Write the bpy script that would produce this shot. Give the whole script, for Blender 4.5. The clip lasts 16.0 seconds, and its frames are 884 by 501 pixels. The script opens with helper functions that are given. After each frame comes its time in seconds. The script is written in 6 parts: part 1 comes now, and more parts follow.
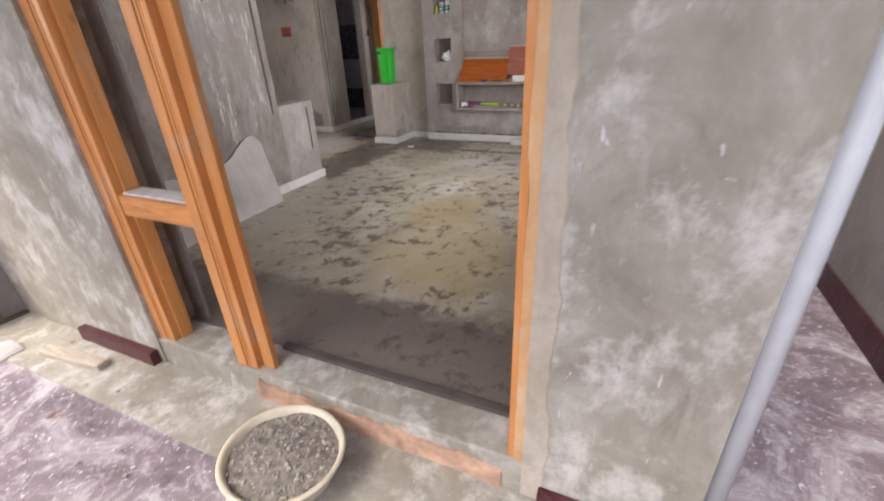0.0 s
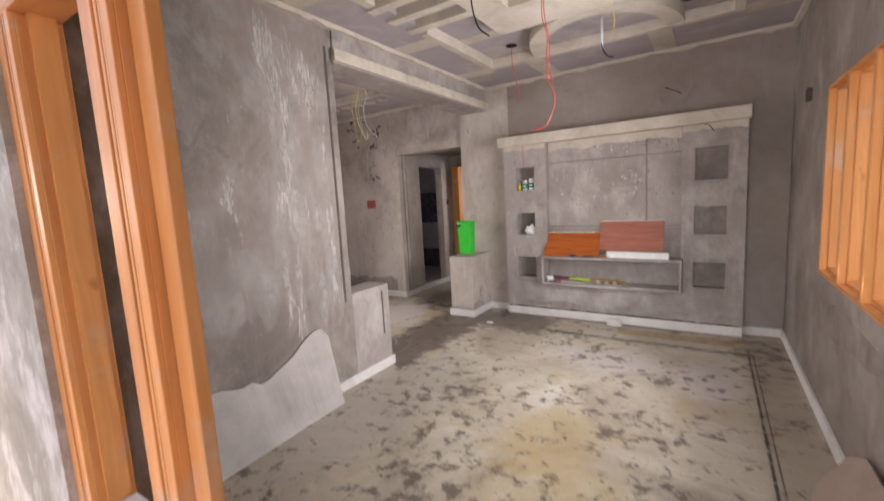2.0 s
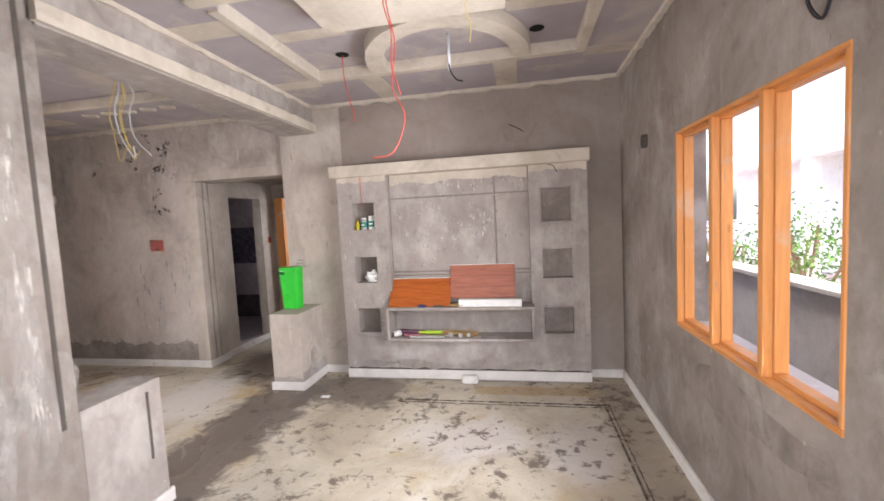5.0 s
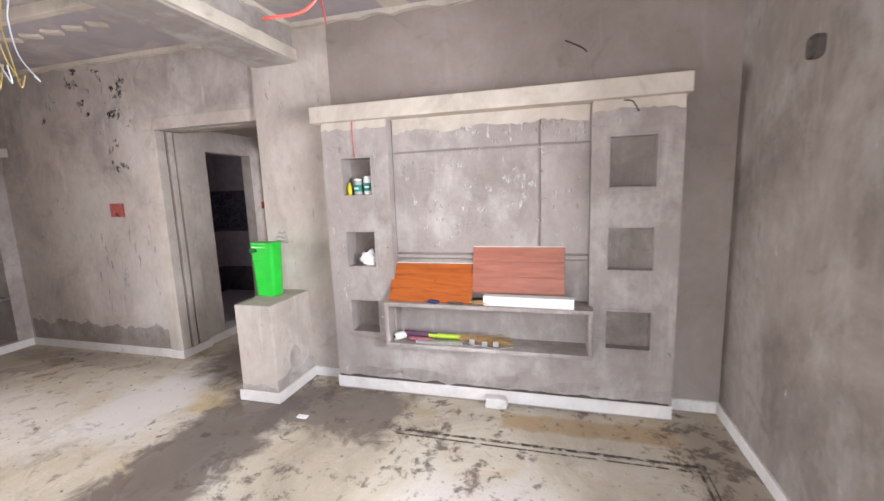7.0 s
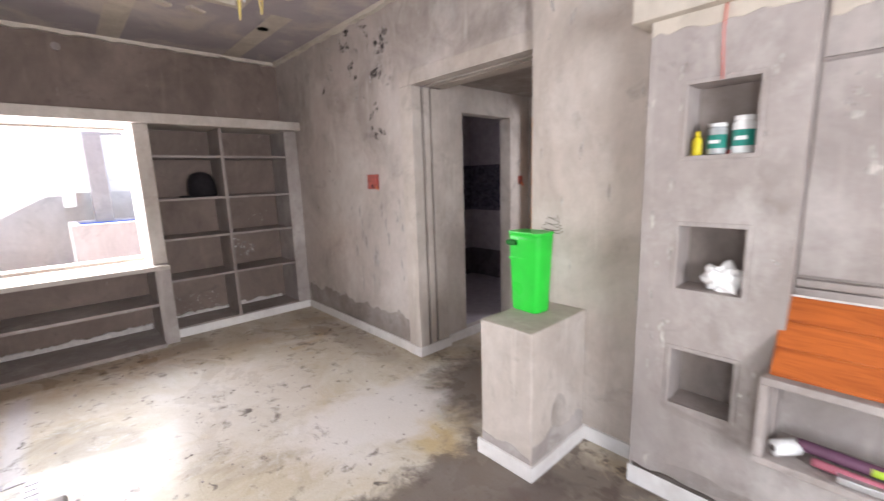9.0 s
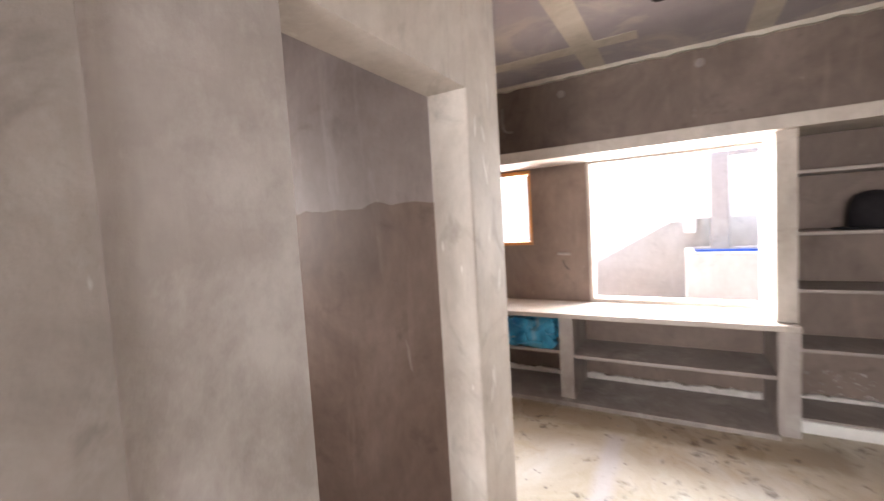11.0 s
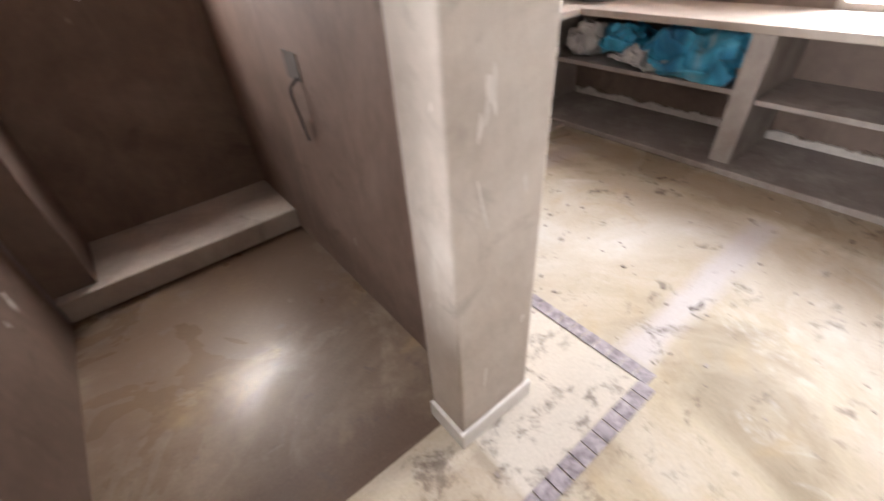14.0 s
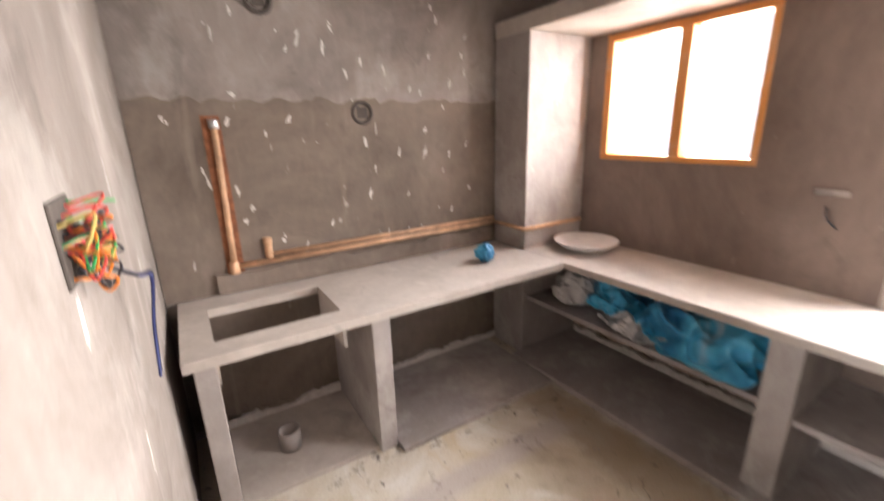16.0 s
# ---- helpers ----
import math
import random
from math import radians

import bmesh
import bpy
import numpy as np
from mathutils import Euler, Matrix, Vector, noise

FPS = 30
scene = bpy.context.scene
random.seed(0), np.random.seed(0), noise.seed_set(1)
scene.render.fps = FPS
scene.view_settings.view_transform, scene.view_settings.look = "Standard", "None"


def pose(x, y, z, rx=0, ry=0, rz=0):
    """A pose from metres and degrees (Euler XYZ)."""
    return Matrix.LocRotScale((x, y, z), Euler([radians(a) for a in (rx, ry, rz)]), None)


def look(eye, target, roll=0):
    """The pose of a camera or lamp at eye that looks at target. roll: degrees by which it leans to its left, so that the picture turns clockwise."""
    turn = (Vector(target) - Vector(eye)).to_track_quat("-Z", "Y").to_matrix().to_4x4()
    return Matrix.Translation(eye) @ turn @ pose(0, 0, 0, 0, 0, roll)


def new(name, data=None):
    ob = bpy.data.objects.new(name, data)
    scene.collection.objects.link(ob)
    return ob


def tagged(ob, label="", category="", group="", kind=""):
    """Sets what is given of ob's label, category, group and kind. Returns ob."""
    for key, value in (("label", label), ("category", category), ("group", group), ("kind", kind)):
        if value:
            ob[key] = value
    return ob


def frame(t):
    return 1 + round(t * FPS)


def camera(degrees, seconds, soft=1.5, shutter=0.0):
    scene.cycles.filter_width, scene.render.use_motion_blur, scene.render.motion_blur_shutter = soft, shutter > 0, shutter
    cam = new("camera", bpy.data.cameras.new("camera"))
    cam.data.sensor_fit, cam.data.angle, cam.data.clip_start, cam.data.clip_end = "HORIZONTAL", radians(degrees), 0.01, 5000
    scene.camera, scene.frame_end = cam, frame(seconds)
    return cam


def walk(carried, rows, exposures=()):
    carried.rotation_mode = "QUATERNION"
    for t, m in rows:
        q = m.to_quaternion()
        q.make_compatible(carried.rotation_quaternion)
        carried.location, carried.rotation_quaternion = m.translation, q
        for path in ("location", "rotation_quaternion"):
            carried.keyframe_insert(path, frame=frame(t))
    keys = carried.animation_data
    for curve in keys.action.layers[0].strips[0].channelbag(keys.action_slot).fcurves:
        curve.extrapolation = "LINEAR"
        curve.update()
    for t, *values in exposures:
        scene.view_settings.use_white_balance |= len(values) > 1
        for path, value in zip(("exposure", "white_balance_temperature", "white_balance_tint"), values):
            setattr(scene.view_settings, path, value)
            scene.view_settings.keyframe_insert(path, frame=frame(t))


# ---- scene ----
PATH = [
    (0, (0.712, -0.006, 1.253), (-0.04, 1.621, 0.366), -2.6),
    (0.5, (0.578, 0.056, 1.168), (-0.247, 1.563, 0.144), -2.6),
    (1, (0.504, 0.263, 1.238), (-0.439, 1.799, 0.37), -3.1),
    (1.5, (0.392, 0.432, 1.387), (-0.617, 2.056, 0.8), -3.6),
    (2, (0.238, 0.604, 1.572), (-0.849, 2.265, 1.324), -3.2),
    (2.5, (0.008, 0.779, 1.693), (-1.197, 2.375, 1.668), -2.4),
    (3, (-0.045, 0.919, 1.76), (-1.313, 2.461, 1.872), -1.3),
    (3.5, (-0.149, 1.048, 1.785), (-1.241, 2.716, 1.948), -0.9),
    (4, (-0.148, 1.273, 1.837), (-0.961, 3.098, 1.925), -2.3),
    (4.5, (-0.17, 1.355, 1.74), (-0.715, 3.279, 1.703), -3.0),
    (5, (-0.123, 1.447, 1.682), (-0.496, 3.407, 1.534), -2.9),
    (5.2, (-0.089, 1.51, 1.675), (-0.432, 3.473, 1.496), -2.7),
    (7.3, (-0.34, 2.806, 1.642), (-0.937, 4.691, 1.339), -1.9),
    (7.5, (-0.434, 2.896, 1.607), (-1.085, 4.764, 1.312), -1.8),
    (8, (-0.712, 3.192, 1.586), (-1.607, 4.949, 1.253), -1.8),
    (8.5, (-0.996, 3.421, 1.564), (-2.162, 5.009, 1.222), -1.7),
    (9, (-1.248, 3.671, 1.563), (-2.701, 5.0, 1.214), -1.8),
    (9.5, (-1.586, 3.778, 1.553), (-3.29, 4.762, 1.193), -1.6),
    (10, (-1.91, 3.7, 1.594), (-3.829, 4.156, 1.263), -2.4),
    (10.2, (-1.999, 3.717, 1.594), (-3.974, 3.828, 1.301), -2.7),
    (12.3, (-3.044, 3.617, 1.734), (-3.966, 1.845, 1.639), -2.9),
    (12.5, (-3.105, 3.6, 1.718), (-3.934, 1.788, 1.542), -2.8),
    (13, (-3.166, 3.535, 1.611), (-3.846, 1.728, 1.089), -3.7),
    (13.3, (-3.178, 3.495, 1.516), (-3.842, 1.792, 0.705), -4.2),
    (13.5, (-3.192, 3.517, 1.378), (-3.893, 1.898, 0.437), -4.6),
    (14, (-3.262, 3.615, 1.299), (-4.192, 2.345, 0.065), -4.6),
    (14.5, (-3.449, 3.682, 1.264), (-4.71, 2.794, -0.009), -2.1),
    (15, (-3.687, 3.555, 1.271), (-5.065, 2.708, 0.095), -1.3),
    (15.5, (-3.873, 3.397, 1.342), (-5.214, 2.229, 0.427), -2.1),
    (16, (-4.121, 3.325, 1.587), (-5.135, 1.694, 1.028), -1.7),
]
cam = camera(93.6, 16.0, shutter=0.35)
EXPOSURES = [(0, 1.4, 6400, 10), (1, 1.35, 6450, 11), (1.5, 1.55, 6550, 13), (2, 1.85, 6650, 14), (2.5, 1.95, 6750, 14), (3, 2.15, 6750, 12), (4, 2.4, 6350, 11), (5, 2.35, 6450, 12),
             (7.5, 2.75, 6050, 11), (8.5, 2.7, 6050, 11), (9.5, 2.75, 6300, 12), (10, 2.9, 6400, 11), (12.5, 3.05, 6500, 11), (13.3, 3.05, 6500, 11), (14, 3.0, 6400, 11), (15, 2.7, 6500, 12), (16, 2.95, 6550, 12)]
walk(cam, [(t, look(eye, target, roll)) for t, eye, target, roll in PATH], EXPOSURES)

# ---- light ----
world = bpy.data.worlds.new("overcast_sky")
scene.world = world
world.use_nodes = True
wn = world.node_tree
sky = wn.nodes.new("ShaderNodeTexSky")
sky.sky_type = "NISHITA"
sky.sun_disc = False
sky.sun_elevation, sky.sun_rotation = radians(58), radians(200)
sky.air_density, sky.dust_density = 1.0, 4.0
wn.links.new(sky.outputs[0], wn.nodes["Background"].inputs[0])
wn.nodes["Background"].inputs[1].default_value = 0.15
sun = new("sun", bpy.data.lights.new("sun", "SUN"))
sun.data.energy, sun.data.angle, sun.data.color = 1.5, radians(25), (1.0, 0.95, 0.88)
sun.matrix_world = look((-3, -8, 14), (0, 0, 0))


def opening_lamp(name, eye, target, w, h, watts, tint=(1.0, 0.985, 0.99), spread=180):
    """Sky light that enters by an opening, or a fill lamp at an added hole."""
    ob = new(name, bpy.data.lights.new(name, "AREA"))
    ob.data.shape, ob.data.size, ob.data.size_y, ob.data.energy = "RECTANGLE", w, h, watts
    ob.data.color, ob.data.spread = tint, radians(spread)
    ob.matrix_world = look(eye, target)
    return ob


opening_lamp("door_daylight", (-0.08, 1.075, 1.4), (-0.08, 3.2, 1.3), 1.05, 1.2, 6, spread=130)
opening_lamp("east_window_daylight", (0.845, 3.64, 1.55), (-0.5, 3.64, 1.5), 1.28, 1.1, 15, spread=128)
opening_lamp("west_opening_daylight", (-7.35, 3.61, 1.75), (-5.0, 3.95, 1.75), 1.6, 1.3, 50, (1.0, 0.955, 0.925))
opening_lamp("kitchen_window_daylight", (-7.2, 1.91, 1.9), (-5.0, 1.95, 0.9), 1.0, 0.8, 18, (1.0, 0.955, 0.925))
opening_lamp("alcove_window_daylight", (-3.28, 0.42, 1.8), (-3.25, 2.3, 0.2), 0.75, 0.8, 15, (1.0, 0.93, 0.89))
# fill lamp at an unseen hole, added to brighten the bathroom
opening_lamp("bathroom_fill", (-6.1, 6.5, 2.2), (-4.6, 7.2, 1.2), 0.5, 0.4, 3)
# added lamp, its window never in view, that lifts back room and corridor
opening_lamp("back_room_fill", (-2.35, 8.4, 1.6), (-4.0, 8.3, 1.3), 0.8, 0.9, 8)


# ---- materials ----
def mat(name, rough=0.8, metal=0.0):
    m = bpy.data.materials.new(name)
    m.use_nodes = True
    b = m.node_tree.nodes["Principled BSDF"]
    b.inputs["Roughness"].default_value, b.inputs["Metallic"].default_value = rough, metal
    b.inputs["Specular IOR Level"].default_value = 0.3
    return m, m.node_tree, b


def position(nt, sx=1.0, sy=1.0, sz=1.0):
    geo = nt.nodes.new("ShaderNodeNewGeometry")
    mp = nt.nodes.new("ShaderNodeMapping")
    mp.inputs["Scale"].default_value = (sx, sy, sz)
    nt.links.new(geo.outputs["Position"], mp.inputs["Vector"])
    return mp.outputs[0]


def noise_tex(nt, vec, scale, detail=5.0, rough=0.6, distort=0.0):
    n = nt.nodes.new("ShaderNodeTexNoise")
    n.inputs["Scale"].default_value, n.inputs["Detail"].default_value = scale, detail
    n.inputs["Roughness"].default_value, n.inputs["Distortion"].default_value = rough, distort
    nt.links.new(vec, n.inputs["Vector"])
    return n.outputs["Fac"]


def ramp(nt, fac, stops):
    r = nt.nodes.new("ShaderNodeValToRGB")
    while len(r.color_ramp.elements) < len(stops):
        r.color_ramp.elements.new(0.5)
    for e, (p, c) in zip(r.color_ramp.elements, stops):
        e.position = p
        e.color = (*c, 1) if len(c) == 3 else (c[0], c[0], c[0], 1)
    nt.links.new(fac, r.inputs[0])
    return r.outputs[0]


def mix(nt, fac, a, b, mode="MIX"):
    n = nt.nodes.new("ShaderNodeMix")
    n.data_type, n.blend_type = "RGBA", mode
    for sock, v in ((n.inputs[0], fac), (n.inputs[6], a), (n.inputs[7], b)):
        if isinstance(v, (int, float)):
            sock.default_value = v
        elif isinstance(v, tuple):
            sock.default_value = (*v, 1)
        else:
            nt.links.new(v, sock)
    return n.outputs[2]


def bump(nt, bsdf, height, strength=0.3, dist=0.01):
    n = nt.nodes.new("ShaderNodeBump")
    n.inputs["Strength"].default_value, n.inputs["Distance"].default_value = strength, dist
    nt.links.new(height, n.inputs["Height"])
    nt.links.new(n.outputs[0], bsdf.inputs["Normal"])


def render_plaster(name, base, dark, light, rough=0.75, speck=0.0, streak=0.5, cloud_scale=1.3, patches=0.0):
    """Trowelled cement render: cloudy tone, trowel streaks, pale specks of putty, fine relief."""
    m, nt, b = mat(name, rough)
    p = position(nt)
    cloud = noise_tex(nt, p, cloud_scale, 7, 0.68, 0.6)
    col = ramp(nt, cloud, [(0.3, dark), (0.52, base), (0.75, light)])
    fine = noise_tex(nt, position(nt, 1, 1, 0.45), 22, 6, 0.7)
    col = mix(nt, streak, col, ramp(nt, fine, [(0.3, (0.84,)), (0.7, (1.1,))]), "MULTIPLY")
    if patches:
        cloudy = noise_tex(nt, position(nt, 1, 1, 0.7), 6.0 if patches > 0.6 else 2.3, 10, 0.7, 0.15)
        col = mix(nt, ramp(nt, cloudy, [(0.5, (0.0,)), (0.64, (patches,))]), col, (0.66, 0.635, 0.6))
    if speck:
        s = noise_tex(nt, position(nt, 1, 1, 0.4), 7.5, 4, 0.65, 0.8)
        near = noise_tex(nt, p, 1.9, 2, 0.5)
        both = nt.nodes.new("ShaderNodeMath")
        both.operation = "MULTIPLY"
        nt.links.new(ramp(nt, s, [(0.69, (0.0,)), (0.73, (1.0,))]), both.inputs[0])
        nt.links.new(ramp(nt, near, [(0.45, (0.0,)), (0.6, (1.0,))]), both.inputs[1])
        both.use_clamp = True
        scaled = nt.nodes.new("ShaderNodeMath")
        scaled.operation = "MULTIPLY"
        scaled.inputs[1].default_value = speck
        nt.links.new(both.outputs[0], scaled.inputs[0])
        col = mix(nt, scaled.outputs[0], col, (0.62, 0.58, 0.54))
    smudge = noise_tex(nt, p, 3.4, 5, 0.62, 1.1)
    col = mix(nt, ramp(nt, smudge, [(0.6, (0.0,)), (0.74, (0.6,))]), col, tuple(c * 0.78 for c in dark))
    drip = noise_tex(nt, position(nt, 1, 1, 0.11), 9, 4, 0.6, 0.4)
    col = mix(nt, ramp(nt, drip, [(0.6, (0.0,)), (0.76, (0.35 * streak + 0.25 * speck,))]), col, tuple(min(0.75, c * 1.35) for c in light))
    nick = noise_tex(nt, position(nt, 1, 1, 0.3), 30, 2, 0.5, 0.3)
    col = mix(nt, ramp(nt, nick, [(0.75, (0.0,)), (0.79, (0.75 * speck,))]), col, (0.64, 0.6, 0.55))
    nt.links.new(col, b.inputs["Base Color"])
    nt.links.new(ramp(nt, cloud, [(0.3, (rough - 0.1,)), (0.7, (min(1.0, rough + 0.1),))]), b.inputs["Roughness"])
    rough_relief = noise_tex(nt, p, 38, 8, 0.7)
    bump(nt, b, mix(nt, 0.5, rough_relief, noise_tex(nt, position(nt, 1, 1, 0.5), 9, 4, 0.6, 0.8)), 0.4, 0.008)
    return m


PLASTER = render_plaster("cement_render", (0.265, 0.228, 0.205), (0.155, 0.129, 0.113), (0.38, 0.335, 0.31), 0.74, 0.5, 0.5, 1.3, 0.22)
PLASTER_TV = render_plaster("smooth_cement_render", (0.345, 0.305, 0.285), (0.25, 0.215, 0.196), (0.44, 0.397, 0.374), 0.72, 0.7, 0.5, 1.3, 0.35)
PLASTER_OUT = render_plaster("weathered_render", (0.33, 0.3, 0.25), (0.24, 0.212, 0.17), (0.5, 0.475, 0.43), 0.85, 0.9, 0.6, 3.2, 0.65)
BAND = render_plaster("warm_mortar_band", (0.43, 0.375, 0.3), (0.32, 0.27, 0.205), (0.53, 0.485, 0.42), 0.85, 0.5, 0.6, 3.0, 0.45)
BAND_TAN = render_plaster("tan_mortar_smear", (0.6, 0.37, 0.19), (0.54, 0.29, 0.12), (0.62, 0.46, 0.3), 0.8, 0.5, 0.5, 4.0, 0.3)
PLASTER_PALE = render_plaster("pale_render", (0.47, 0.415, 0.365), (0.35, 0.3, 0.26), (0.6, 0.545, 0.495), 0.74, 0.6, 0.5, 1.3, 0.3)
PLASTER_BARE = render_plaster("brown_render", (0.205, 0.155, 0.13), (0.135, 0.099, 0.082), (0.275, 0.213, 0.18), 0.78, 0.25)
PLASTER_UPPER = render_plaster("warm_grey_render", (0.315, 0.268, 0.24), (0.25, 0.208, 0.182), (0.375, 0.328, 0.298), 0.78, 0.2, 0.4, 1.0)
ALCOVE_COAT = render_plaster("drying_cement_coat", (0.205, 0.148, 0.12), (0.13, 0.092, 0.073), (0.28, 0.215, 0.18), 0.66, 0.3, 0.7)
ALCOVE_GREY = render_plaster("damp_grey_render", (0.31, 0.27, 0.258), (0.22, 0.185, 0.174), (0.4, 0.355, 0.34), 0.66, 0.3, 0.6)
for sheen in (ALCOVE_COAT, ALCOVE_GREY):
    sheen.node_tree.nodes["Principled BSDF"].inputs["Specular IOR Level"].default_value = 0.3
PLASTER_MID = render_plaster("streaked_render", (0.46, 0.405, 0.37), (0.3, 0.26, 0.23), (0.58, 0.53, 0.495), 0.7, 0.7, 0.6, 1.3, 0.35)
COAT = render_plaster("damp_cement_coat", (0.195, 0.155, 0.125), (0.125, 0.096, 0.076), (0.265, 0.215, 0.18), 0.74, 0.6, 0.7)
SLAB = render_plaster("counter_cement", (0.46, 0.41, 0.365), (0.36, 0.31, 0.27), (0.58, 0.53, 0.48), 0.72, 0.2)
SHELFC = render_plaster("shelf_cement", (0.3, 0.26, 0.24), (0.22, 0.185, 0.168), (0.38, 0.34, 0.315), 0.75, 0.25)


def stain(nt, col, cx, cy, rx, ry, tone, strength, ragged_edge=0.9):
    """A damp or dried stain on the floor, or a painted glare, with a soft uneven edge."""
    d = nt.nodes.new("ShaderNodeVectorMath")
    d.operation = "DISTANCE"
    nt.links.new(position(nt, 1 / rx, 1 / ry, 0.0), d.inputs[0])
    d.inputs[1].default_value = (cx / rx, cy / ry, 0)
    wob = nt.nodes.new("ShaderNodeMath")
    wob.operation = "MULTIPLY_ADD"
    wob.inputs[1].default_value = ragged_edge * 2
    nt.links.new(noise_tex(nt, position(nt), 3.2, 6, 0.68, 0.8), wob.inputs[0])
    nt.links.new(d.outputs["Value"], wob.inputs[2])
    mr = nt.nodes.new("ShaderNodeMapRange")
    for k, v in ((1, 0.75 + ragged_edge), (2, 1.3 + ragged_edge), (3, strength), (4, 0.0)):
        mr.inputs[k].default_value = v
    nt.links.new(wob.outputs[0], mr.inputs[0])
    return mix(nt, mr.outputs[0], col, tone)


def strip_tone(nt, col, x0, x1, y0, y1, tone, strength, edge=0.03, rag=0.2):
    """A straight band of another tone, damp and dirt among them, with a crisp, slightly torn edge."""
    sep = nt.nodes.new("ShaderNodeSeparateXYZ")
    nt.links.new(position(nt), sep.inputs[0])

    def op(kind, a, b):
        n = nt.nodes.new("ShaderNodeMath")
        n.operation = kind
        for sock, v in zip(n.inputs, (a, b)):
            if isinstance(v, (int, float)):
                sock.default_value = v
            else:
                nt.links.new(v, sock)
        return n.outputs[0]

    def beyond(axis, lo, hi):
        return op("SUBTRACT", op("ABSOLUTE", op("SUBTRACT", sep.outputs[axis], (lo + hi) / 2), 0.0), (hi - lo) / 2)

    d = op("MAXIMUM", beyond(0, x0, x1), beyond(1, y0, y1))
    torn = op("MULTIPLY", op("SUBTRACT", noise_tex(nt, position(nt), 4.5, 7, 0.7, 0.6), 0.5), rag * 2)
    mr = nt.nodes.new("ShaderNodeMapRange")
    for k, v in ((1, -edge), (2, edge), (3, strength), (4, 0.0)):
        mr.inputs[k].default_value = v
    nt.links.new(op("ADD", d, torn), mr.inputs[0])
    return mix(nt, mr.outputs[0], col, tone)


def floor_material(name, tones, stains, strips=(), spots=0.9, scuffs=0.85, torn_at=0.74, gloss=0.14, dull=0.42, soft=0.05, spec=0.4):
    """Cement screed: cloudy tone, torn dark scuffs, splashes, damp stains, bands of other tones and half-wet gloss."""
    m, nt, b = mat(name, 0.5)
    p = position(nt)
    big = noise_tex(nt, p, 0.85, 6, 0.66, 1.0)
    col = ramp(nt, big, [(0.3, tones[0]), (0.43, tones[1]), (0.56, tones[2]), (0.7, tones[3])])
    pale = noise_tex(nt, p, 2.3, 7, 0.72, 1.6)
    col = mix(nt, ramp(nt, pale, [(0.54, (0.0,)), (0.7, (0.6,))]), col, tones[3])
    och = noise_tex(nt, p, 2.1, 4, 0.6, 0.7)
    col = mix(nt, ramp(nt, och, [(0.55, (0.0,)), (0.72, (0.6,))]), col, (0.44, 0.32, 0.16))
    for cx, cy, rx, ry, tone, k in stains:
        col = stain(nt, col, cx, cy, rx, ry, tone, k)
    for a in strips:
        col = strip_tone(nt, col, *a)
    mid = noise_tex(nt, p, 7.5, 8, 0.72, 0.3)
    zone = noise_tex(nt, p, 1.1, 2, 0.5)
    torn = nt.nodes.new("ShaderNodeMath")
    torn.operation = "MULTIPLY_ADD"
    torn.inputs[1].default_value = 0.35
    nt.links.new(zone, torn.inputs[0])
    nt.links.new(mid, torn.inputs[2])
    col = mix(nt, ramp(nt, torn.outputs[0], [(torn_at, (0.0,)), (torn_at + soft, (scuffs,))]), col, (0.125, 0.095, 0.08))
    where = ramp(nt, noise_tex(nt, p, 2.6, 3, 0.6), [(0.47, (0.0,)), (0.58, (spots,))])
    for sc, lo in ((11, 0.66), (26, 0.69)):
        spot = noise_tex(nt, p, sc, 3, 0.55, 0.8)
        both = nt.nodes.new("ShaderNodeMath")
        both.operation = "MULTIPLY"
        nt.links.new(ramp(nt, spot, [(lo, (0.0,)), (lo + 0.05, (1.0,))]), both.inputs[0])
        nt.links.new(where, both.inputs[1])
        col = mix(nt, both.outputs[0], col, (0.1, 0.08, 0.072))
    line = noise_tex(nt, position(nt, 0.5, 2.2, 1), 6, 5, 0.7, 2.0)
    col = mix(nt, ramp(nt, line, [(0.62, (0.0,)), (0.72, (0.35,))]), col, (0.24, 0.19, 0.155))
    grit = noise_tex(nt, p, 90, 4, 0.7)
    col = mix(nt, 0.4, col, ramp(nt, grit, [(0.3, (0.75,)), (0.7, (1.2,))]), "MULTIPLY")
    nt.links.new(col, b.inputs["Base Color"])
    wet = noise_tex(nt, p, 1.3, 5, 0.6, 0.8)
    b.inputs["Specular IOR Level"].default_value = spec
    nt.links.new(ramp(nt, wet, [(0.42, (gloss,)), (0.58, (dull,))]), b.inputs["Roughness"])
    bump(nt, b, noise_tex(nt, p, 24, 6, 0.7), 0.1, 0.003)
    return m


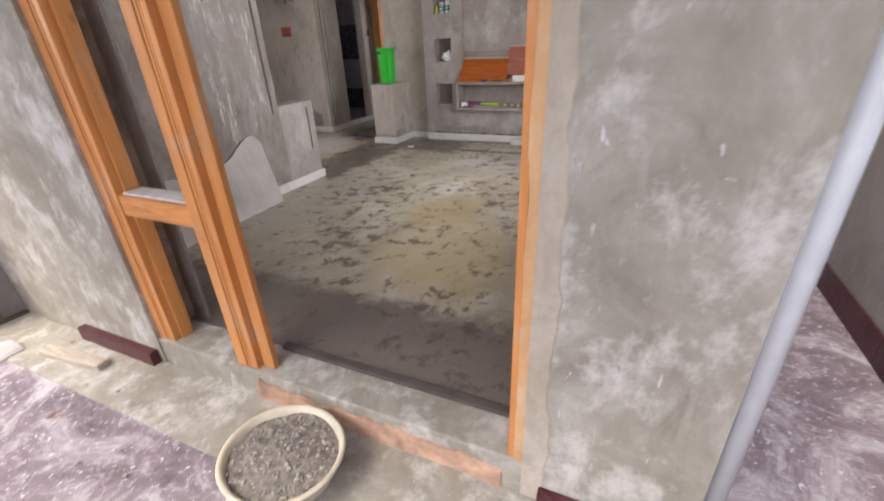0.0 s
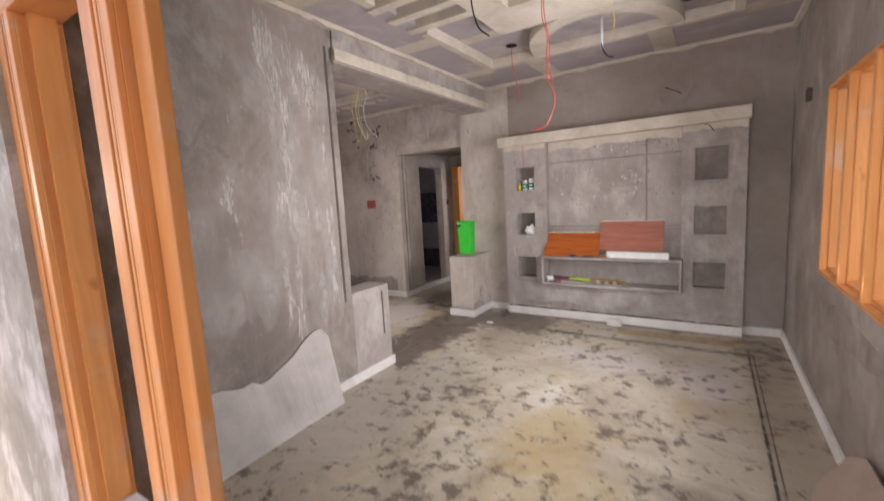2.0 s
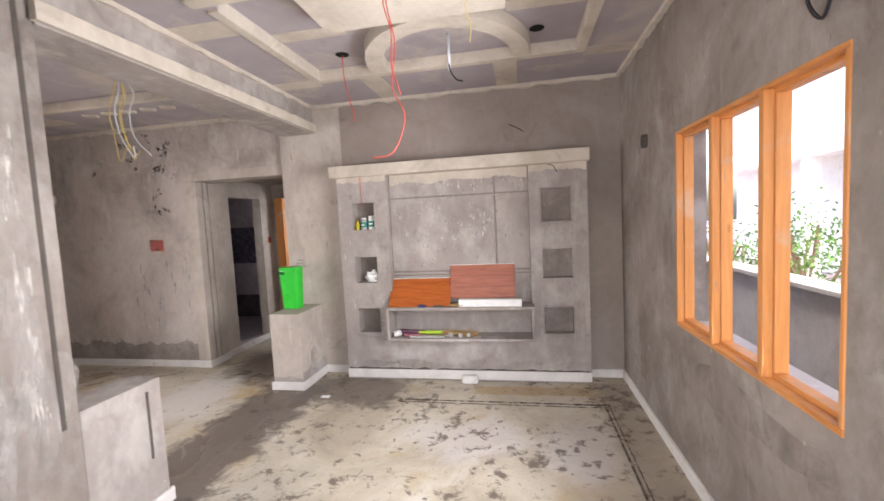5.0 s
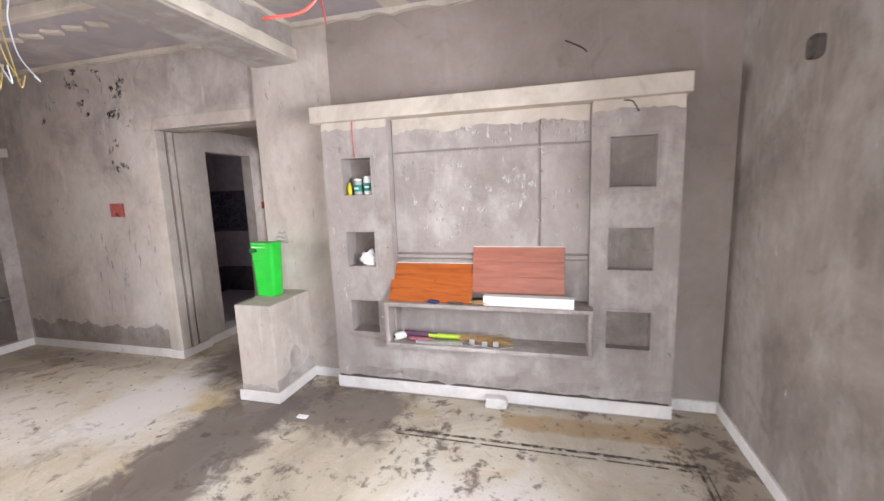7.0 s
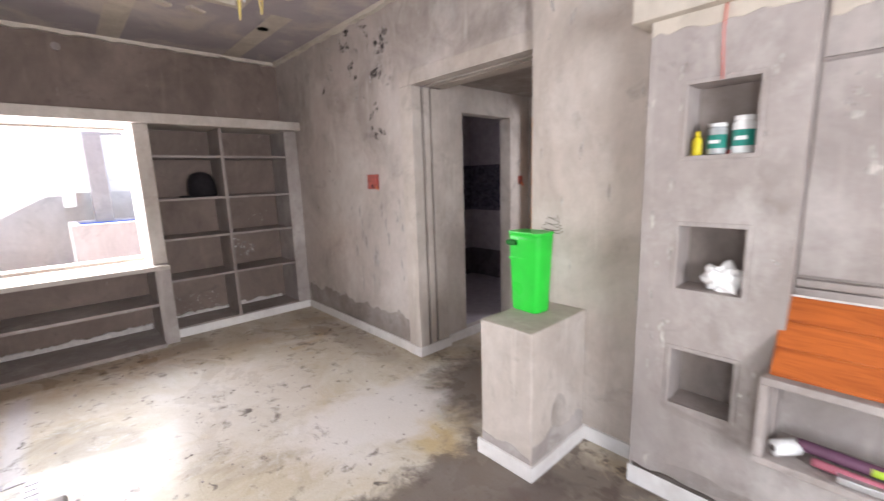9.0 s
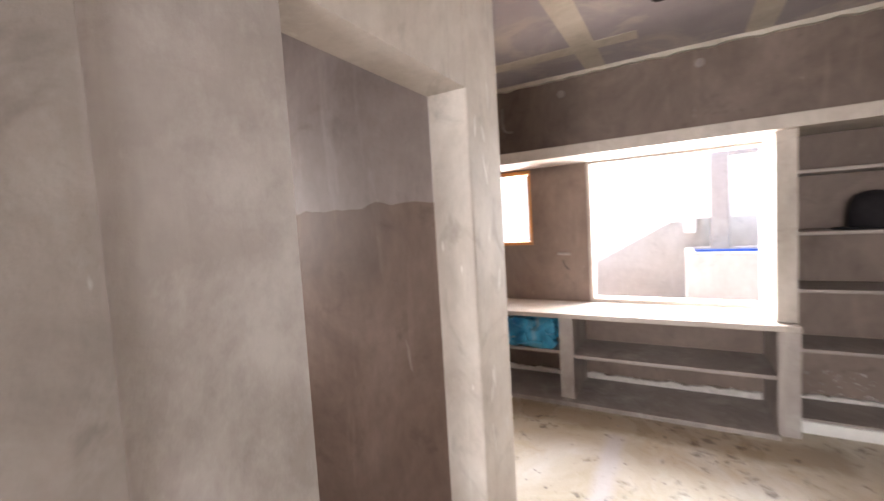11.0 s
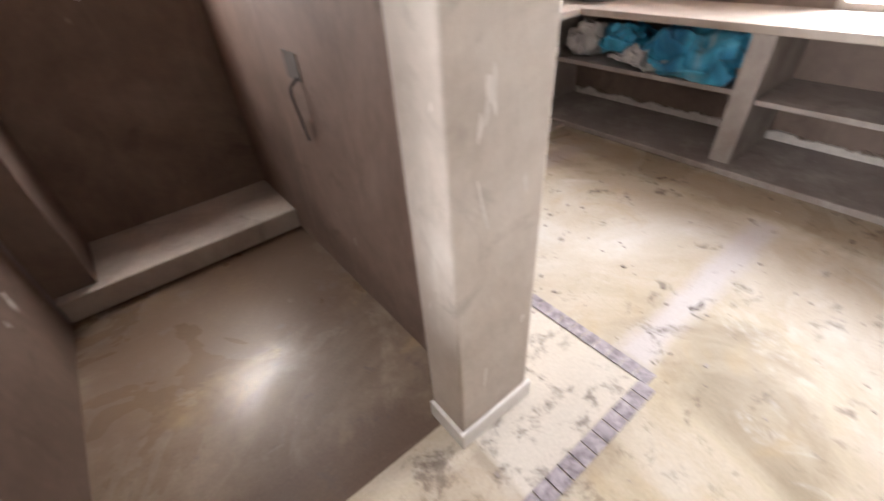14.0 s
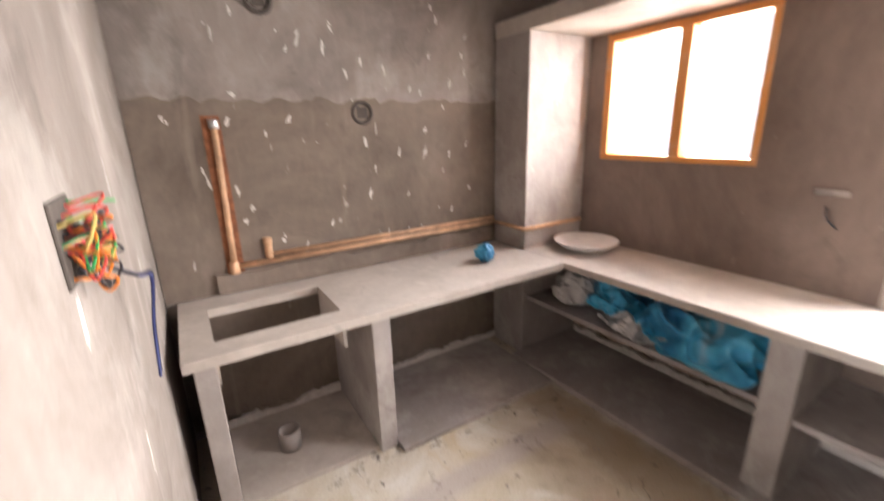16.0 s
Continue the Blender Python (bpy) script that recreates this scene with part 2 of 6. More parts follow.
DAMP_TONE, GREY_TONE, OCHRE_TONE, DIRT_TONE = (0.13, 0.104, 0.09), (0.6, 0.56, 0.53), (0.45, 0.33, 0.15), (0.27, 0.215, 0.165)
DAMP_BAND = (-2.86, -2.16, 3.55, 5.35, (0.125, 0.1, 0.088), 0.85, 0.05, 0.28)
FLOOR = floor_material("pale_stained_screed", ((0.29, 0.24, 0.175), (0.46, 0.4, 0.305), (0.54, 0.495, 0.42), (0.63, 0.61, 0.58)), (
    (-3.15, 5.95, 0.5, 0.6, DAMP_TONE, 0.85), (-5.0, 5.65, 1.2, 0.14, DIRT_TONE, 0.5),
    (-3.1, 5.15, 0.3, 0.14, OCHRE_TONE, 0.6), (-3.5, 3.25, 0.9, 0.14, DIRT_TONE, 0.5), (-4.3, 4.5, 0.7, 0.5, GREY_TONE, 0.5), (-3.45, 5.0, 0.35, 0.5, GREY_TONE, 0.9)),
    # second strip: dirt along the counter with the counter's shadow painted in
    (DAMP_BAND, (-5.93, -5.62, 1.7, 4.6, (0.3, 0.235, 0.165), 0.75, 0.05, 0.12), (-5.7, -4.35, 1.95, 2.08, (0.4, 0.35, 0.33), 0.7, 0.03, 0.05), (-5.6, -4.35, 3.2, 3.32, (0.55, 0.53, 0.55), 0.8, 0.03, 0.05), (-4.3, -3.7, 2.4, 3.33, (0.66, 0.63, 0.58), 0.7, 0.01, 0.02)),
    0.9, 0.75, 0.745, 0.27, 0.44, 0.1, 0.1)
FLOOR_LIVING = floor_material("scuffed_screed", ((0.3, 0.25, 0.2), (0.44, 0.385, 0.3), (0.54, 0.485, 0.385), (0.64, 0.6, 0.53)), (
    # grey patch at (-0.55, 4.5) is the doorway's glare painted into the colour
    (-0.3, 2.25, 0.5, 0.5, (0.42, 0.32, 0.15), 0.55), (-0.55, 4.5, 0.4, 0.3, GREY_TONE, 0.7), (0.25, 4.4, 0.25, 0.35, GREY_TONE, 0.6), (-0.6, 3.0, 0.3, 0.4, OCHRE_TONE, 0.5), (-1.9, 3.0, 0.4, 1.2, (0.4, 0.37, 0.33), 0.5)),
    # third strip: a darker band just inside the door sill
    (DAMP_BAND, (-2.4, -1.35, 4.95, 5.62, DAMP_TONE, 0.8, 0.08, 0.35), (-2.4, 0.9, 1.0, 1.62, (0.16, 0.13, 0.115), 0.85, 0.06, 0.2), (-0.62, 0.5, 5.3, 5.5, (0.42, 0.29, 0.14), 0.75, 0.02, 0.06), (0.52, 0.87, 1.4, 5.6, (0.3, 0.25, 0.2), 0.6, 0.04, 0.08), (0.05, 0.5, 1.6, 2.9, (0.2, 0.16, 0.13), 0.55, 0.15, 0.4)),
    0.85, 0.85, 0.71, 0.28, 0.48, 0.08, 0.25)
FLOOR_ALCOVE = floor_material("brown_wet_screed", ((0.1, 0.07, 0.049), (0.15, 0.109, 0.078), (0.2, 0.152, 0.113), (0.27, 0.222, 0.175)), (), ((-3.95, -2.6, 0.7, 2.25, (0.1, 0.066, 0.045), 0.85, 0.12, 0.35), (-3.7, -2.6, 2.72, 3.05, (0.13, 0.09, 0.07), 0.85, 0.05, 0.2)), 0.6, 0.7, 0.74, 0.26, 0.42, 0.08, 0.2)


def simple(name, color, rough=0.5, metal=0.0, vary=0.15, scale=12.0, relief=0.08, stretch=(1, 1, 1)):
    m, nt, b = mat(name, rough, metal)
    p = position(nt, *stretch)
    n = noise_tex(nt, p, scale, 5, 0.6, 0.3)
    lo, hi = tuple(c * (1 - vary) for c in color), tuple(min(1, c * (1 + vary)) for c in color)
    nt.links.new(ramp(nt, n, [(0.32, lo), (0.68, hi)]), b.inputs["Base Color"])
    nt.links.new(ramp(nt, noise_tex(nt, p, scale * 0.4, 3), [(0.3, (max(0.03, rough - 0.1),)), (0.7, (min(1, rough + 0.1),))]), b.inputs["Roughness"])
    if relief:
        bump(nt, b, noise_tex(nt, p, scale * 4, 5, 0.65), relief, 0.004)
    return m


def wood(name, color, dark, stretch, stain=0.35, rough=0.45):
    m, nt, b = mat(name, rough)
    grain = noise_tex(nt, position(nt, *stretch), 9, 6, 0.62, 1.2)
    col = ramp(nt, grain, [(0.32, dark), (0.5, color), (0.72, tuple(min(1, c * 1.22) for c in color))])
    blot = noise_tex(nt, position(nt), 4.5, 4, 0.6, 0.5)
    col = mix(nt, ramp(nt, blot, [(0.56, (0.0,)), (0.72, (stain,))]), col, (0.5, 0.4, 0.3))
    knot = noise_tex(nt, position(nt, 1, 1, 0.55), 11, 2, 0.4)
    col = mix(nt, ramp(nt, knot, [(0.72, (0.0,)), (0.78, (0.6,))]), col, tuple(c * 0.5 for c in dark))
    nt.links.new(col, b.inputs["Base Color"])
    bump(nt, b, grain, 0.12, 0.004)
    return m


WOOD = wood("orange_teak_vertical", (0.6, 0.262, 0.082), (0.54, 0.218, 0.064), (2.2, 2.2, 0.18), 0.6)
WOOD_H = wood("orange_teak_horizontal", (0.62, 0.265, 0.08), (0.46, 0.17, 0.04), (0.25, 0.25, 3.2))
WOOD_DARK = wood("brown_window_wood", (0.33, 0.135, 0.05), (0.19, 0.07, 0.026), (3, 3, 0.3), 0.15)
WOOD_OLD = wood("weathered_wood", (0.42, 0.36, 0.29), (0.28, 0.23, 0.18), (0.4, 3, 3), 0.3, 0.8)


def gypsum():
    m, nt, b = mat("gypsum_board", 0.85)
    p = position(nt)
    col = ramp(nt, noise_tex(nt, p, 2.2, 5, 0.6, 0.4), [(0.3, (0.345, 0.31, 0.325)), (0.7, (0.42, 0.38, 0.39))])
    col = mix(nt, ramp(nt, noise_tex(nt, p, 1.7, 7, 0.62, 0.5), [(0.52, (0.0,)), (0.66, (0.75,))]), col, (0.55, 0.495, 0.43))
    col = mix(nt, ramp(nt, noise_tex(nt, p, 7, 6, 0.7, 0.8), [(0.6, (0.0,)), (0.75, (0.5,))]), col, (0.29, 0.255, 0.25))
    nt.links.new(col, b.inputs["Base Color"])
    bump(nt, b, noise_tex(nt, p, 20, 5, 0.6), 0.08, 0.004)
    return m


GYPSUM = gypsum()
CREAM = render_plaster("joint_compound", (0.58, 0.525, 0.445), (0.45, 0.4, 0.335), (0.68, 0.63, 0.55), 0.8, 0.0, 0.35, 2.4)
WHITE_TILE = render_plaster("dusty_white_skirting", (0.72, 0.7, 0.68), (0.55, 0.51, 0.48), (0.8, 0.79, 0.78), 0.5, 0.0, 0.4)
PUTTY = simple("white_putty", (0.6, 0.565, 0.53), 0.8, 0, 0.15, 20)


def brushed(name, color, lo, hi, stretch=(1, 1, 0.13), scale=75.0, most=0.92):
    """Thin coat dragged over a wall: broken cover that lets the render show through."""
    m, nt, b = mat(name, 0.85)
    n = noise_tex(nt, position(nt), 16, 4, 0.6)
    nt.links.new(ramp(nt, n, [(0.3, tuple(c * 0.8 for c in color)), (0.7, tuple(min(0.85, c * 1.15) for c in color))]), b.inputs["Base Color"])
    clear = nt.nodes.new("ShaderNodeBsdfTransparent")
    both = nt.nodes.new("ShaderNodeMixShader")
    cover = noise_tex(nt, position(nt, *stretch), scale, 5, 0.65, 0.4)
    nt.links.new(ramp(nt, cover, [(lo, (0.0,)), (hi, (most,))]), both.inputs[0])
    nt.links.new(clear.outputs[0], both.inputs[1])
    nt.links.new(b.outputs[0], both.inputs[2])
    nt.links.new(both.outputs[0], nt.nodes["Material Output"].inputs["Surface"])
    return m


PUTTY_BRUSH = brushed("dragged_white_putty", (0.64, 0.6, 0.56), 0.34, 0.62)
PUTTY_HAZE = brushed("thin_white_haze", (0.6, 0.56, 0.53), 0.4, 0.75, (1, 1, 0.3), 9.0, 0.75)
MOULD = brushed("black_mould", (0.075, 0.066, 0.062), 0.42, 0.6, (1, 1, 1), 36.0)
DAMP_BRUSH = brushed("damp_smudge", (0.16, 0.126, 0.107), 0.4, 0.8, (1, 1, 0.7), 5.0, 0.4)
CHALK = brushed("chalk_line", (0.78, 0.76, 0.73), 0.3, 0.5, (1, 1, 1), 60.0)
GROOVE_TORN = brushed("torn_groove", (0.12, 0.1, 0.09), 0.4, 0.56, (1, 1, 1), 17.0, 0.9)
HOLE_SHADE = simple("hole_shade_black", (0.008, 0.007, 0.007), 0.95, 0, 0.1, 5, 0)
GROOVE = simple("dark_groove", (0.1, 0.085, 0.075), 0.9)
RED_TILE = simple("maroon_tile", (0.085, 0.026, 0.03), 0.35, 0, 0.3, 9)
PINKDUST = simple("red_oxide_dust", (0.48, 0.31, 0.22), 0.9, 0, 0.4, 9)
PVC = simple("white_pvc", (0.7, 0.73, 0.77), 0.4, 0, 0.08, 6, 0.02)
CPVC = simple("tan_plumbing_pipe", (0.58, 0.36, 0.22), 0.5, 0, 0.25, 14)
GREEN = simple("green_plastic", (0.035, 0.55, 0.045), 0.35, 0, 0.12, 5, 0.04)
BLACKP = simple("black_cloth", (0.01, 0.008, 0.01), 0.8, 0, 0.3, 18)
WIRE_RED = simple("red_wire", (0.6, 0.08, 0.06), 0.4, 0, 0.05, 5, 0)
WIRE_BLACK = simple("black_wire", (0.03, 0.028, 0.035), 0.4, 0, 0.05, 5, 0)
WIRE_YELLOW = simple("yellow_wire", (0.62, 0.48, 0.16), 0.4, 0, 0.05, 5, 0)
WIRE_BLUE = simple("blue_wire", (0.03, 0.04, 0.13), 0.4, 0, 0.05, 5, 0)
WIRE_GREEN = simple("green_wire", (0.03, 0.3, 0.08), 0.4, 0, 0.05, 5, 0)
WIRE_ORANGE = simple("orange_wire", (0.75, 0.22, 0.03), 0.4, 0, 0.05, 5, 0)
PANEL_A = wood("glossy_brown_panel", (0.4, 0.105, 0.022), (0.28, 0.066, 0.014), (0.3, 1, 4), 0.0, 0.3)
PANEL_B = wood("pink_brown_panel", (0.35, 0.13, 0.088), (0.28, 0.1, 0.066), (0.3, 1, 4), 0.05, 0.45)
BOARD = simple("dusty_gypsum_sheet", (0.46, 0.43, 0.41), 0.85, 0, 0.18, 3)
FOAM = simple("white_foam", (0.78, 0.78, 0.77), 0.7, 0, 0.06, 20)
METAL = simple("dull_aluminium", (0.6, 0.6, 0.61), 0.35, 0.9, 0.12, 18)
SWITCH = simple("red_switch_box", (0.34, 0.06, 0.04), 0.5, 0, 0.4, 30)


def bag_material():
    m, nt, b = mat("blue_white_plastic_sheet", 0.32)
    p = position(nt, 1, 1, 0.6)
    col = ramp(nt, noise_tex(nt, p, 3.2, 3, 0.5, 0.6), [(0.34, (0.03, 0.17, 0.33)), (0.5, (0.07, 0.38, 0.6)), (0.62, (0.12, 0.46, 0.66)), (0.74, (0.5, 0.62, 0.68))])
    nt.links.new(col, b.inputs["Base Color"])
    bump(nt, b, noise_tex(nt, p, 13, 3, 0.55, 2.0), 0.35, 0.015)
    return m


BLUE_BAG = bag_material()
CLEAR_BAG = simple("milky_plastic_sheet", (0.52, 0.5, 0.49), 0.3, 0, 0.25, 6)
GRAVEL = simple("grey_gravel", (0.22, 0.19, 0.16), 0.95, 0, 0.45, 45, 0.4)
BASIN = simple("cream_rubber", (0.62, 0.55, 0.42), 0.6, 0, 0.15, 8)
STRAW = simple("broom_straw", (0.34, 0.22, 0.1), 0.8, 0, 0.35, 40)
PLASTIC_Y = simple("yellow_plastic", (0.7, 0.58, 0.03), 0.4, 0, 0.08, 8, 0)
PLASTIC_LIME = simple("lime_plastic", (0.42, 0.6, 0.05), 0.4, 0, 0.08, 8, 0)
PLASTIC_PURPLE = simple("purple_plastic", (0.13, 0.06, 0.1), 0.5, 0, 0.2, 8, 0)
PLASTIC_PINK = simple("pink_plastic", (0.4, 0.13, 0.17), 0.5, 0, 0.2, 8, 0)
LABEL_TEAL = simple("teal_label", (0.02, 0.22, 0.17), 0.5, 0, 0.1, 8, 0)
LID_RED = simple("red_lid", (0.6, 0.04, 0.03), 0.4, 0, 0.05, 8, 0)
BATH_TILE = simple("dark_patterned_tile", (0.1, 0.09, 0.12), 0.25, 0, 0.6, 26, 0)
BATH_PALE = simple("bath_wall", (0.36, 0.32, 0.34), 0.6)
STRIP = simple("grey_border_tile", (0.3, 0.27, 0.3), 0.35, 0, 0.5, 30)
LEAF = simple("leaf", (0.11, 0.22, 0.05), 0.6, 0, 0.4, 4)
BARK = simple("bark", (0.16, 0.11, 0.07), 0.9)
OUTWALL = render_plaster("compound_wall_render", (0.4, 0.37, 0.34), (0.3, 0.275, 0.25), (0.5, 0.47, 0.44), 0.85, 0.2)
CREAM_WALL = render_plaster("cream_boundary_wall", (0.46, 0.425, 0.355), (0.39, 0.355, 0.29), (0.52, 0.485, 0.415), 0.85, 0.2, 0.4)
WHITEWASH = render_plaster("whitewashed_wall", (0.83, 0.81, 0.77), (0.76, 0.735, 0.69), (0.87, 0.85, 0.82), 0.85, 0.0, 0.3)


def ground_material():
    m, nt, b = mat("purple_cement_yard", 0.75)
    p = position(nt)
    col = ramp(nt, noise_tex(nt, p, 2.6, 8, 0.72, 1.2), [(0.32, (0.12, 0.09, 0.098)), (0.5, (0.235, 0.187, 0.205)), (0.66, (0.5, 0.455, 0.475))])
    col = mix(nt, ramp(nt, noise_tex(nt, p, 11, 8, 0.75, 1.8), [(0.52, (0.0,)), (0.65, (0.6,))]), col, (0.56, 0.52, 0.535))
    col = mix(nt, ramp(nt, noise_tex(nt, p, 7, 6, 0.7, 1.0), [(0.56, (0.0,)), (0.68, (0.7,))]), col, (0.16, 0.115, 0.13))
    col = mix(nt, ramp(nt, noise_tex(nt, p, 46, 3, 0.6, 0.5), [(0.63, (0.0,)), (0.68, (0.7,))]), col, (0.7, 0.67, 0.67))
    col = mix(nt, ramp(nt, noise_tex(nt, p, 3.3, 3, 0.5, 0.3), [(0.7, (0.0,)), (0.74, (0.85,))]), col, (0.13, 0.06, 0.035))
    nt.links.new(col, b.inputs["Base Color"])
    bump(nt, b, noise_tex(nt, p, 30, 7, 0.7), 0.4, 0.012)
    return m


YARD = ground_material()
lampm, lnt, lb = mat("lit_lamp", 0.4)
lb.inputs["Base Color"].default_value = (0.9, 0.9, 0.88, 1)
lb.inputs["Emission Color"].default_value = (1, 0.97, 0.93, 1)
lb.inputs["Emission Strength"].default_value = 2.0

# ---- building tools ----
ORIGIN = {}


def bx(bm, x0, x1, y0, y1, z0, z1, bev=0.0, mi=0, rot=None):
    """A box between two corners, with edges rounded by bev; rot turns it round its middle."""
    c = Vector(((x0 + x1) / 2, (y0 + y1) / 2, (z0 + z1) / 2))
    m = Matrix.Translation(c) @ (rot or Matrix()) @ Matrix.Diagonal((abs(x1 - x0), abs(y1 - y0), abs(z1 - z0), 1))
    vs = bmesh.ops.create_cube(bm, size=1, matrix=m)["verts"]
    fs = {f for v in vs for f in v.link_faces}
    for f in fs:
        f.material_index = mi
    if bev:
        es = list({e for v in vs for e in v.link_edges})
        r = bmesh.ops.bevel(bm, geom=es, offset=bev, segments=2, profile=0.5, affect="EDGES")
        for f in r["faces"]:
            f.material_index = mi
    return bm


def box(*a, bev=0.0, rot=None):
    return bx(bmesh.new(), *a, bev=bev, rot=rot)


def wall_with_holes(bm, axis, a0, a1, z0, z1, d0, d1, holes=(), mi=0):
    """A wall along axis from a0 to a1 and d0 to d1 thick, with holes (a0, a1, z0, z1) through it, as one skin."""
    ca = sorted({a0, a1, *(v for h in holes for v in h[:2])})
    cz = sorted({z0, z1, *(v for h in holes for v in h[2:4])})
    solid = {(i, k) for i in range(len(ca) - 1) for k in range(len(cz) - 1)
             if not any(h[0] < (ca[i] + ca[i + 1]) / 2 < h[1] and h[2] < (cz[k] + cz[k + 1]) / 2 < h[3] for h in holes)}
    made = {}

    def vert(i, k, d):
        if (i, k, d) not in made:
            dd = (d0, d1)[d]
            made[i, k, d] = bm.verts.new((ca[i], dd, cz[k]) if axis == "x" else (dd, ca[i], cz[k]))
        return made[i, k, d]

    for i, k in solid:
        quads = [[(i, k, d), (i + 1, k, d), (i + 1, k + 1, d), (i, k + 1, d)] for d in (0, 1)]
        for di, dk, u, v in ((-1, 0, (i, k), (i, k + 1)), (1, 0, (i + 1, k), (i + 1, k + 1)), (0, -1, (i, k), (i + 1, k)), (0, 1, (i, k + 1), (i + 1, k + 1))):
            if (i + di, k + dk) not in solid:
                quads.append([(*u, 0), (*v, 0), (*v, 1), (*u, 1)])
        for q in quads:
            bm.faces.new([vert(*c) for c in q]).material_index = mi
    return bm


def rings(bm, loops, close=True, cap=True):
    """Skin a list of vertex rings."""
    made = [[bm.verts.new(p) for p in loop] for loop in loops]
    for a, b in zip(made, made[1:]):
        n = len(a)
        for i in range(n if close else n - 1):
            bm.faces.new((a[i], a[(i + 1) % n], b[(i + 1) % n], b[i]))
    if cap and close:
        bm.faces.new(list(reversed(made[0])))
        bm.faces.new(made[-1])
    return made


def lathe(bm, profile, at, seg=28, squash=(1, 1), lean=None):
    loops = []
    for r, z in profile:
        loop = []
        for i in range(seg):
            a = 2 * math.pi * i / seg
            v = Vector((r * squash[0] * math.cos(a), r * squash[1] * math.sin(a), z))
            loop.append(Vector(at) + ((lean @ v) if lean else v))
        loops.append(loop)
    rings(bm, loops)
    return bm


def smooth_path(pts, n=6):
    pts = [Vector(p) for p in pts]
    ext = [2 * pts[0] - pts[1], *pts, 2 * pts[-1] - pts[-2]]
    out = []
    for i in range(1, len(ext) - 2):
        p0, p1, p2, p3 = ext[i - 1:i + 3]
        for k in range(n):
            t = k / n
            out.append(0.5 * (2 * p1 + (p2 - p0) * t + (2 * p0 - 5 * p1 + 4 * p2 - p3) * t * t + (3 * p1 - p0 - 3 * p2 + p3) * t ** 3))
    return out + [pts[-1]]


def tube(bm, pts, r, seg=7, smooth=True):
    pts = smooth_path(pts) if smooth else [Vector(p) for p in pts]
    loops = []
    for i, p in enumerate(pts):
        d = (pts[min(i + 1, len(pts) - 1)] - pts[max(i - 1, 0)]).normalized()
        u = d.cross(Vector((0.31, 0.77, 0.55))).normalized()
        v = d.cross(u)
        loops.append([p + r * (math.cos(2 * math.pi * k / seg) * u + math.sin(2 * math.pi * k / seg) * v) for k in range(seg)])
    rings(bm, loops)
    return bm


def rod(bm, p0, p1, r, seg=14):
    return tube(bm, [p0, p1], r, seg, False)


def blob(bm, at, size, rough=0.25, freq=3.0, seed=0, sub=3):
    vs = bmesh.ops.create_icosphere(bm, subdivisions=sub, radius=1)["verts"]
    for v in vs:
        d = 1 + rough * noise.noise(v.co * freq + Vector((seed * 7.1, seed, 3))) + 0.4 * rough * noise.noise(v.co * freq * 2.7 + Vector((seed, 9, 1)))
        v.co = Vector(at) + Vector((v.co.x * size[0] * d, v.co.y * size[1] * d, v.co.z * size[2] * d))
    return bm


def ragged(bm, axis, a0, a1, d0, d1, z0, z1, jag=0.01, step=0.05, bottom=True, seed=1, mi=0):
    """A strip along axis whose lower (or upper) edge is uneven."""
    n = max(2, int(abs(a1 - a0) / step))
    loops = []
    for i in range(n + 1):
        a = a0 + (a1 - a0) * i / n
        j = jag * (noise.noise(Vector((a * 9, seed * 3.3, 0))) + 0.6 * noise.noise(Vector((a * 31, seed, 5))))
        lo, hi = (z0 + j, z1) if bottom else (z0, z1 + j)
        q = [(d0, lo), (d1, lo), (d1, hi), (d0, hi)]
        loops.append([Vector((a, d, z)) if axis == "x" else Vector((d, a, z)) for d, z in q])
    made = rings(bm, loops)
    for ring_ in made:
        for v in ring_:
            for f in v.link_faces:
                f.material_index = mi
    return bm


def finish(name, bm, materials, smooth=False, shift=None):
    if shift is not None:
        bmesh.ops.translate(bm, vec=-Vector(shift), verts=bm.verts)
    bmesh.ops.recalc_face_normals(bm, faces=bm.faces)
    me = bpy.data.meshes.new(name)
    bm.to_mesh(me)
    bm.free()
    for m in materials if isinstance(materials, (list, tuple)) else [materials]:
        me.materials.append(m)
    if smooth:
        me.shade_smooth()
    return new(name, me)


def structure(name, bm, materials, label="", smooth=False, kind="structure"):
    ob = finish(name, bm, materials, smooth)
    ORIGIN[ob.name] = Vector((0, 0, 0))
    return tagged(ob, label, "", "", kind)


def thing(name, base, label, category, group=""):
    ob = new(name)
    ob.empty_display_size = 0.1
    ob.location = base
    ORIGIN[ob.name] = Vector(base)
    return tagged(ob, label, category, group)


def part(name, bm, material, parent, label="", smooth=False):
    ob = finish(name, bm, material, smooth, ORIGIN[parent.name])
    ob.parent = parent
    ORIGIN[ob.name] = ORIGIN[parent.name]
    return tagged(ob, label)


def single(name, bm, material, label, category, group="", smooth=False, kind=""):
    xs = [v.co for v in bm.verts]
    base = Vector(((min(v.x for v in xs) + max(v.x for v in xs)) / 2, (min(v.y for v in xs) + max(v.y for v in xs)) / 2, min(v.z for v in xs)))
    ob = finish(name, bm, material, smooth, base)
    ob.location = base
    ORIGIN[ob.name] = base
    return tagged(ob, label, category, group, kind)


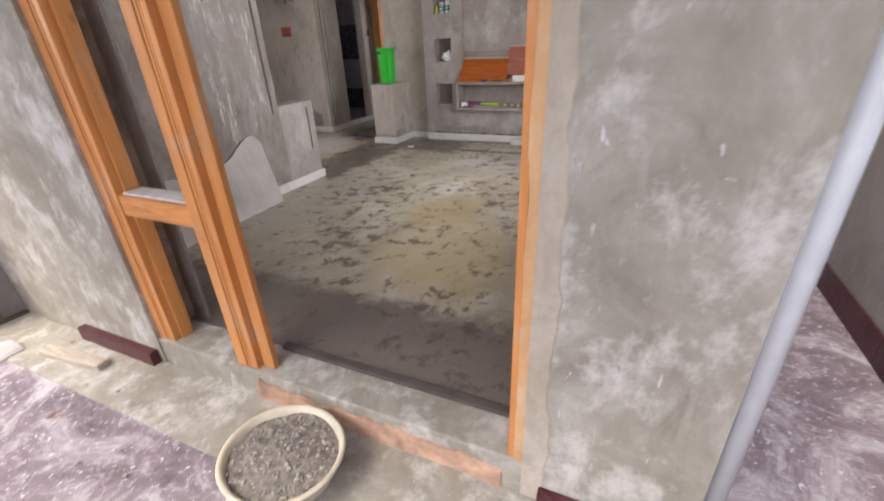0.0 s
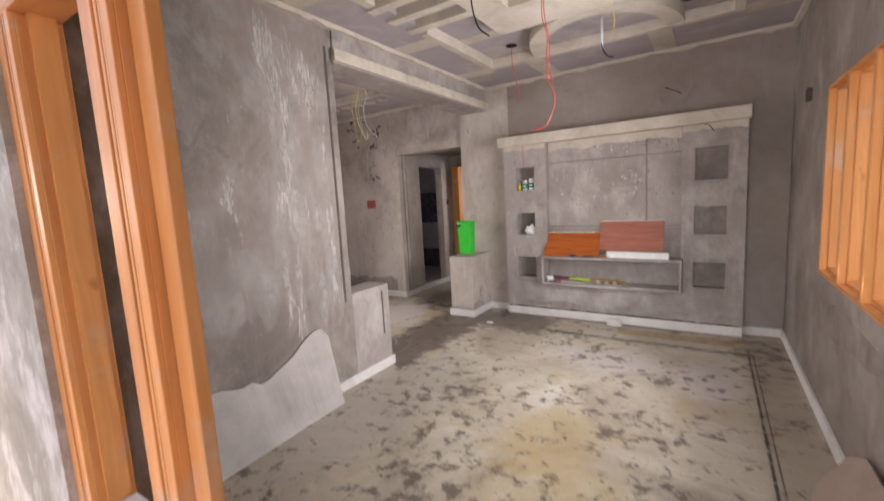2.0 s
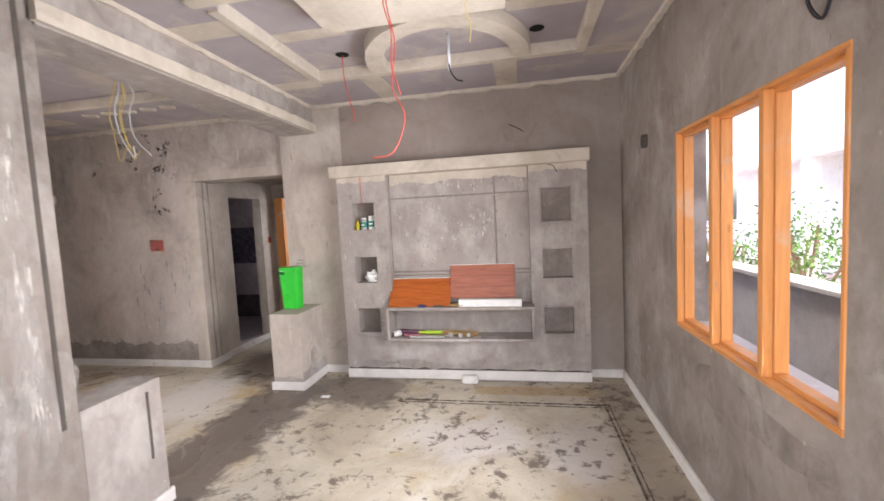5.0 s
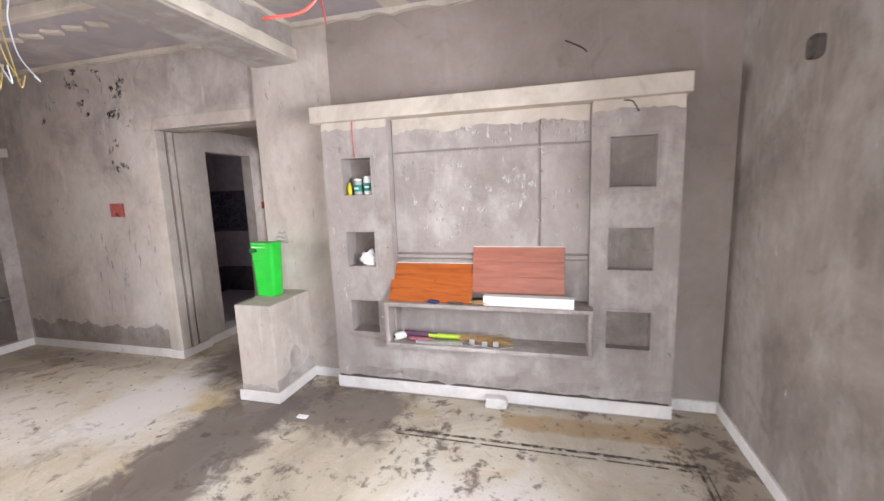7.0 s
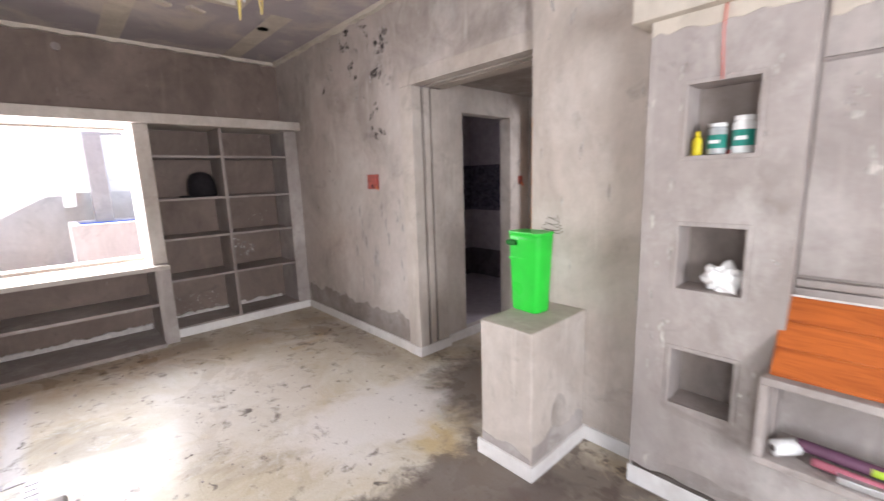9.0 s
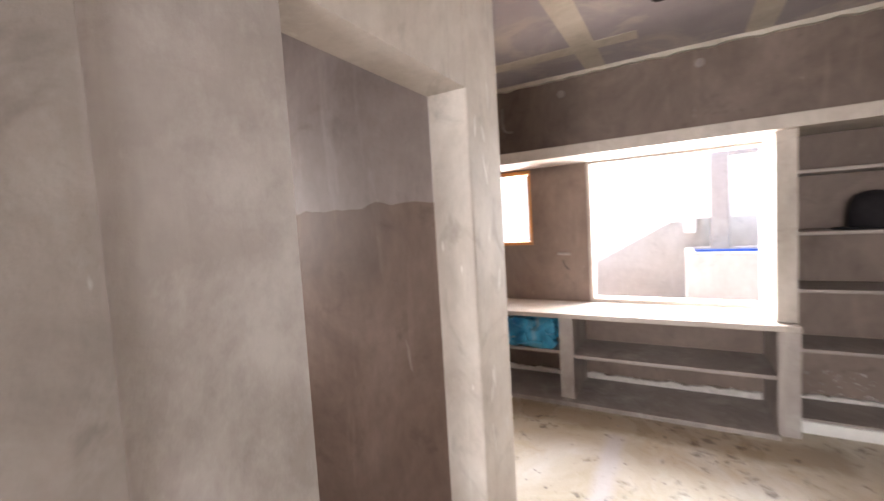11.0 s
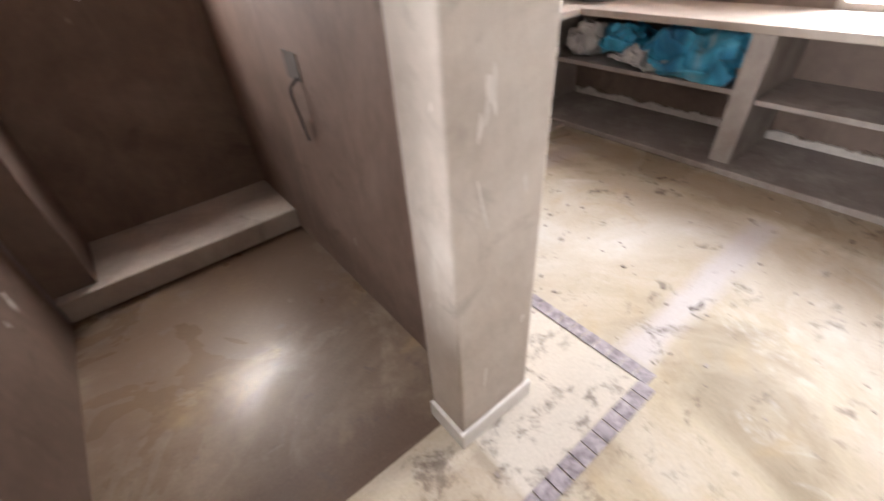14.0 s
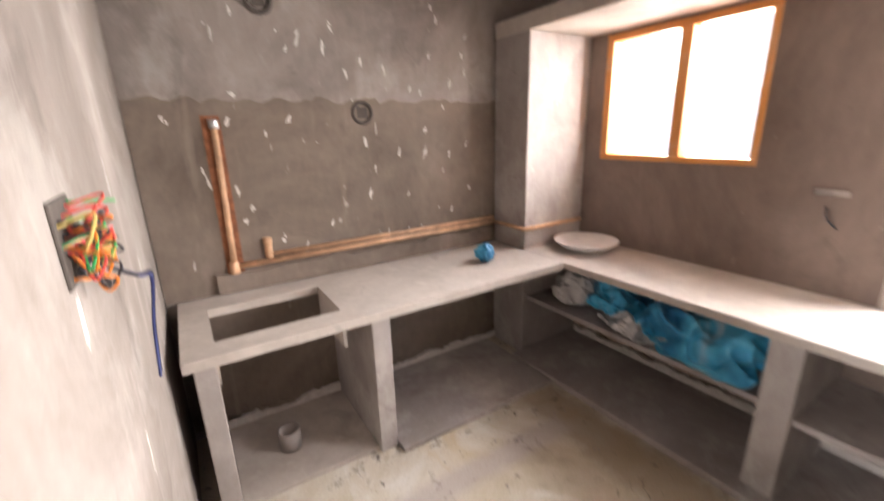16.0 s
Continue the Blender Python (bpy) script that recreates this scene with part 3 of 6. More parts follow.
def smears(bm, axis, plane, out, marks, seed=1, layers=3):
    """Thin dabs of putty on a wall: marks are (along, z, length, width, tilt); each is a few overlapping ragged strokes."""
    rng = random.Random(seed)
    for k, (a, z, ln, wd, tilt) in enumerate(marks):
        for j in range(1 if ln < 0.03 else layers):
            n, pts = 18, []
            ph, sc = rng.uniform(0, 6.28), rng.uniform(0.55, 1.05)
            aj, zj, tj = a + rng.gauss(0, 0.45) * wd * (j > 0), z + rng.gauss(0, 0.2) * ln * (j > 0), tilt + rng.gauss(0, 5)
            for i in range(n):
                t = 2 * math.pi * i / n
                r = sc * (0.82 + 0.2 * math.sin(2 * t + ph) + 0.14 * math.sin(3 * t + ph * 3) + rng.uniform(-0.08, 0.08))
                u, w = 0.5 * wd * math.cos(t) * r, 0.5 * ln * math.sin(t) * r
                ca, sa = math.cos(radians(tj)), math.sin(radians(tj))
                pts.append((aj + u * ca - w * sa, zj + u * sa + w * ca))
            o = plane + math.copysign(0.0002 + 0.000011 * ((3 * k + j) % 97), out)
            vs = [bm.verts.new((o, p, q) if axis == "y" else (p, o, q)) for p, q in pts]
            mid = bm.verts.new((o, aj, zj) if axis == "y" else (aj, o, zj))
            for i in range(n):
                bm.faces.new((vs[i], vs[(i + 1) % n], mid))
    return bm


def scatter(rng, n, a0, a1, z0, z1, ln=(0.02, 0.1), wd=(0.008, 0.025), tilt=25):
    return [(rng.uniform(a0, a1), rng.uniform(z0, z1), rng.uniform(*ln), rng.uniform(*wd), rng.gauss(0, tilt)) for _ in range(n)]
# ---- large structure ----
XE, XP, YT, YN, XW = 0.865, -2.355, 5.80, 5.87, -6.58   # east wall, partition, television wall, dining north wall, west wall
CEIL = 2.99
GZ = -0.16

structure("ground", bx(bx(bmesh.new(), -60, 60, -60, 60, GZ - 0.3, GZ), -60, 60, -60, 60, GZ - 0.5, GZ - 0.35), YARD, "rough purple-grey cement yard with pale stains")
structure("floor", bx(bmesh.new(), XW - 0.05, -2.42, 3.0, 8.2, -0.15, 0.0), FLOOR, "stained yellowish cement floor, damp in places")
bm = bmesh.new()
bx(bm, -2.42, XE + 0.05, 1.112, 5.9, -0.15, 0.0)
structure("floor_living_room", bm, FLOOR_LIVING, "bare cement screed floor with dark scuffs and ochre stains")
structure("floor_kitchen", box(XW - 0.05, -3.9, 0.9, 3.0, -0.15, 0.0), FLOOR, "pale cement kitchen floor with wet glossy patches")
structure("floor_alcove", box(-3.95, -2.6, 0.75, 3.05, -0.3, -0.135), FLOOR_ALCOVE, "lower cement floor of the wash alcove")

# South front wall, with door and sidelight opening
bm = wall_with_holes(bmesh.new(), "x", -2.66, XE + 0.175, GZ - 0.1, 3.15, 0.92, 1.14, [(-1.30, 0.58, -0.15, 2.19)])
bmesh.ops.bevel(bm, geom=[e for e in bm.edges if abs(e.verts[0].co.x - e.verts[1].co.x) < 1e-5 and abs(e.verts[0].co.y - e.verts[1].co.y) < 1e-5 and min(v.co.x for v in e.verts) > XE + 0.17 and e.verts[0].co.y < 0.93], offset=0.012, segments=2, affect="EDGES")
structure("wall_south", bm, PLASTER_OUT, "weathered grey cement render of the front wall")
structure("wall_south_lining", wall_with_holes(bmesh.new(), "x", XP, XE, 0.0, CEIL, 1.14, 1.155, [(-1.2, 0.58, 0.0, 2.19)]), PLASTER)

# East wall with window opening
WY0, WY1, WZ0, WZ1 = 2.925, 4.345, 0.925, 2.155
structure("wall_east", wall_with_holes(bmesh.new(), "y", 1.14, 6.0, GZ, 3.15, XE, XE + 0.175, [(WY0, WY1, WZ0, WZ1)]), PLASTER, "grey cement rendered wall with a window opening")
structure("wall_television", bx(bmesh.new(), -2.75, XE, YT, YT + 0.2, 0, 3.15), PLASTER_PALE)
bm = bx(bmesh.new(), -2.02, XE, YT - 0.004, YT - 0.001, 2.29, CEIL)
bx(bm, 0.545, XE, YT - 0.004, YT - 0.001, 0.0, 2.29)
structure("wall_television_coat", bm, PLASTER_UPPER, "warm grey render above and beside the wall unit")
# Partition with low stub, beam over the passage and plinth at its far end
structure("wall_partition", bx(bmesh.new(), -2.63, XP, 1.155, 3.105, -0.02, 3.15, ), PLASTER)
bm = box(-2.60, XP, 3.107, 3.585, 0, 0.80, bev=0.006)
structure("low_wall", bm, PLASTER_TV, "low rendered wall at the edge of the passage")
bm = bx(bmesh.new(), -2.70, XP + 0.02, 3.105, YT, 2.70, 3.1)
structure("beam", bm, PLASTER_TV)
bm = ragged(bmesh.new(), "y", 3.085, YT, XP + 0.015, XP + 0.055, 2.71, 2.80, 0.012, 0.06, False, 3)
structure("beam_trim", bm, CREAM, "cream filler along the lower edge of the beam")
bm = box(-2.705, -2.37, 5.27, YT, 0, 0.795, bev=0.008)
structure("plinth", bm, PLASTER_PALE, "rendered plinth with damp stains at its foot")
bm = ragged(bmesh.new(), "y", 5.275, YT - 0.02, -2.37, -2.3675, 0.08, 0.2, 0.05, 0.02, False, 41)
ragged(bm, "x", -2.70, -2.375, 5.2675, 5.27, 0.08, 0.13, 0.03, 0.02, False, 43)
structure("plinth_damp", bm, PLASTER_TV, "rising damp at the foot of the plinth", kind="stuff")
# Grooves in the partition's render
for n, a in (("y", (XP - 0.004, XP + 0.004, 3.02, 3.042, 0.745, 2.815)), ("y", (XP - 0.004, XP + 0.004, 3.48, 3.496, 0.33, 0.744))):
    structure("trim_groove", box(*a), GROOVE)

# North wall of the dining space, fluted corner and corridor
bm = wall_with_holes(bmesh.new(), "x", XW - 0.2, -4.10, 0, 3.15, YN, YN + 0.2)
bx(bm, -4.10, -2.63, YN + 0.0, YN + 0.12, 2.36, 3.15)
bx(bm, -2.75, -2.63, YT + 0.2, YN + 0.12, 0, 2.36)
structure("wall_north", bm, PLASTER_MID, "cement wall streaked with putty above rising damp")
bm = bmesh.new()
bx(bm, -4.10, -3.945, YN - 0.012, 5.958, 0, 2.288, 0.004)
bx(bm, -4.10, -3.945, 5.988, 6.048, 0, 2.288, 0.004)
bx(bm, -4.10, -3.955, 6.078, 6.212, 0, 2.288, 0.004)
bx(bm, -4.10, -2.64, YN - 0.012, 5.958, 2.29, 2.4, 0.004)
bx(bm, -3.944, -2.64, 5.988, 6.048, 2.29, 2.36, 0.004)
bx(bm, -3.944, -2.64, 6.078, 6.212, 2.295, 2.36, 0.004)
structure("corridor_mouth_head_groove", box(-3.944, -2.64, 5.96, 6.2, 2.315, 2.358), GROOVE)
structure("corridor_mouth_groove", box(-4.09, -3.975, 5.9, 6.2, 0, 2.27), GROOVE)
structure("corridor_mouth_trim", bm, PLASTER_PALE, "stepped render moulding round the corridor mouth")
bm = wall_with_holes(bmesh.new(), "y", YN + 0.34, 7.5, 0, 2.6, -4.12, -3.985, [(6.471, 7.17, 0.05, 2.13)])
structure("wall_corridor_west", bm, PLASTER_PALE)
structure("wall_corridor_east", box(-2.75, -2.63, YN + 0.12, 7.6, 0, 2.6), PLASTER)
structure("wall_corridor_end", wall_with_holes(bmesh.new(), "x", -4.12, -2.63, 0, 2.6, 7.48, 7.6, [(-3.93, -3.0, 0, 2.15)]), PLASTER)
structure("ceiling_corridor", box(-4.12, -2.63, YN + 0.12, 7.6, 2.362, 2.45), PLASTER)
bm = bmesh.new()
bx(bm, -5.75, -4.12, 5.95, 6.1, 0, 2.6)
# the high west hole is out of view, added to admit the fill lamp
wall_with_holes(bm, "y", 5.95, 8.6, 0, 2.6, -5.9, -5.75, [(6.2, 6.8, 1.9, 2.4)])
bx(bm, -5.9, -4.12, 8.45, 8.6, 0, 2.6)
bx(bm, -4.12, -3.99, 7.6, 8.6, 0, 2.6)
bx(bm, -5.9, -3.99, 6.0, 8.6, 2.6, 2.7)
bx(bm, -5.75, -4.12, 6.1, 8.45, -0.05, 0.03)
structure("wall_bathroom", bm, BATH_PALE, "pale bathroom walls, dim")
bm = bx(bmesh.new(), -5.749, -5.738, 6.1, 8.45, 1.05, 1.72)
bx(bm, -5.738, -4.12, 8.438, 8.449, 1.05, 1.72)
structure("bathroom_tile_band", bm, BATH_TILE, "dark patterned tile band on the bathroom wall")
bm = bx(bmesh.new(), -5.749, -5.736, 6.1, 8.45, 0.03, 0.45)
bx(bm, -5.736, -4.12, 8.436, 8.449, 0.03, 0.45)
structure("bathroom_tile_dado", bm, simple("dark_dado_tile", (0.09, 0.075, 0.085), 0.3))
bm = bmesh.new()
bx(bm, -4.0, -2.6, 9.0, 9.1, 0, 2.7)
# this wall's window hole is invented for the back room's fill lamp
wall_with_holes(bm, "y", 7.6, 9.1, 0, 2.7, -2.63, -2.5, [(8.0, 8.8, 1.0, 2.1)])
bx(bm, -4.0, -2.5, 7.6, 9.1, 2.6, 2.7)
bx(bm, -4.0, -2.5, 7.6, 9.1, -0.1, 0.0)
structure("wall_back_room", bm, PLASTER)

# West wall: kitchen window and the wide opening
KY0, KY1, KZ0, KZ1 = 1.45, 2.375, 1.365, 2.125
OY0, OY1, OZ0, OZ1 = 2.955, 4.275, 0.825, 2.12
bm = wall_with_holes(bmesh.new(), "y", 0.8, YN + 0.2, 0, 3.15, XW - 0.17, XW, [(KY0, KY1, KZ0, KZ1), (OY0, OY1, OZ0, OZ1)])
structure("wall_west", bm, PLASTER_BARE, "brownish rendered wall with a kitchen window and a wide opening")
bm = bmesh.new()
for a in ((OY0 - 0.03, OY0 + 0.005, OZ0 - 0.03, OZ1 + 0.03), (OY1 - 0.005, OY1 + 0.03, OZ0 - 0.03, OZ1 + 0.03), (OY0 + 0.005, OY1 - 0.005, OZ0 - 0.03, OZ0 + 0.005), (OY0 + 0.005, OY1 - 0.005, OZ1 - 0.005, OZ1 + 0.03)):
    bx(bm, XW - 0.16, XW + 0.012, a[0], a[1], a[2], a[3], 0.004)
structure("trim_opening", bm, SLAB, "pale cement surround of the wide opening")
structure("wall_kitchen_south", box(XW, -3.96, 0.8, 1.0, 0, 3.15), PLASTER)
bm = box(XW, -6.025, 1.0, 1.32, 0, 2.14, bev=0.006)
structure("corner_column", bm, PLASTER_TV, "rendered corner column beside the kitchen window")
# Kitchen and alcove divider, doorway head and jambs
bm = bx(bmesh.new(), -3.955, -3.862, 0.8, 2.94, -0.3, 3.15)
structure("wall_divider", bm, PLASTER_PALE)
structure("wall_divider_kitchen_coat", box(-3.959, -3.9555, 1.0, 2.94, 0.0, 2.98), PLASTER)
structure("wall_divider_alcove_coat", box(-3.862, -3.8595, 0.82, 2.93, 1.6, 2.98), ALCOVE_GREY)
bm = box(-3.945, -3.667, 2.945, 3.097, -0.02, 3.15, bev=0.008)
structure("pillar", bm, PLASTER_PALE, "pale rendered pillar with putty dabs between alcove and kitchen")
bm = bx(bmesh.new(), -3.667, -2.93, 2.945, 3.095, 2.08, 3.15)
structure("doorway_head", bm, PLASTER_PALE)
bm = bx(bmesh.new(), -2.93, -2.63, 3.06, 3.095, -0.02, 3.15)
structure("wall_alcove_north", bm, PLASTER_TV)
AX0, AX1, AZ0, AZ1 = -3.64, -2.965, 1.305, 2.14
structure("wall_alcove_south", wall_with_holes(bmesh.new(), "x", -3.96, -2.60, -0.3, 3.15, 0.62, 0.80, [(AX0, AX1, AZ0, AZ1)]), PLASTER_BARE)
bm = bx(bmesh.new(), -2.82, -2.63, 0.8, 1.27, -0.3, 3.0)
structure("alcove_pilaster", bm, PLASTER_BARE)
structure("wall_alcove_east", box(-2.638, -2.628, 0.8, 3.06, -0.3, 3.0), ALCOVE_GREY)
structure("alcove_threshold", box(-3.667, -2.64, 2.96, 3.0, -0.3, -0.002), FLOOR_ALCOVE)
# darker cement coat with an uneven upper edge
bm = ragged(bmesh.new(), "y", 0.82, 2.94, -3.862, -3.856, -0.135, 1.735, 0.022, 0.04, False, 2)
ragged(bm, "y", 1.36, 3.058, -2.644, -2.638, -0.135, 1.68, 0.03, 0.03, False, 6)
ragged(bm, "x", -3.85, -2.83, 0.80, 0.806, -0.135, AZ0 - 0.005, 0.0, 0.2, False, 9)
structure("alcove_cement_coat", bm, ALCOVE_COAT, "dark damp cement coat on the lower walls")
bm = ragged(bmesh.new(), "x", -6.02, -3.965, 1.0, 1.006, 0.80, 1.755, 0.035, 0.03, False, 4)
ragged(bm, "x", -6.02, -3.965, 1.0, 1.004, 0.05, 0.72, 0.0, 0.2, False, 4)
structure("kitchen_cement_coat", bm, COAT, "dark cement coat behind the sink with splashes")
structure("alcove_step", box(-3.855, -2.647, 0.807, 1.335, -0.134, -0.004, bev=0.01), SLAB, "low cement step at the back of the alcove")

bm = ragged(bmesh.new(), "x", -6.12, -4.12, YN - 0.003, YN, 0.085, 0.30, 0.06, 0.03, False, 31)
structure("damp_wall_band", bm, PLASTER, "rising damp along the foot of the dining wall", kind="stuff")

bm = ragged(bmesh.new(), "y", 2.3, 5.15, 0.54, 0.556, 0.0, 0.003, 0.001, 0.05, False, 51)
ragged(bm, "y", 2.6, 5.15, 0.578, 0.586, 0.0, 0.003, 0.001, 0.05, False, 52)
for y, w in ((5.12, 0.022), (5.075, 0.01)):
    ragged(bm, "x", -1.3, 0.54, y, y + w, 0.0, 0.003, 0.001, 0.05, False, int(y * 100))
structure("floor_groove", bm, GROOVE_TORN, "dark scored line in the living room floor", kind="stuff")

# Roof and ceilings
structure("roof", box(XW - 0.2, XE + 0.25, 0.6, 9.1, 3.16, 3.32), OUTWALL)


def living_ceiling():
    bm = bmesh.new()
    x0, x1, y0, y1 = -1.83, 0.37, 1.65, 5.0
    bx(bm, XP, XE, 1.14, YT, 3.07, 3.15)
    for a in ((XP, x0, 1.14, YT), (x1, XE, 1.14, YT), (x0, x1, y1, YT), (x0, x1, 1.14, y0)):
        bx(bm, a[0], a[1], a[2], a[3], CEIL, 3.08)
    # raised lip round the tray, broken where the cross bars run
    for a in ((x0 - 0.07, x0 + 0.005, y0 - 0.005, 3.06), (x0 - 0.07, x0 + 0.005, 3.72, y1 + 0.005), (x1 - 0.005, x1 + 0.07, y0 - 0.005, 3.06), (x1 - 0.005, x1 + 0.07, 3.72, y1 + 0.005), (x0 - 0.069, x1 + 0.069, y1 - 0.006, y1 + 0.07), (x0 - 0.069, x1 + 0.069, y0 - 0.07, y0 + 0.006)):
        bx(bm, a[0], a[1], a[2], a[3], CEIL - 0.02, CEIL + 0.07, 0.006, 1)
    for y in (3.12, 3.36, 3.60):
        bx(bm, x0 - 0.1, -1.29, y - 0.045, y + 0.045, CEIL - 0.03, 3.08, 0.005, 1)
        bx(bm, -0.18, x1 + 0.1, y - 0.045, y + 0.045, CEIL - 0.03, 3.08, 0.005, 1)
    # hanging frame in the middle with a boarded recess
    px0, px1, py0, py1, hx0, hx1, hy0, hy1 = -1.31, -0.16, 2.48, 4.09, -1.05, -0.377, 2.915, 3.64
    for a in ((px0, hx0, py0, py1), (hx1, px1, py0, py1), (hx0, hx1, py0, hy0), (hx0, hx1, hy1, py1)):
        bx(bm, a[0], a[1], a[2], a[3], 2.935, 3.08, 0.0, 1)
    n = 7
    for i in range(n):
        w = (hy1 - hy0) / n
        bx(bm, hx0, hx1, hy0 + i * w + 0.004, hy0 + (i + 1) * w - 0.004, 3.035, 3.075, 0.004, 1)
    # half ring at the television end
    cx, cy, k = -0.66, 4.99, 24
    for a, b in ((0.67, 0.83),):
        loops = []
        for i in range(k + 1):
            t = math.pi * i / k
            u, v = math.cos(t), -math.sin(t)
            ring_ = [(a - 0.14, b - 0.16), (a, b)]
            (ia, ib), (oa, ob_) = ring_
            loops.append([Vector((cx + ia * u, cy + ib * v, CEIL - 0.015)), Vector((cx + oa * u, cy + ob_ * v, CEIL - 0.015)), Vector((cx + oa * u, cy + ob_ * v, 3.08)), Vector((cx + ia * u, cy + ib * v, 3.08))])
        for r in rings(bm, loops):
            for v in r:
                for f in v.link_faces:
                    f.material_index = 1
    for x in (-0.82, -0.70, -0.58, -0.46):
        bx(bm, x - 0.03, x + 0.03, 4.08, 4.32, CEIL - 0.01, 3.08, 0.006, 1, Matrix.Rotation((x + 0.66) * 1.2, 4, "Z"))
    # filler bands over the board joints
    rng = random.Random(4)
    for y in (1.95, 2.75, 4.35):
        bx(bm, x0, px0, y - 0.07, y + 0.07, 3.066, 3.071, 0, 1)
        bx(bm, px1, x1, y - 0.07, y + 0.07, 3.066, 3.071, 0, 1)
    for y in (1.5, 2.7, 3.95, 5.1):
        w = rng.uniform(0.08, 0.14)
        bx(bm, XP, x0 - 0.07, y - w, y + w, CEIL - 0.003, CEIL, 0, 1)
        bx(bm, x1 + 0.07, XE, y - w, y + w, CEIL - 0.003, CEIL, 0, 1)
    for x in (-1.4, -0.2):
        bx(bm, x - 0.1, x + 0.1, y1 + 0.07, YT, CEIL - 0.003, CEIL, 0, 1)
    for s, (ax, a0, a1, d0, d1) in enumerate((("y", 1.155, YT, XP, XP + 0.05), ("y", 1.155, YT, XE - 0.04, XE), ("x", XP + 0.05, XE - 0.04, YT - 0.05, YT), ("x", XP + 0.05, XE - 0.04, 1.155, 1.19))):
        ragged(bm, ax, a0, a1, d0, d1, CEIL - 0.035, CEIL + 0.02, 0.022, 0.05, True, s + 3, 1)
    # down light holes as flat discs, the dark inside painted black
    for x, y, z in ((-1.5, 4.755, 3.068), (0.053, 4.742, 3.068)):
        lathe_at = [(0.055, z - 0.003), (0.055, z)]
        n0 = len(bm.faces)
        lathe(bm, lathe_at, (x, y, 0), 20)
        bm.faces.ensure_lookup_table()
        for f in bm.faces[n0:]:
            f.material_index = 2
    structure("ceiling", bm, [GYPSUM, CREAM, HOLE_SHADE], "grey gypsum false ceiling with cream joint filler, unfinished")


living_ceiling()


def dining_ceiling():
    bm = bmesh.new()
    z = 2.985
    bx(bm, XW, -2.60, 0.9, YN + 0.05, 3.06, 3.15)
    tx0, tx1, ty0, ty1 = -5.0, -3.3, 3.5, 4.95
    for a in ((XW, tx0, 0.9, YN), (tx1, -2.60, 0.9, YN), (tx0, tx1, 0.9, ty0), (tx0, tx1, ty1, YN)):
        bx(bm, a[0], a[1], a[2], a[3], z, 3.07)
    for a in ((tx0 - 0.06, tx0 + 0.005, ty0, ty1), (tx1 - 0.005, tx1 + 0.06, ty0, ty1), (tx0 - 0.059, tx1 + 0.059, ty0 - 0.06, ty0 + 0.006), (tx0 - 0.059, tx1 + 0.059, ty1 - 0.006, ty1 + 0.06)):
        bx(bm, a[0], a[1], a[2], a[3], z - 0.02, z + 0.06, 0.005, 1)
    for i in range(5):
        x = -4.6 + i * 0.24
        bx(bm, x - 0.07, x + 0.07, 5.2, 5.27, z - 0.02, z + 0.02, 0.008, 1, Matrix.Rotation(0.5, 4, "Z"))
        bx(bm, -5.35, -5.28, 3.7 + i * 0.24, 3.84 + i * 0.24, z - 0.02, z + 0.02, 0.008, 1, Matrix.Rotation(0.5, 4, "Z"))
    for y in (1.9, 3.05, 4.25, 5.35):
        bx(bm, XW, tx0 - 0.06, y - 0.09, y + 0.09, z - 0.003, z, 0, 1)
    for x in (-6.0, -4.2):
        bx(bm, x - 0.08, x + 0.08, 0.9, 3.44, z - 0.0035, z, 0, 1)
    for s, (ax, a0, a1, d0, d1) in enumerate((("y", 0.9, YN, XW, XW + 0.05), ("x", XW, -2.63, YN - 0.05, YN), ("x", XW, -3.96, 1.0, 1.05))):
        ragged(bm, ax, a0, a1, d0, d1, z - 0.035, z + 0.02, 0.022, 0.05, True, s + 13, 1)
    # black discs again paint the dark inside of down light holes
    for x, y in ((-5.45, 5.32), (-5.5, 3.62)):
        n0 = len(bm.faces)
        lathe(bm, [(0.055, z - 0.003), (0.055, z)], (x, y, 0), 20)
        bm.faces.ensure_lookup_table()
        for f in bm.faces[n0:]:
            f.material_index = 2
    structure("ceiling_dining", bm, [GYPSUM, CREAM, HOLE_SHADE], "grey gypsum ceiling with cream filler bands over the dining space")


dining_ceiling()
structure("ceiling_alcove", box(-3.9, -2.6, 0.8, 2.95, 3.0, 3.1), PLASTER_BARE)

# Skirtings: white strips, thin mortar bed showing above
def skirting(name, x0, x1, y0, y1, h=0.085):
    structure(name, box(x0, x1, y0, y1, 0.0, h, bev=0.004), WHITE_TILE)


for a in ((-2.37, -2.02, YT - 0.02, YT), (0.52, XE, YT - 0.022, YT), (XE - 0.02, XE, 1.155, YT - 0.022), (-2.725, -2.352, 5.25, 5.27), (-2.37, -2.35, 5.27, YT - 0.02),
          (-4.11, -3.925, YN - 0.032, YN - 0.012), (-6.127, -4.11, YN - 0.02, YN), (-3.985, -3.965, 6.215, 7.46), (-3.944, -3.925, YN - 0.012, 6.215),
          (XP, XP + 0.02, 2.9, 3.6), (-6.148, -6.128, 4.40, YN - 0.02), (XP, XP + 0.02, 1.155, 2.9)):
    skirting("skirting", *a)
structure("pillar_skirting", bx(bx(bmesh.new(), -3.957, -3.652, 3.098, 3.112, 0, 0.075, 0.003), -3.666, -3.652, 2.95, 3.098, 0, 0.075, 0.003), WHITE_TILE)
# Kitchen base ledges
bm = box(XW, -5.93, 1.32, 4.27, 0.0, 0.04, bev=0.008)
bx(bm, -5.93, -4.86, 1.0, 1.72, 0, 0.025, 0.006)
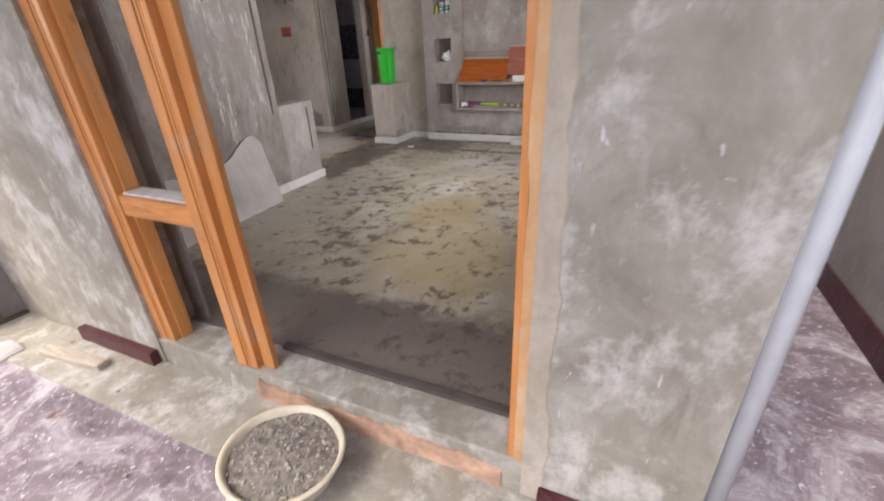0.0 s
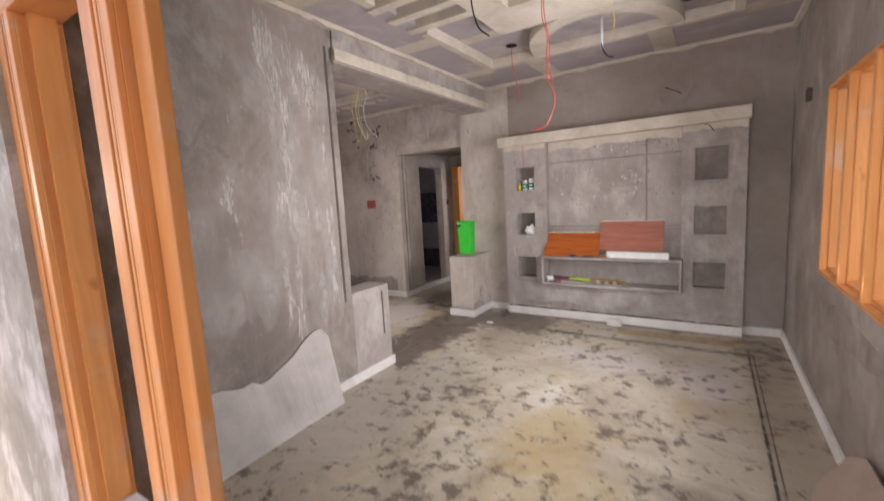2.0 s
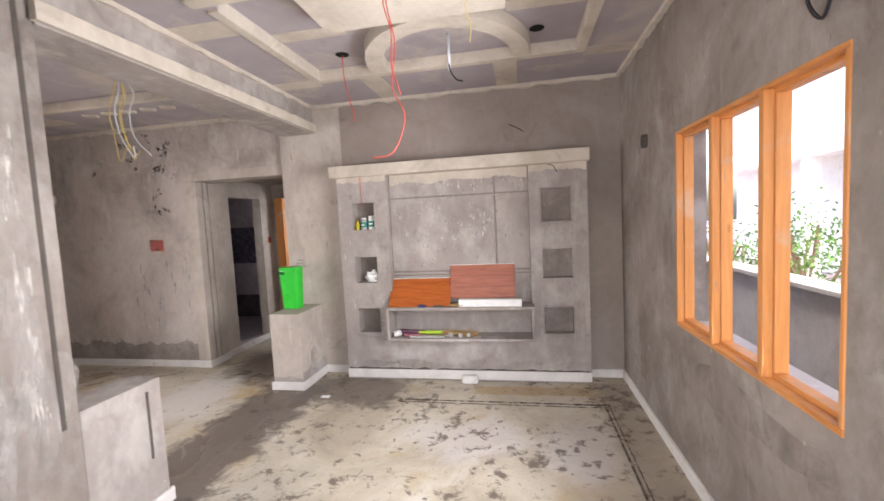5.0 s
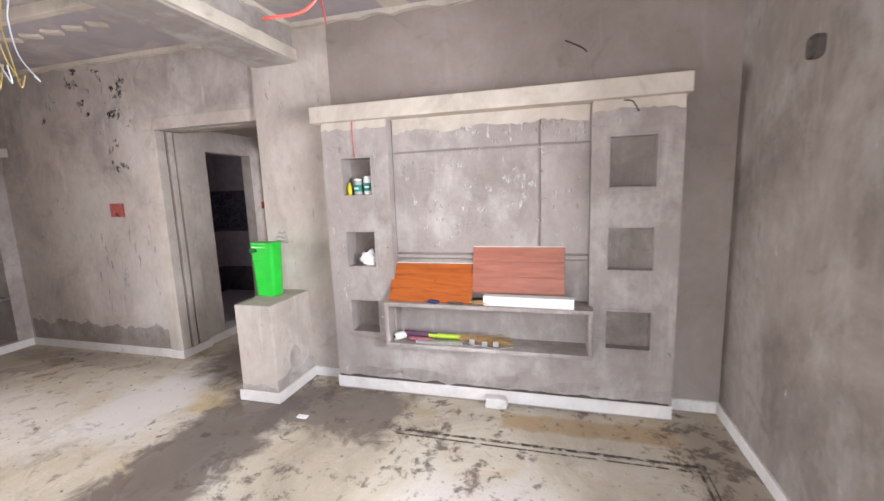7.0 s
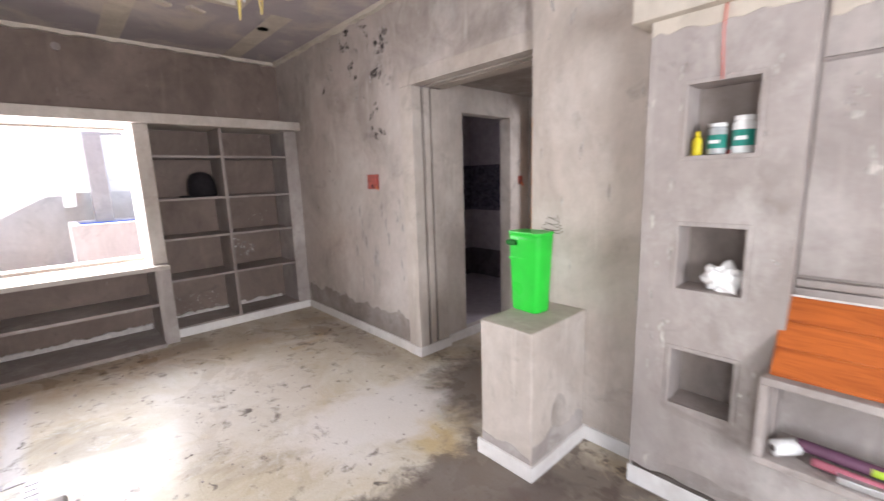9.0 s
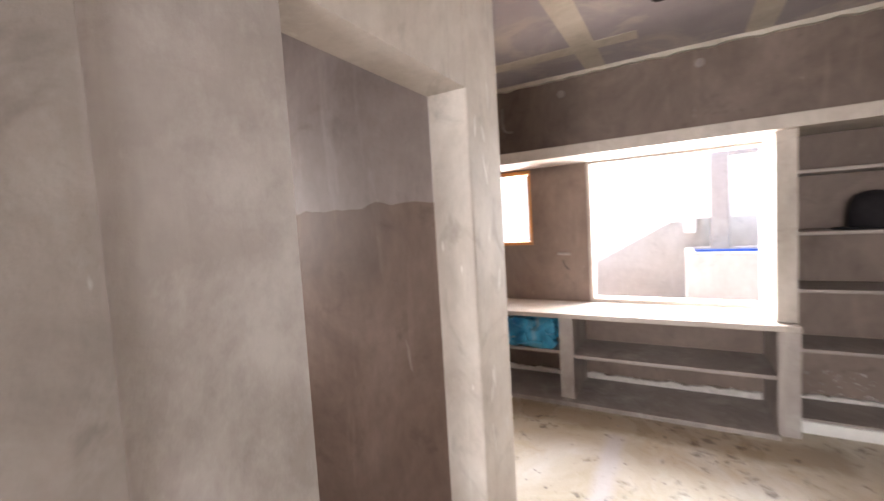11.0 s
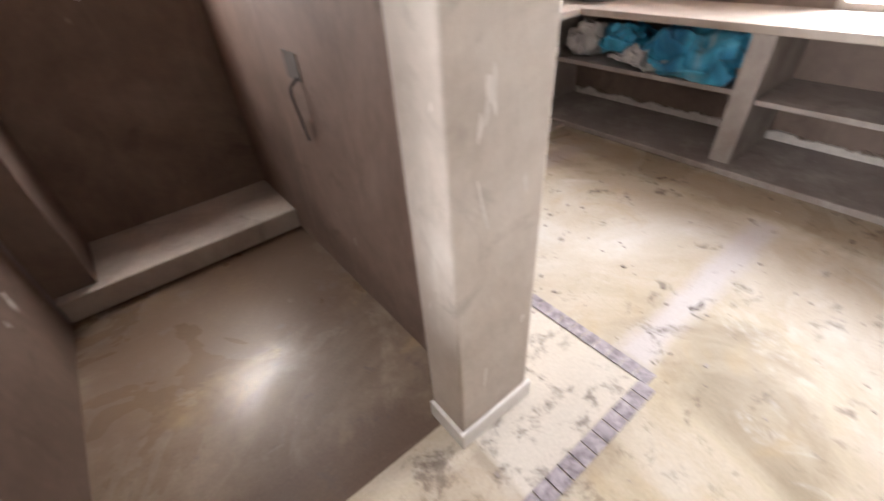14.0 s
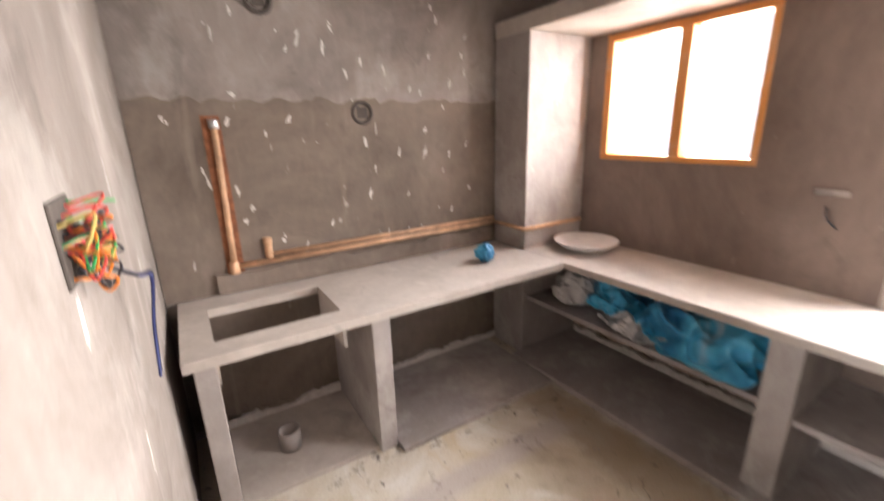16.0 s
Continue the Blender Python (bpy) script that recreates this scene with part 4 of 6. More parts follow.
structure("counter_plinth", bm, PLASTER_TV, "raised cement ledge under the counters")

# Outside: side alley, compound walls, neighbouring building, stair and tank
structure("compound_wall_east", wall_with_holes(bmesh.new(), "y", -12, 16, GZ, 1.05, 1.9, 2.05), OUTWALL, "low rendered compound wall beside the alley")
structure("compound_wall_coping", box(1.86, 2.09, -12, 16, 1.05, 1.09, bev=0.006), OUTWALL)
bm = bmesh.new()
for i in range(24):
    y = -2 + i * 0.46
    bx(bm, 1.885, 1.9, y, y + 0.455, GZ, GZ + 0.15, 0.003)
structure("alley_skirting", bm, RED_TILE, "maroon tile skirting along the alley")
structure("compound_wall_south", box(-4.7, -2.0, -2.6, -2.45, GZ, 2.95), CREAM_WALL, "cream boundary wall facing the house")
bm = wall_with_holes(bmesh.new(), "y", -6, 18, GZ, 6.5, 7.5, 7.8, [(1.5, 2.7, 1.0, 2.4), (6.2, 7.4, 1.0, 2.4), (1.5, 2.7, 4.0, 5.3), (6.2, 7.4, 4.0, 5.3)])
neighbour = thing("neighbour_house", (7.6, 6, GZ), "whitewashed house beyond the compound wall with a verandah", "house")
part("wall", bm, WHITEWASH, neighbour)
part("canopy", box(6.7, 7.499, -6, 18, 2.75, 2.95), WHITEWASH, neighbour)
for y in (-2, 3.6, 5.2, 9.2, 13.0):
    part("column", box(6.75, 7.05, y, y + 0.3, GZ, 2.749), WHITEWASH, neighbour)
part("roof", box(6.6, 12, -6.2, 18.2, 6.5, 6.7), OUTWALL, neighbour)


CONCRETE = render_plaster("pale_concrete", (0.68, 0.66, 0.61), (0.58, 0.56, 0.51), (0.76, 0.74, 0.7), 0.9, 0.2)
TANKWALL = render_plaster("tank_render", (0.48, 0.45, 0.42), (0.4, 0.37, 0.345), (0.56, 0.53, 0.5), 0.9, 0.2)
DULL = render_plaster("grey_concrete", (0.34, 0.31, 0.29), (0.26, 0.235, 0.22), (0.42, 0.39, 0.37), 0.9, 0.2)


def outside_stair():
    st = thing("outside_stair", (-9.3, 3.0, GZ), "white concrete stair flight rising outside the wide opening", "stair")
    low = [(1.2, 0.14), (3.56, 1.46), (3.74, 1.46), (3.74, 1.3), (3.88, 1.3), (3.88, 1.5), (4.06, 1.5)]
    high = [(4.06, 2.35), (3.6, 2.35), (1.2, 1.0)]
    bm = bmesh.new()
    rings(bm, [[Vector((x, y, z)) for y, z in low + high] for x in (-9.42, -9.3)])
    part("parapet", bm, WHITEWASH, st)
    for i in range(9):
        y = 1.3 + 0.27 * i
        part("step", box(-10.5, -9.43, y, y + 0.3, 0.45 + 0.16 * i, 0.6 + 0.16 * i), WHITEWASH, st)
    part("landing", box(-10.5, -9.43, 3.7, 5.0, 1.5, 1.65), WHITEWASH, st)
    part("support", box(-10.5, -10.3, 3.75, 4.0, GZ, 1.5), CONCRETE, st)


outside_stair()
structure("wall_under_stair", box(-10.9, -10.75, 0.5, 6.8, GZ, 3.2), CONCRETE, "pale wall behind the outside stair")
tank = thing("water_tank", (-8.9, 5.0, GZ), "rendered masonry water tank with a blue liner", "water tank")
part("wall", box(-8.5, -8.4, 3.75, 6.2, GZ, 1.09, bev=0.008), TANKWALL, tank)
part("wall", box(-9.4, -9.3, 3.75, 6.2, GZ, 1.09, bev=0.008), TANKWALL, tank)
part("wall", box(-9.3, -8.5, 3.75, 3.85, GZ, 1.085, bev=0.008), TANKWALL, tank)
part("wall", box(-9.3, -8.5, 6.1, 6.2, GZ, 1.085, bev=0.008), TANKWALL, tank)
part("liner", box(-9.29, -9.25, 3.86, 6.09, 0.5, 1.06), simple("blue_liner", (0.05, 0.12, 0.5), 0.5), tank, "blue plastic liner")
part("water", box(-9.25, -8.51, 3.86, 6.09, 0.5, 0.9), simple("tank_water", (0.2, 0.28, 0.3), 0.1), tank, "still water")
bm = box(-9.5, -9.28, 4.06, 4.28, GZ, 3.0, bev=0.01)
bx(bm, -9.5, -9.28, 4.28, 7.5, 2.35, 2.6)
structure("outside_column", bm, DULL, "grey concrete column and beam beside the tank")
structure("boundary_wall_west", box(-13.2, -13, -8, 16, GZ, 2.2), WHITEWASH)


def shrub(x, y, h, seed):
    rng = random.Random(seed)
    t = thing("shrub", (x, y, GZ), "leafy green shrub behind the compound wall", "shrub", "shrubs beyond the wall")
    bm = bmesh.new()
    tips = []
    for i in range(6):
        a = rng.uniform(0, 6.28)
        tip = (x + 0.5 * math.cos(a) * rng.random(), y + 0.7 * math.sin(a) * rng.random(), h * rng.uniform(0.6, 1))
        tube(bm, [(x, y, GZ), ((x + tip[0]) / 2, (y + tip[1]) / 2, h * 0.4), tip], 0.02, 6)
        tips.append(tip)
    part("trunk", bm, BARK, t)
    bm = bmesh.new()
    for i in range(900):
        tip = Vector(rng.choice(tips)) + Vector((rng.gauss(0, 0.28), rng.gauss(0, 0.4), rng.gauss(-0.15, 0.25)))
        u = Vector((rng.gauss(0, 1), rng.gauss(0, 1), rng.gauss(0, 1))).normalized() * rng.uniform(0.025, 0.05)
        w = u.cross(Vector((rng.random(), rng.random(), 1))).normalized() * 0.018
        bm.faces.new([bm.verts.new(tip - u), bm.verts.new(tip + w), bm.verts.new(tip + u), bm.verts.new(tip - w)])
    part("crown", bm, LEAF, t)


for i, (x, y, h) in enumerate(((3.6, 7.6, 1.35), (4.2, 8.8, 1.5), (3.6, 10.2, 1.3), (4.6, 6.3, 1.2))):
    shrub(x, y, h, i)

# out-of-view slab, added only to hold sun and sky off the entrance
structure("shade_slab", box(-2.6, 1.1, -1.3, 0.92, 3.05, 3.2), OUTWALL, "unseen slab added over the entrance to shade it")

# ---- entrance ----
def post(bm, x0, x1, y0, y1, z0, z1, reb, stop=0.014):
    """A moulded frame post: body, front bead with two flutes, stop towards the opening (reb = +1 or -1)."""
    bx(bm, x0, x1, y0 + 0.012, y1 - 0.02, z0, z1, 0.003)
    w = x1 - x0
    for a, b, p in ((0.0, 0.46, 0.0), (0.5, 0.60, 0.003), (0.64, 0.72, 0.003), (0.76, 1.0, 0.001)):
        u, v = (x0 + a * w, x0 + b * w) if reb > 0 else (x1 - b * w, x1 - a * w)
        bx(bm, u, v, y0 + p, y0 + 0.014, z0, z1, 0.002)
    e = stop * reb
    bx(bm, *(sorted((x1, x1 + e)) if reb > 0 else sorted((x0 + e, x0))), y0 + 0.035, y1 - 0.02, z0, z1)
    bx(bm, x0 + 0.01, x1 - 0.01, y1 - 0.02, y1, z0, z1, 0.003)
    return bm


df = thing("door_frame", (-0.4, 0.99, -0.1), "orange teak entrance frame with a narrow sidelight and no door leaf", "door frame")
part("mullion", post(bmesh.new(), -0.765, -0.645, 0.94, 1.005, -0.075, 2.08, 1, 0.004), WOOD, df)
part("stop", box(-0.6405, -0.577, 0.97, 0.998, -0.075, 2.08, bev=0.003), WOOD, df)
part("jamb", post(bmesh.new(), -1.30, -1.19, 0.94, 1.05, -0.09, 2.08, 1), WOOD, df)
part("jamb", post(bmesh.new(), 0.487, 0.58, 0.935, 1.05, -0.12, 2.08, -1, 0.002), WOOD, df)
part("head", box(-1.30, 0.58, 0.942, 1.05, 2.08, 2.188, bev=0.004), WOOD_H, df)
bm = box(-1.19, -0.765, 0.944, 1.03, 0.662, 0.752, bev=0.005)
part("rail", bm, WOOD_H, df)
part("ledge", box(-1.17, -0.785, 0.955, 1.04, 0.753, 0.763, bev=0.002), PUTTY, df, "dusty top of the rail")
bm = box(-1.30, 0.58, 0.925, 1.11, -0.158, 0.0, bev=0.008)
structure("door_sill", bm, PLASTER_OUT, "cement door sill with red oxide dust")
structure("sill_edge", box(-0.64, 0.47, 1.085, 1.125, 0.001, 0.022, bev=0.004), GROOVE)
bm = ragged(bmesh.new(), "x", -0.66, 0.47, 0.916, 0.927, -0.155, -0.05, 0.04, 0.03, False, 8)
structure("sill_dust", bm, PINKDUST, "red oxide dust along the sill", kind="stuff")
for name, ea, eb, y, material, label in (("jamb_mortar_smear", 0.506, 0.556, 0.925, BAND_TAN, "tan mortar smeared over the face of the wooden jamb"), ("jamb_plaster_band", 0.556, 0.606, 0.917, BAND, "pale mortar band between the frame and the pier")):
    bm = bmesh.new()
    loops = []
    for i in range(121):
        z = -0.15 + 2.36 * i / 120
        e0 = ea + (0.008 if ea < 0.55 else 0.0) * (noise.noise(Vector((z * 5, 7, 0))) + 0.6 * noise.noise(Vector((z * 23, 4, 0))))
        e1 = eb + 0.018 * noise.noise(Vector((z * 4, 1, 0))) + 0.01 * noise.noise(Vector((z * 19, 2, 0)))
        if ea > 0.55:
            e1, e0 = e1 + 0.012 - 0.012 * z, ea - 0.02
        loops.append([Vector((e0, 0.938, z)), Vector((e0 + 0.003, y + 0.003, z)), Vector((e1 - 0.01, y, z)), Vector((e1, y + 0.008, z))])
    rings(bm, loops)
    structure(name, bm, material, label)
# Tile skirting left in pieces at the foot of the front wall
single("skirting_tile", box(-1.95, -1.33, 0.875, 0.918, GZ, GZ + 0.09, bev=0.004), RED_TILE, "maroon skirting tile bedded at the foot of the front wall", "tile", "skirting tiles")
single("skirting_tile", box(0.60, 1.0, 0.88, 0.918, GZ, GZ + 0.085, bev=0.004), RED_TILE, "maroon skirting tile bedded at the foot of the front wall", "tile", "skirting tiles")
structure("mortar_apron", ragged(bmesh.new(), "x", -2.6, 1.0, 0.62, 0.918, GZ, GZ + 0.012, 0.008, 0.05, False, 21), PLASTER_OUT, "smooth mortar apron in front of the sill")
bm = box(-2.01, -1.56, 0.72, 0.785, GZ + 0.001, GZ + 0.05, bev=0.008, rot=Matrix.Rotation(0.1, 4, "Z"))
single("wood_offcut", bm, WOOD_OLD, "weathered grey offcut of wood lying on the yard", "wood")
bm = rod(bmesh.new(), (1.085, 1.0, GZ), (1.085, 1.0, 3.2), 0.032)
structure("drain_pipe", bm, PVC, "white plastic rainwater pipe at the house corner", True)


def basin():
    c = (-0.255, 0.665)
    t = thing("mortar_basin", (c[0], c[1], GZ), "cream rubber mason's basin full of gravel on the yard", "basin")
    bm = lathe(bmesh.new(), [(0.13, GZ + 0.012), (0.165, GZ + 0.06), (0.195, GZ + 0.125), (0.2, GZ + 0.14), (0.208, GZ + 0.15), (0.2, GZ + 0.157), (0.188, GZ + 0.15), (0.18, GZ + 0.12), (0.14, GZ + 0.05)], (c[0], c[1], 0), 36, (1.1, 1.0))
    part("shell", bm, BASIN, t, smooth=True)
    bm = bmesh.new()
    rng = random.Random(3)
    loops = []
    for r in (0.186, 0.15, 0.11, 0.07, 0.03, 0.006):
        loops.append([Vector((c[0] + r * 1.08 * math.cos(a * math.pi / 14), c[1] + r * math.sin(a * math.pi / 14), GZ + 0.125 + (0.19 - r) * 0.16 + 0.012 * noise.noise(Vector((r * 30, a, 1))))) for a in range(28)])
    rings(bm, loops)
    part("gravel", bm, GRAVEL, t)
    bm = bmesh.new()
    for i in range(260):
        a, r = rng.uniform(0, 6.28), 0.18 * math.sqrt(rng.random())
        s = rng.uniform(0.003, 0.009)
        vs = bmesh.ops.create_icosphere(bm, subdivisions=1, radius=s)["verts"]
        z = GZ + 0.127 + (0.19 - r) * 0.16
        for v in vs:
            v.co = Vector((c[0] + r * 1.08 * math.cos(a), c[1] + r * math.sin(a), z)) + v.co * rng.uniform(0.7, 1.3)
    tagged(part("gravel_topping", bm, simple("pale_pebble", (0.36, 0.33, 0.29), 0.9, 0, 0.4, 60), t), kind="stuff")


basin()
bm = bmesh.new()
loops = []
for i in range(9):
    a = math.pi * i / 8
    loops.append([Vector((-2.25 + 0.1 * math.cos(a) * s, 0.5 + y, GZ + 0.002 + 0.04 * s * math.sin(a))) for s, y in ((1, -0.2), (1, 0.2), (0.88, 0.2), (0.88, -0.2))])
rings(bm, loops)
single("bent_sheet", bm, BOARD, "pale bent sheet lying on the yard", "sheet")
# ---- windows ----
def window_east():
    w = thing("window_1", (XE + 0.06, (WY0 + WY1) / 2, WZ0), "three-light orange teak window frame without glass", "window")
    tagged(w, kind="structure")
    d0, d1 = XE - 0.006, XE + 0.09
    bm = box(d0, d0 + 0.04, WY0, WY1, WZ0, WZ0 + 0.025, bev=0.003)
    bx(bm, d0 + 0.0405, d1, WY0, WY1, WZ0, WZ0 + 0.045, 0.003)
    part("sill", bm, WOOD_H, w)
    bm = box(d0, d0 + 0.04, WY0, WY1, WZ1 - 0.018, WZ1, bev=0.003)
    bx(bm, d0 + 0.0405, d1, WY0, WY1, WZ1 - 0.035, WZ1, 0.003)
    part("head", bm, WOOD_H, w)
    for y0, y1, a, b in ((WY0, WY0 + 0.02, 0, 0.012), (3.37, 3.41, 0.01, 0.01), (3.835, 3.875, 0.01, 0.01), (WY1 - 0.02, WY1, 0.012, 0)):
        bm = box(d0, d0 + 0.04, y0, y1, WZ0 + 0.025, WZ1 - 0.018, bev=0.003)
        bx(bm, d0 + 0.0405, d1, y0 - a, y1 + b, WZ0 + 0.045, WZ1 - 0.035, 0.003)
        part("post", bm, WOOD, w)
    part("ledge", box(XE + 0.09, XE + 0.2, WY0, WY1, WZ0 - 0.02, WZ0 + 0.02, bev=0.004), SLAB, w, "pale cement outer ledge")


window_east()


def window_kitchen():
    w = thing("window_2", (XW - 0.03, (KY0 + KY1) / 2, KZ0), "two-light orange teak kitchen window frame", "window")
    tagged(w, kind="structure")
    d0, d1 = XW - 0.09, XW + 0.008
    part("sill", box(d0, d1, KY0, KY1, KZ0, KZ0 + 0.035, bev=0.004), WOOD_H, w)
    part("head", box(d0, d1, KY0, KY1, KZ1 - 0.04, KZ1, bev=0.004), WOOD_H, w)
    for y0, y1 in ((KY0, KY0 + 0.05), (1.917, 1.983), (KY1 - 0.035, KY1)):
        part("post", box(d0, d1, y0, y1, KZ0 + 0.035, KZ1 - 0.04, bev=0.004), WOOD, w)


window_kitchen()


def window_alcove():
    w = thing("window_3", ((AX0 + AX1) / 2, 0.74, AZ0), "small brown wooden window frame of the alcove", "window")
    tagged(w, kind="structure")
    d0, d1 = 0.70, 0.812
    part("sill", box(AX0, AX1, d0, d1, AZ0, AZ0 + 0.055, bev=0.005), WOOD_DARK, w)
    part("head", box(AX0, AX1, d0, d1, AZ1 - 0.06, AZ1, bev=0.005), WOOD_DARK, w)
    part("jamb", box(AX0, AX0 + 0.065, d0, d1, AZ0 + 0.055, AZ1 - 0.06, bev=0.005), WOOD_DARK, w)
    part("jamb", box(AX1 - 0.065, AX1, d0, d1, AZ0 + 0.055, AZ1 - 0.06, bev=0.005), WOOD_DARK, w)
    bm = bmesh.new()
    for a in ((AX0 - 0.02, AX0, AZ0, AZ1 + 0.02), (AX1, AX1 + 0.02, AZ0, AZ1 + 0.02), (AX0, AX1, AZ1, AZ1 + 0.02)):
        bx(bm, a[0], a[1], 0.80, 0.808, a[2], a[3])
    part("plaster_edge", bm, PLASTER_TV, w)


window_alcove()


def wire_coil():
    t = thing("wire_coil", (-3.22, 0.69, 1.5), "coil of thin black cable hung in the alcove window", "cable")
    rng = random.Random(5)
    part("cord", tube(bmesh.new(), [(-3.205, 0.69, AZ1 - 0.06), (-3.21, 0.688, 1.95), (-3.215, 0.685, 1.80)], 0.004), WIRE_BLACK, t)
    for i in range(9):
        w, h, y = rng.uniform(0.03, 0.10), rng.uniform(0.16, 0.26), 0.685 + rng.uniform(-0.03, 0.03)
        top = Vector((-3.215, 0.685, 1.80))
        pts = [top, top + Vector((-w * 0.6, y - 0.685, -h * 0.4)), top + Vector((-w, y - 0.685, -h * 0.8)), top + Vector((0, y - 0.685, -h)), top + Vector((w, y - 0.685, -h * 0.8)), top + Vector((w * 0.6, y - 0.685, -h * 0.4)), top + Vector((0.004, 0, -0.002))]
        part("loop", tube(bmesh.new(), pts, 0.0035, 5), WIRE_BLACK, t)


wire_coil()

# Shelves in the dark room past the corridor
bs = thing("back_room_shelf", (-3.5, 8.85, 0), "built-in cement shelf in the dim room past the corridor", "shelf")
for x in (-3.9, -3.25, -2.68):
    part("upright", box(x, x + 0.04, 8.7, 8.995, 0, 2.2, bev=0.004), SHELFC, bs)
for z in (0.5, 0.9, 1.3, 1.7, 2.1):
    for x0, x1 in ((-3.86, -3.25), (-3.21, -2.68)):
        part("shelf", box(x0, x1, 8.7, 8.995, z, z + 0.03, bev=0.004), SHELFC, bs)

# Wooden frame at the corridor end
cf = thing("inner_door_frame", (-3.5, 7.54, 0), "plain orange wooden door frame at the corridor end", "door frame")
part("jamb", box(-3.925, -3.79, 7.45, 7.59, 0, 2.14, bev=0.004), WOOD, cf)
part("jamb", box(-3.12, -3.005, 7.45, 7.59, 0, 2.14, bev=0.004), WOOD, cf)
part("head", box(-3.925, -3.005, 7.45, 7.59, 2.14, 2.15), WOOD_H, cf)

# ---- television wall unit ----
def holed_column(x0, x1, holes, y0, y1, z0, z1):
    return wall_with_holes(bmesh.new(), "x", x0, x1, z0, z1, y0, y1, holes)


def niche_edge(bm, x0, x1, z0, z1, y):
    for a in ((x0 - 0.018, x0, z0 - 0.018, z1 + 0.018), (x1, x1 + 0.018, z0 - 0.018, z1 + 0.018), (x0, x1, z1, z1 + 0.018), (x0, x1, z0 - 0.018, z0)):
        bx(bm, a[0], a[1], y - 0.006, y + 0.01, a[2], a[3], 0.002)
    return bm


def tv_unit():
    yf = 5.617
    t = thing("television_wall_unit", (-0.75, 5.7, 0), "rendered masonry television unit with six niches and a white cornice", "wall unit")
    lh = [(-1.862, -1.622, z0, z1) for z0, z1 in ((0.513, 0.771), (1.052, 1.326), (1.617, 1.897))]
    rh = [(0.087, 0.365, z0, z1) for z0, z1 in ((0.503, 0.767), (1.06, 1.345), (1.615, 1.937))]
    colA = part("column", holed_column(-2.02, -1.475, lh, yf, YT - 0.03, 0.0, 2.17), PLASTER_TV, t)
    colB = part("column", holed_column(-0.03, 0.52, rh, yf, YT - 0.03, 0.0, 2.17), PLASTER_TV, t)
    part("column_back", box(-2.02, -1.475, YT - 0.03, YT - 0.001, 0, 2.17), PLASTER, colA)
    part("column_back", box(-0.03, 0.52, yf + 0.07, yf + 0.09, 0.4, 2.1), PLASTER, colB)
    for h in lh:
        part("niche_edge", niche_edge(bmesh.new(), *h, yf), PLASTER_TV, colA)
    for h in rh:
        part("niche_edge", niche_edge(bmesh.new(), *h, yf), PLASTER_TV, colB)
    part("back_panel", box(-1.475, -0.03, 5.72, YT - 0.001, 0.8, 2.17), SHELFC, t)
    for a in ((-1.47, -0.376, 1.155, 1.917), (-0.358, -0.0305, 1.155, 1.917), (-1.47, -0.376, 1.932, 2.165), (-0.358, -0.0305, 1.932, 2.165), (-1.47, -0.0305, 0.81, 1.105)):
        part("panel", box(a[0], a[1], 5.703, 5.722, a[2], a[3], bev=0.003), PLASTER_TV, t)
    part("ledge", box(-1.47, -0.035, 5.69, 5.72, 1.115, 1.142, bev=0.004), PLASTER_TV, t)
    part("base", box(-1.475, -0.03, yf, YT - 0.001, 0.0, 0.449), PLASTER_TV, t)
    bm = bmesh.new()
    x0, x1, y0, z0, z1, k = -1.515, -0.008, 5.49, 0.45, 0.80, 0.03
    bx(bm, x0, x1, y0, YT - 0.002, z0, z0 + k, 0.004)
    bx(bm, x0, x1, y0, YT - 0.002, z1 - k, z1, 0.004)
    bx(bm, x0, x0 + k, y0, YT - 0.002, z0 + k, z1 - k, 0.004)
    bx(bm, x1 - k, x1, y0, YT - 0.002, z0 + k, z1 - k, 0.004)
    bx(bm, x0 + k, x1 - k, 5.74, YT - 0.003, z0 + k, z1 - k)
    part("shelf_box", bm, PLASTER_TV, t)
    part("cornice", box(-2.08, 0.54, 5.556, YT - 0.002, 2.17, 2.29, bev=0.006), CREAM, t, "cream painted cornice")
    bm = ragged(bmesh.new(), "x", -2.015, -1.48, yf - 0.004, yf, 2.11, 2.17, 0.03, 0.03, True, 4)
    ragged(bm, "x", -1.46, -0.04, 5.698, 5.703, 2.08, 2.17, 0.03, 0.03, True, 5)
    ragged(bm, "x", -0.025, 0.515, yf - 0.004, yf, 2.10, 2.17, 0.03, 0.03, True, 6)
    part("cornice_filler", bm, CREAM, t)
    part("skirting", box(-2.022, 0.522, 5.597, 5.617, 0.02, 0.115, bev=0.004), WHITE_TILE, t, "white skirting strip")
    bm = ragged(bmesh.new(), "x", -2.0, 0.5, 5.602, 5.618, 0.10, 0.125, 0.018, 0.04, False, 7)
    part("mortar_gap", bm, GROOVE, t)


tv_unit()


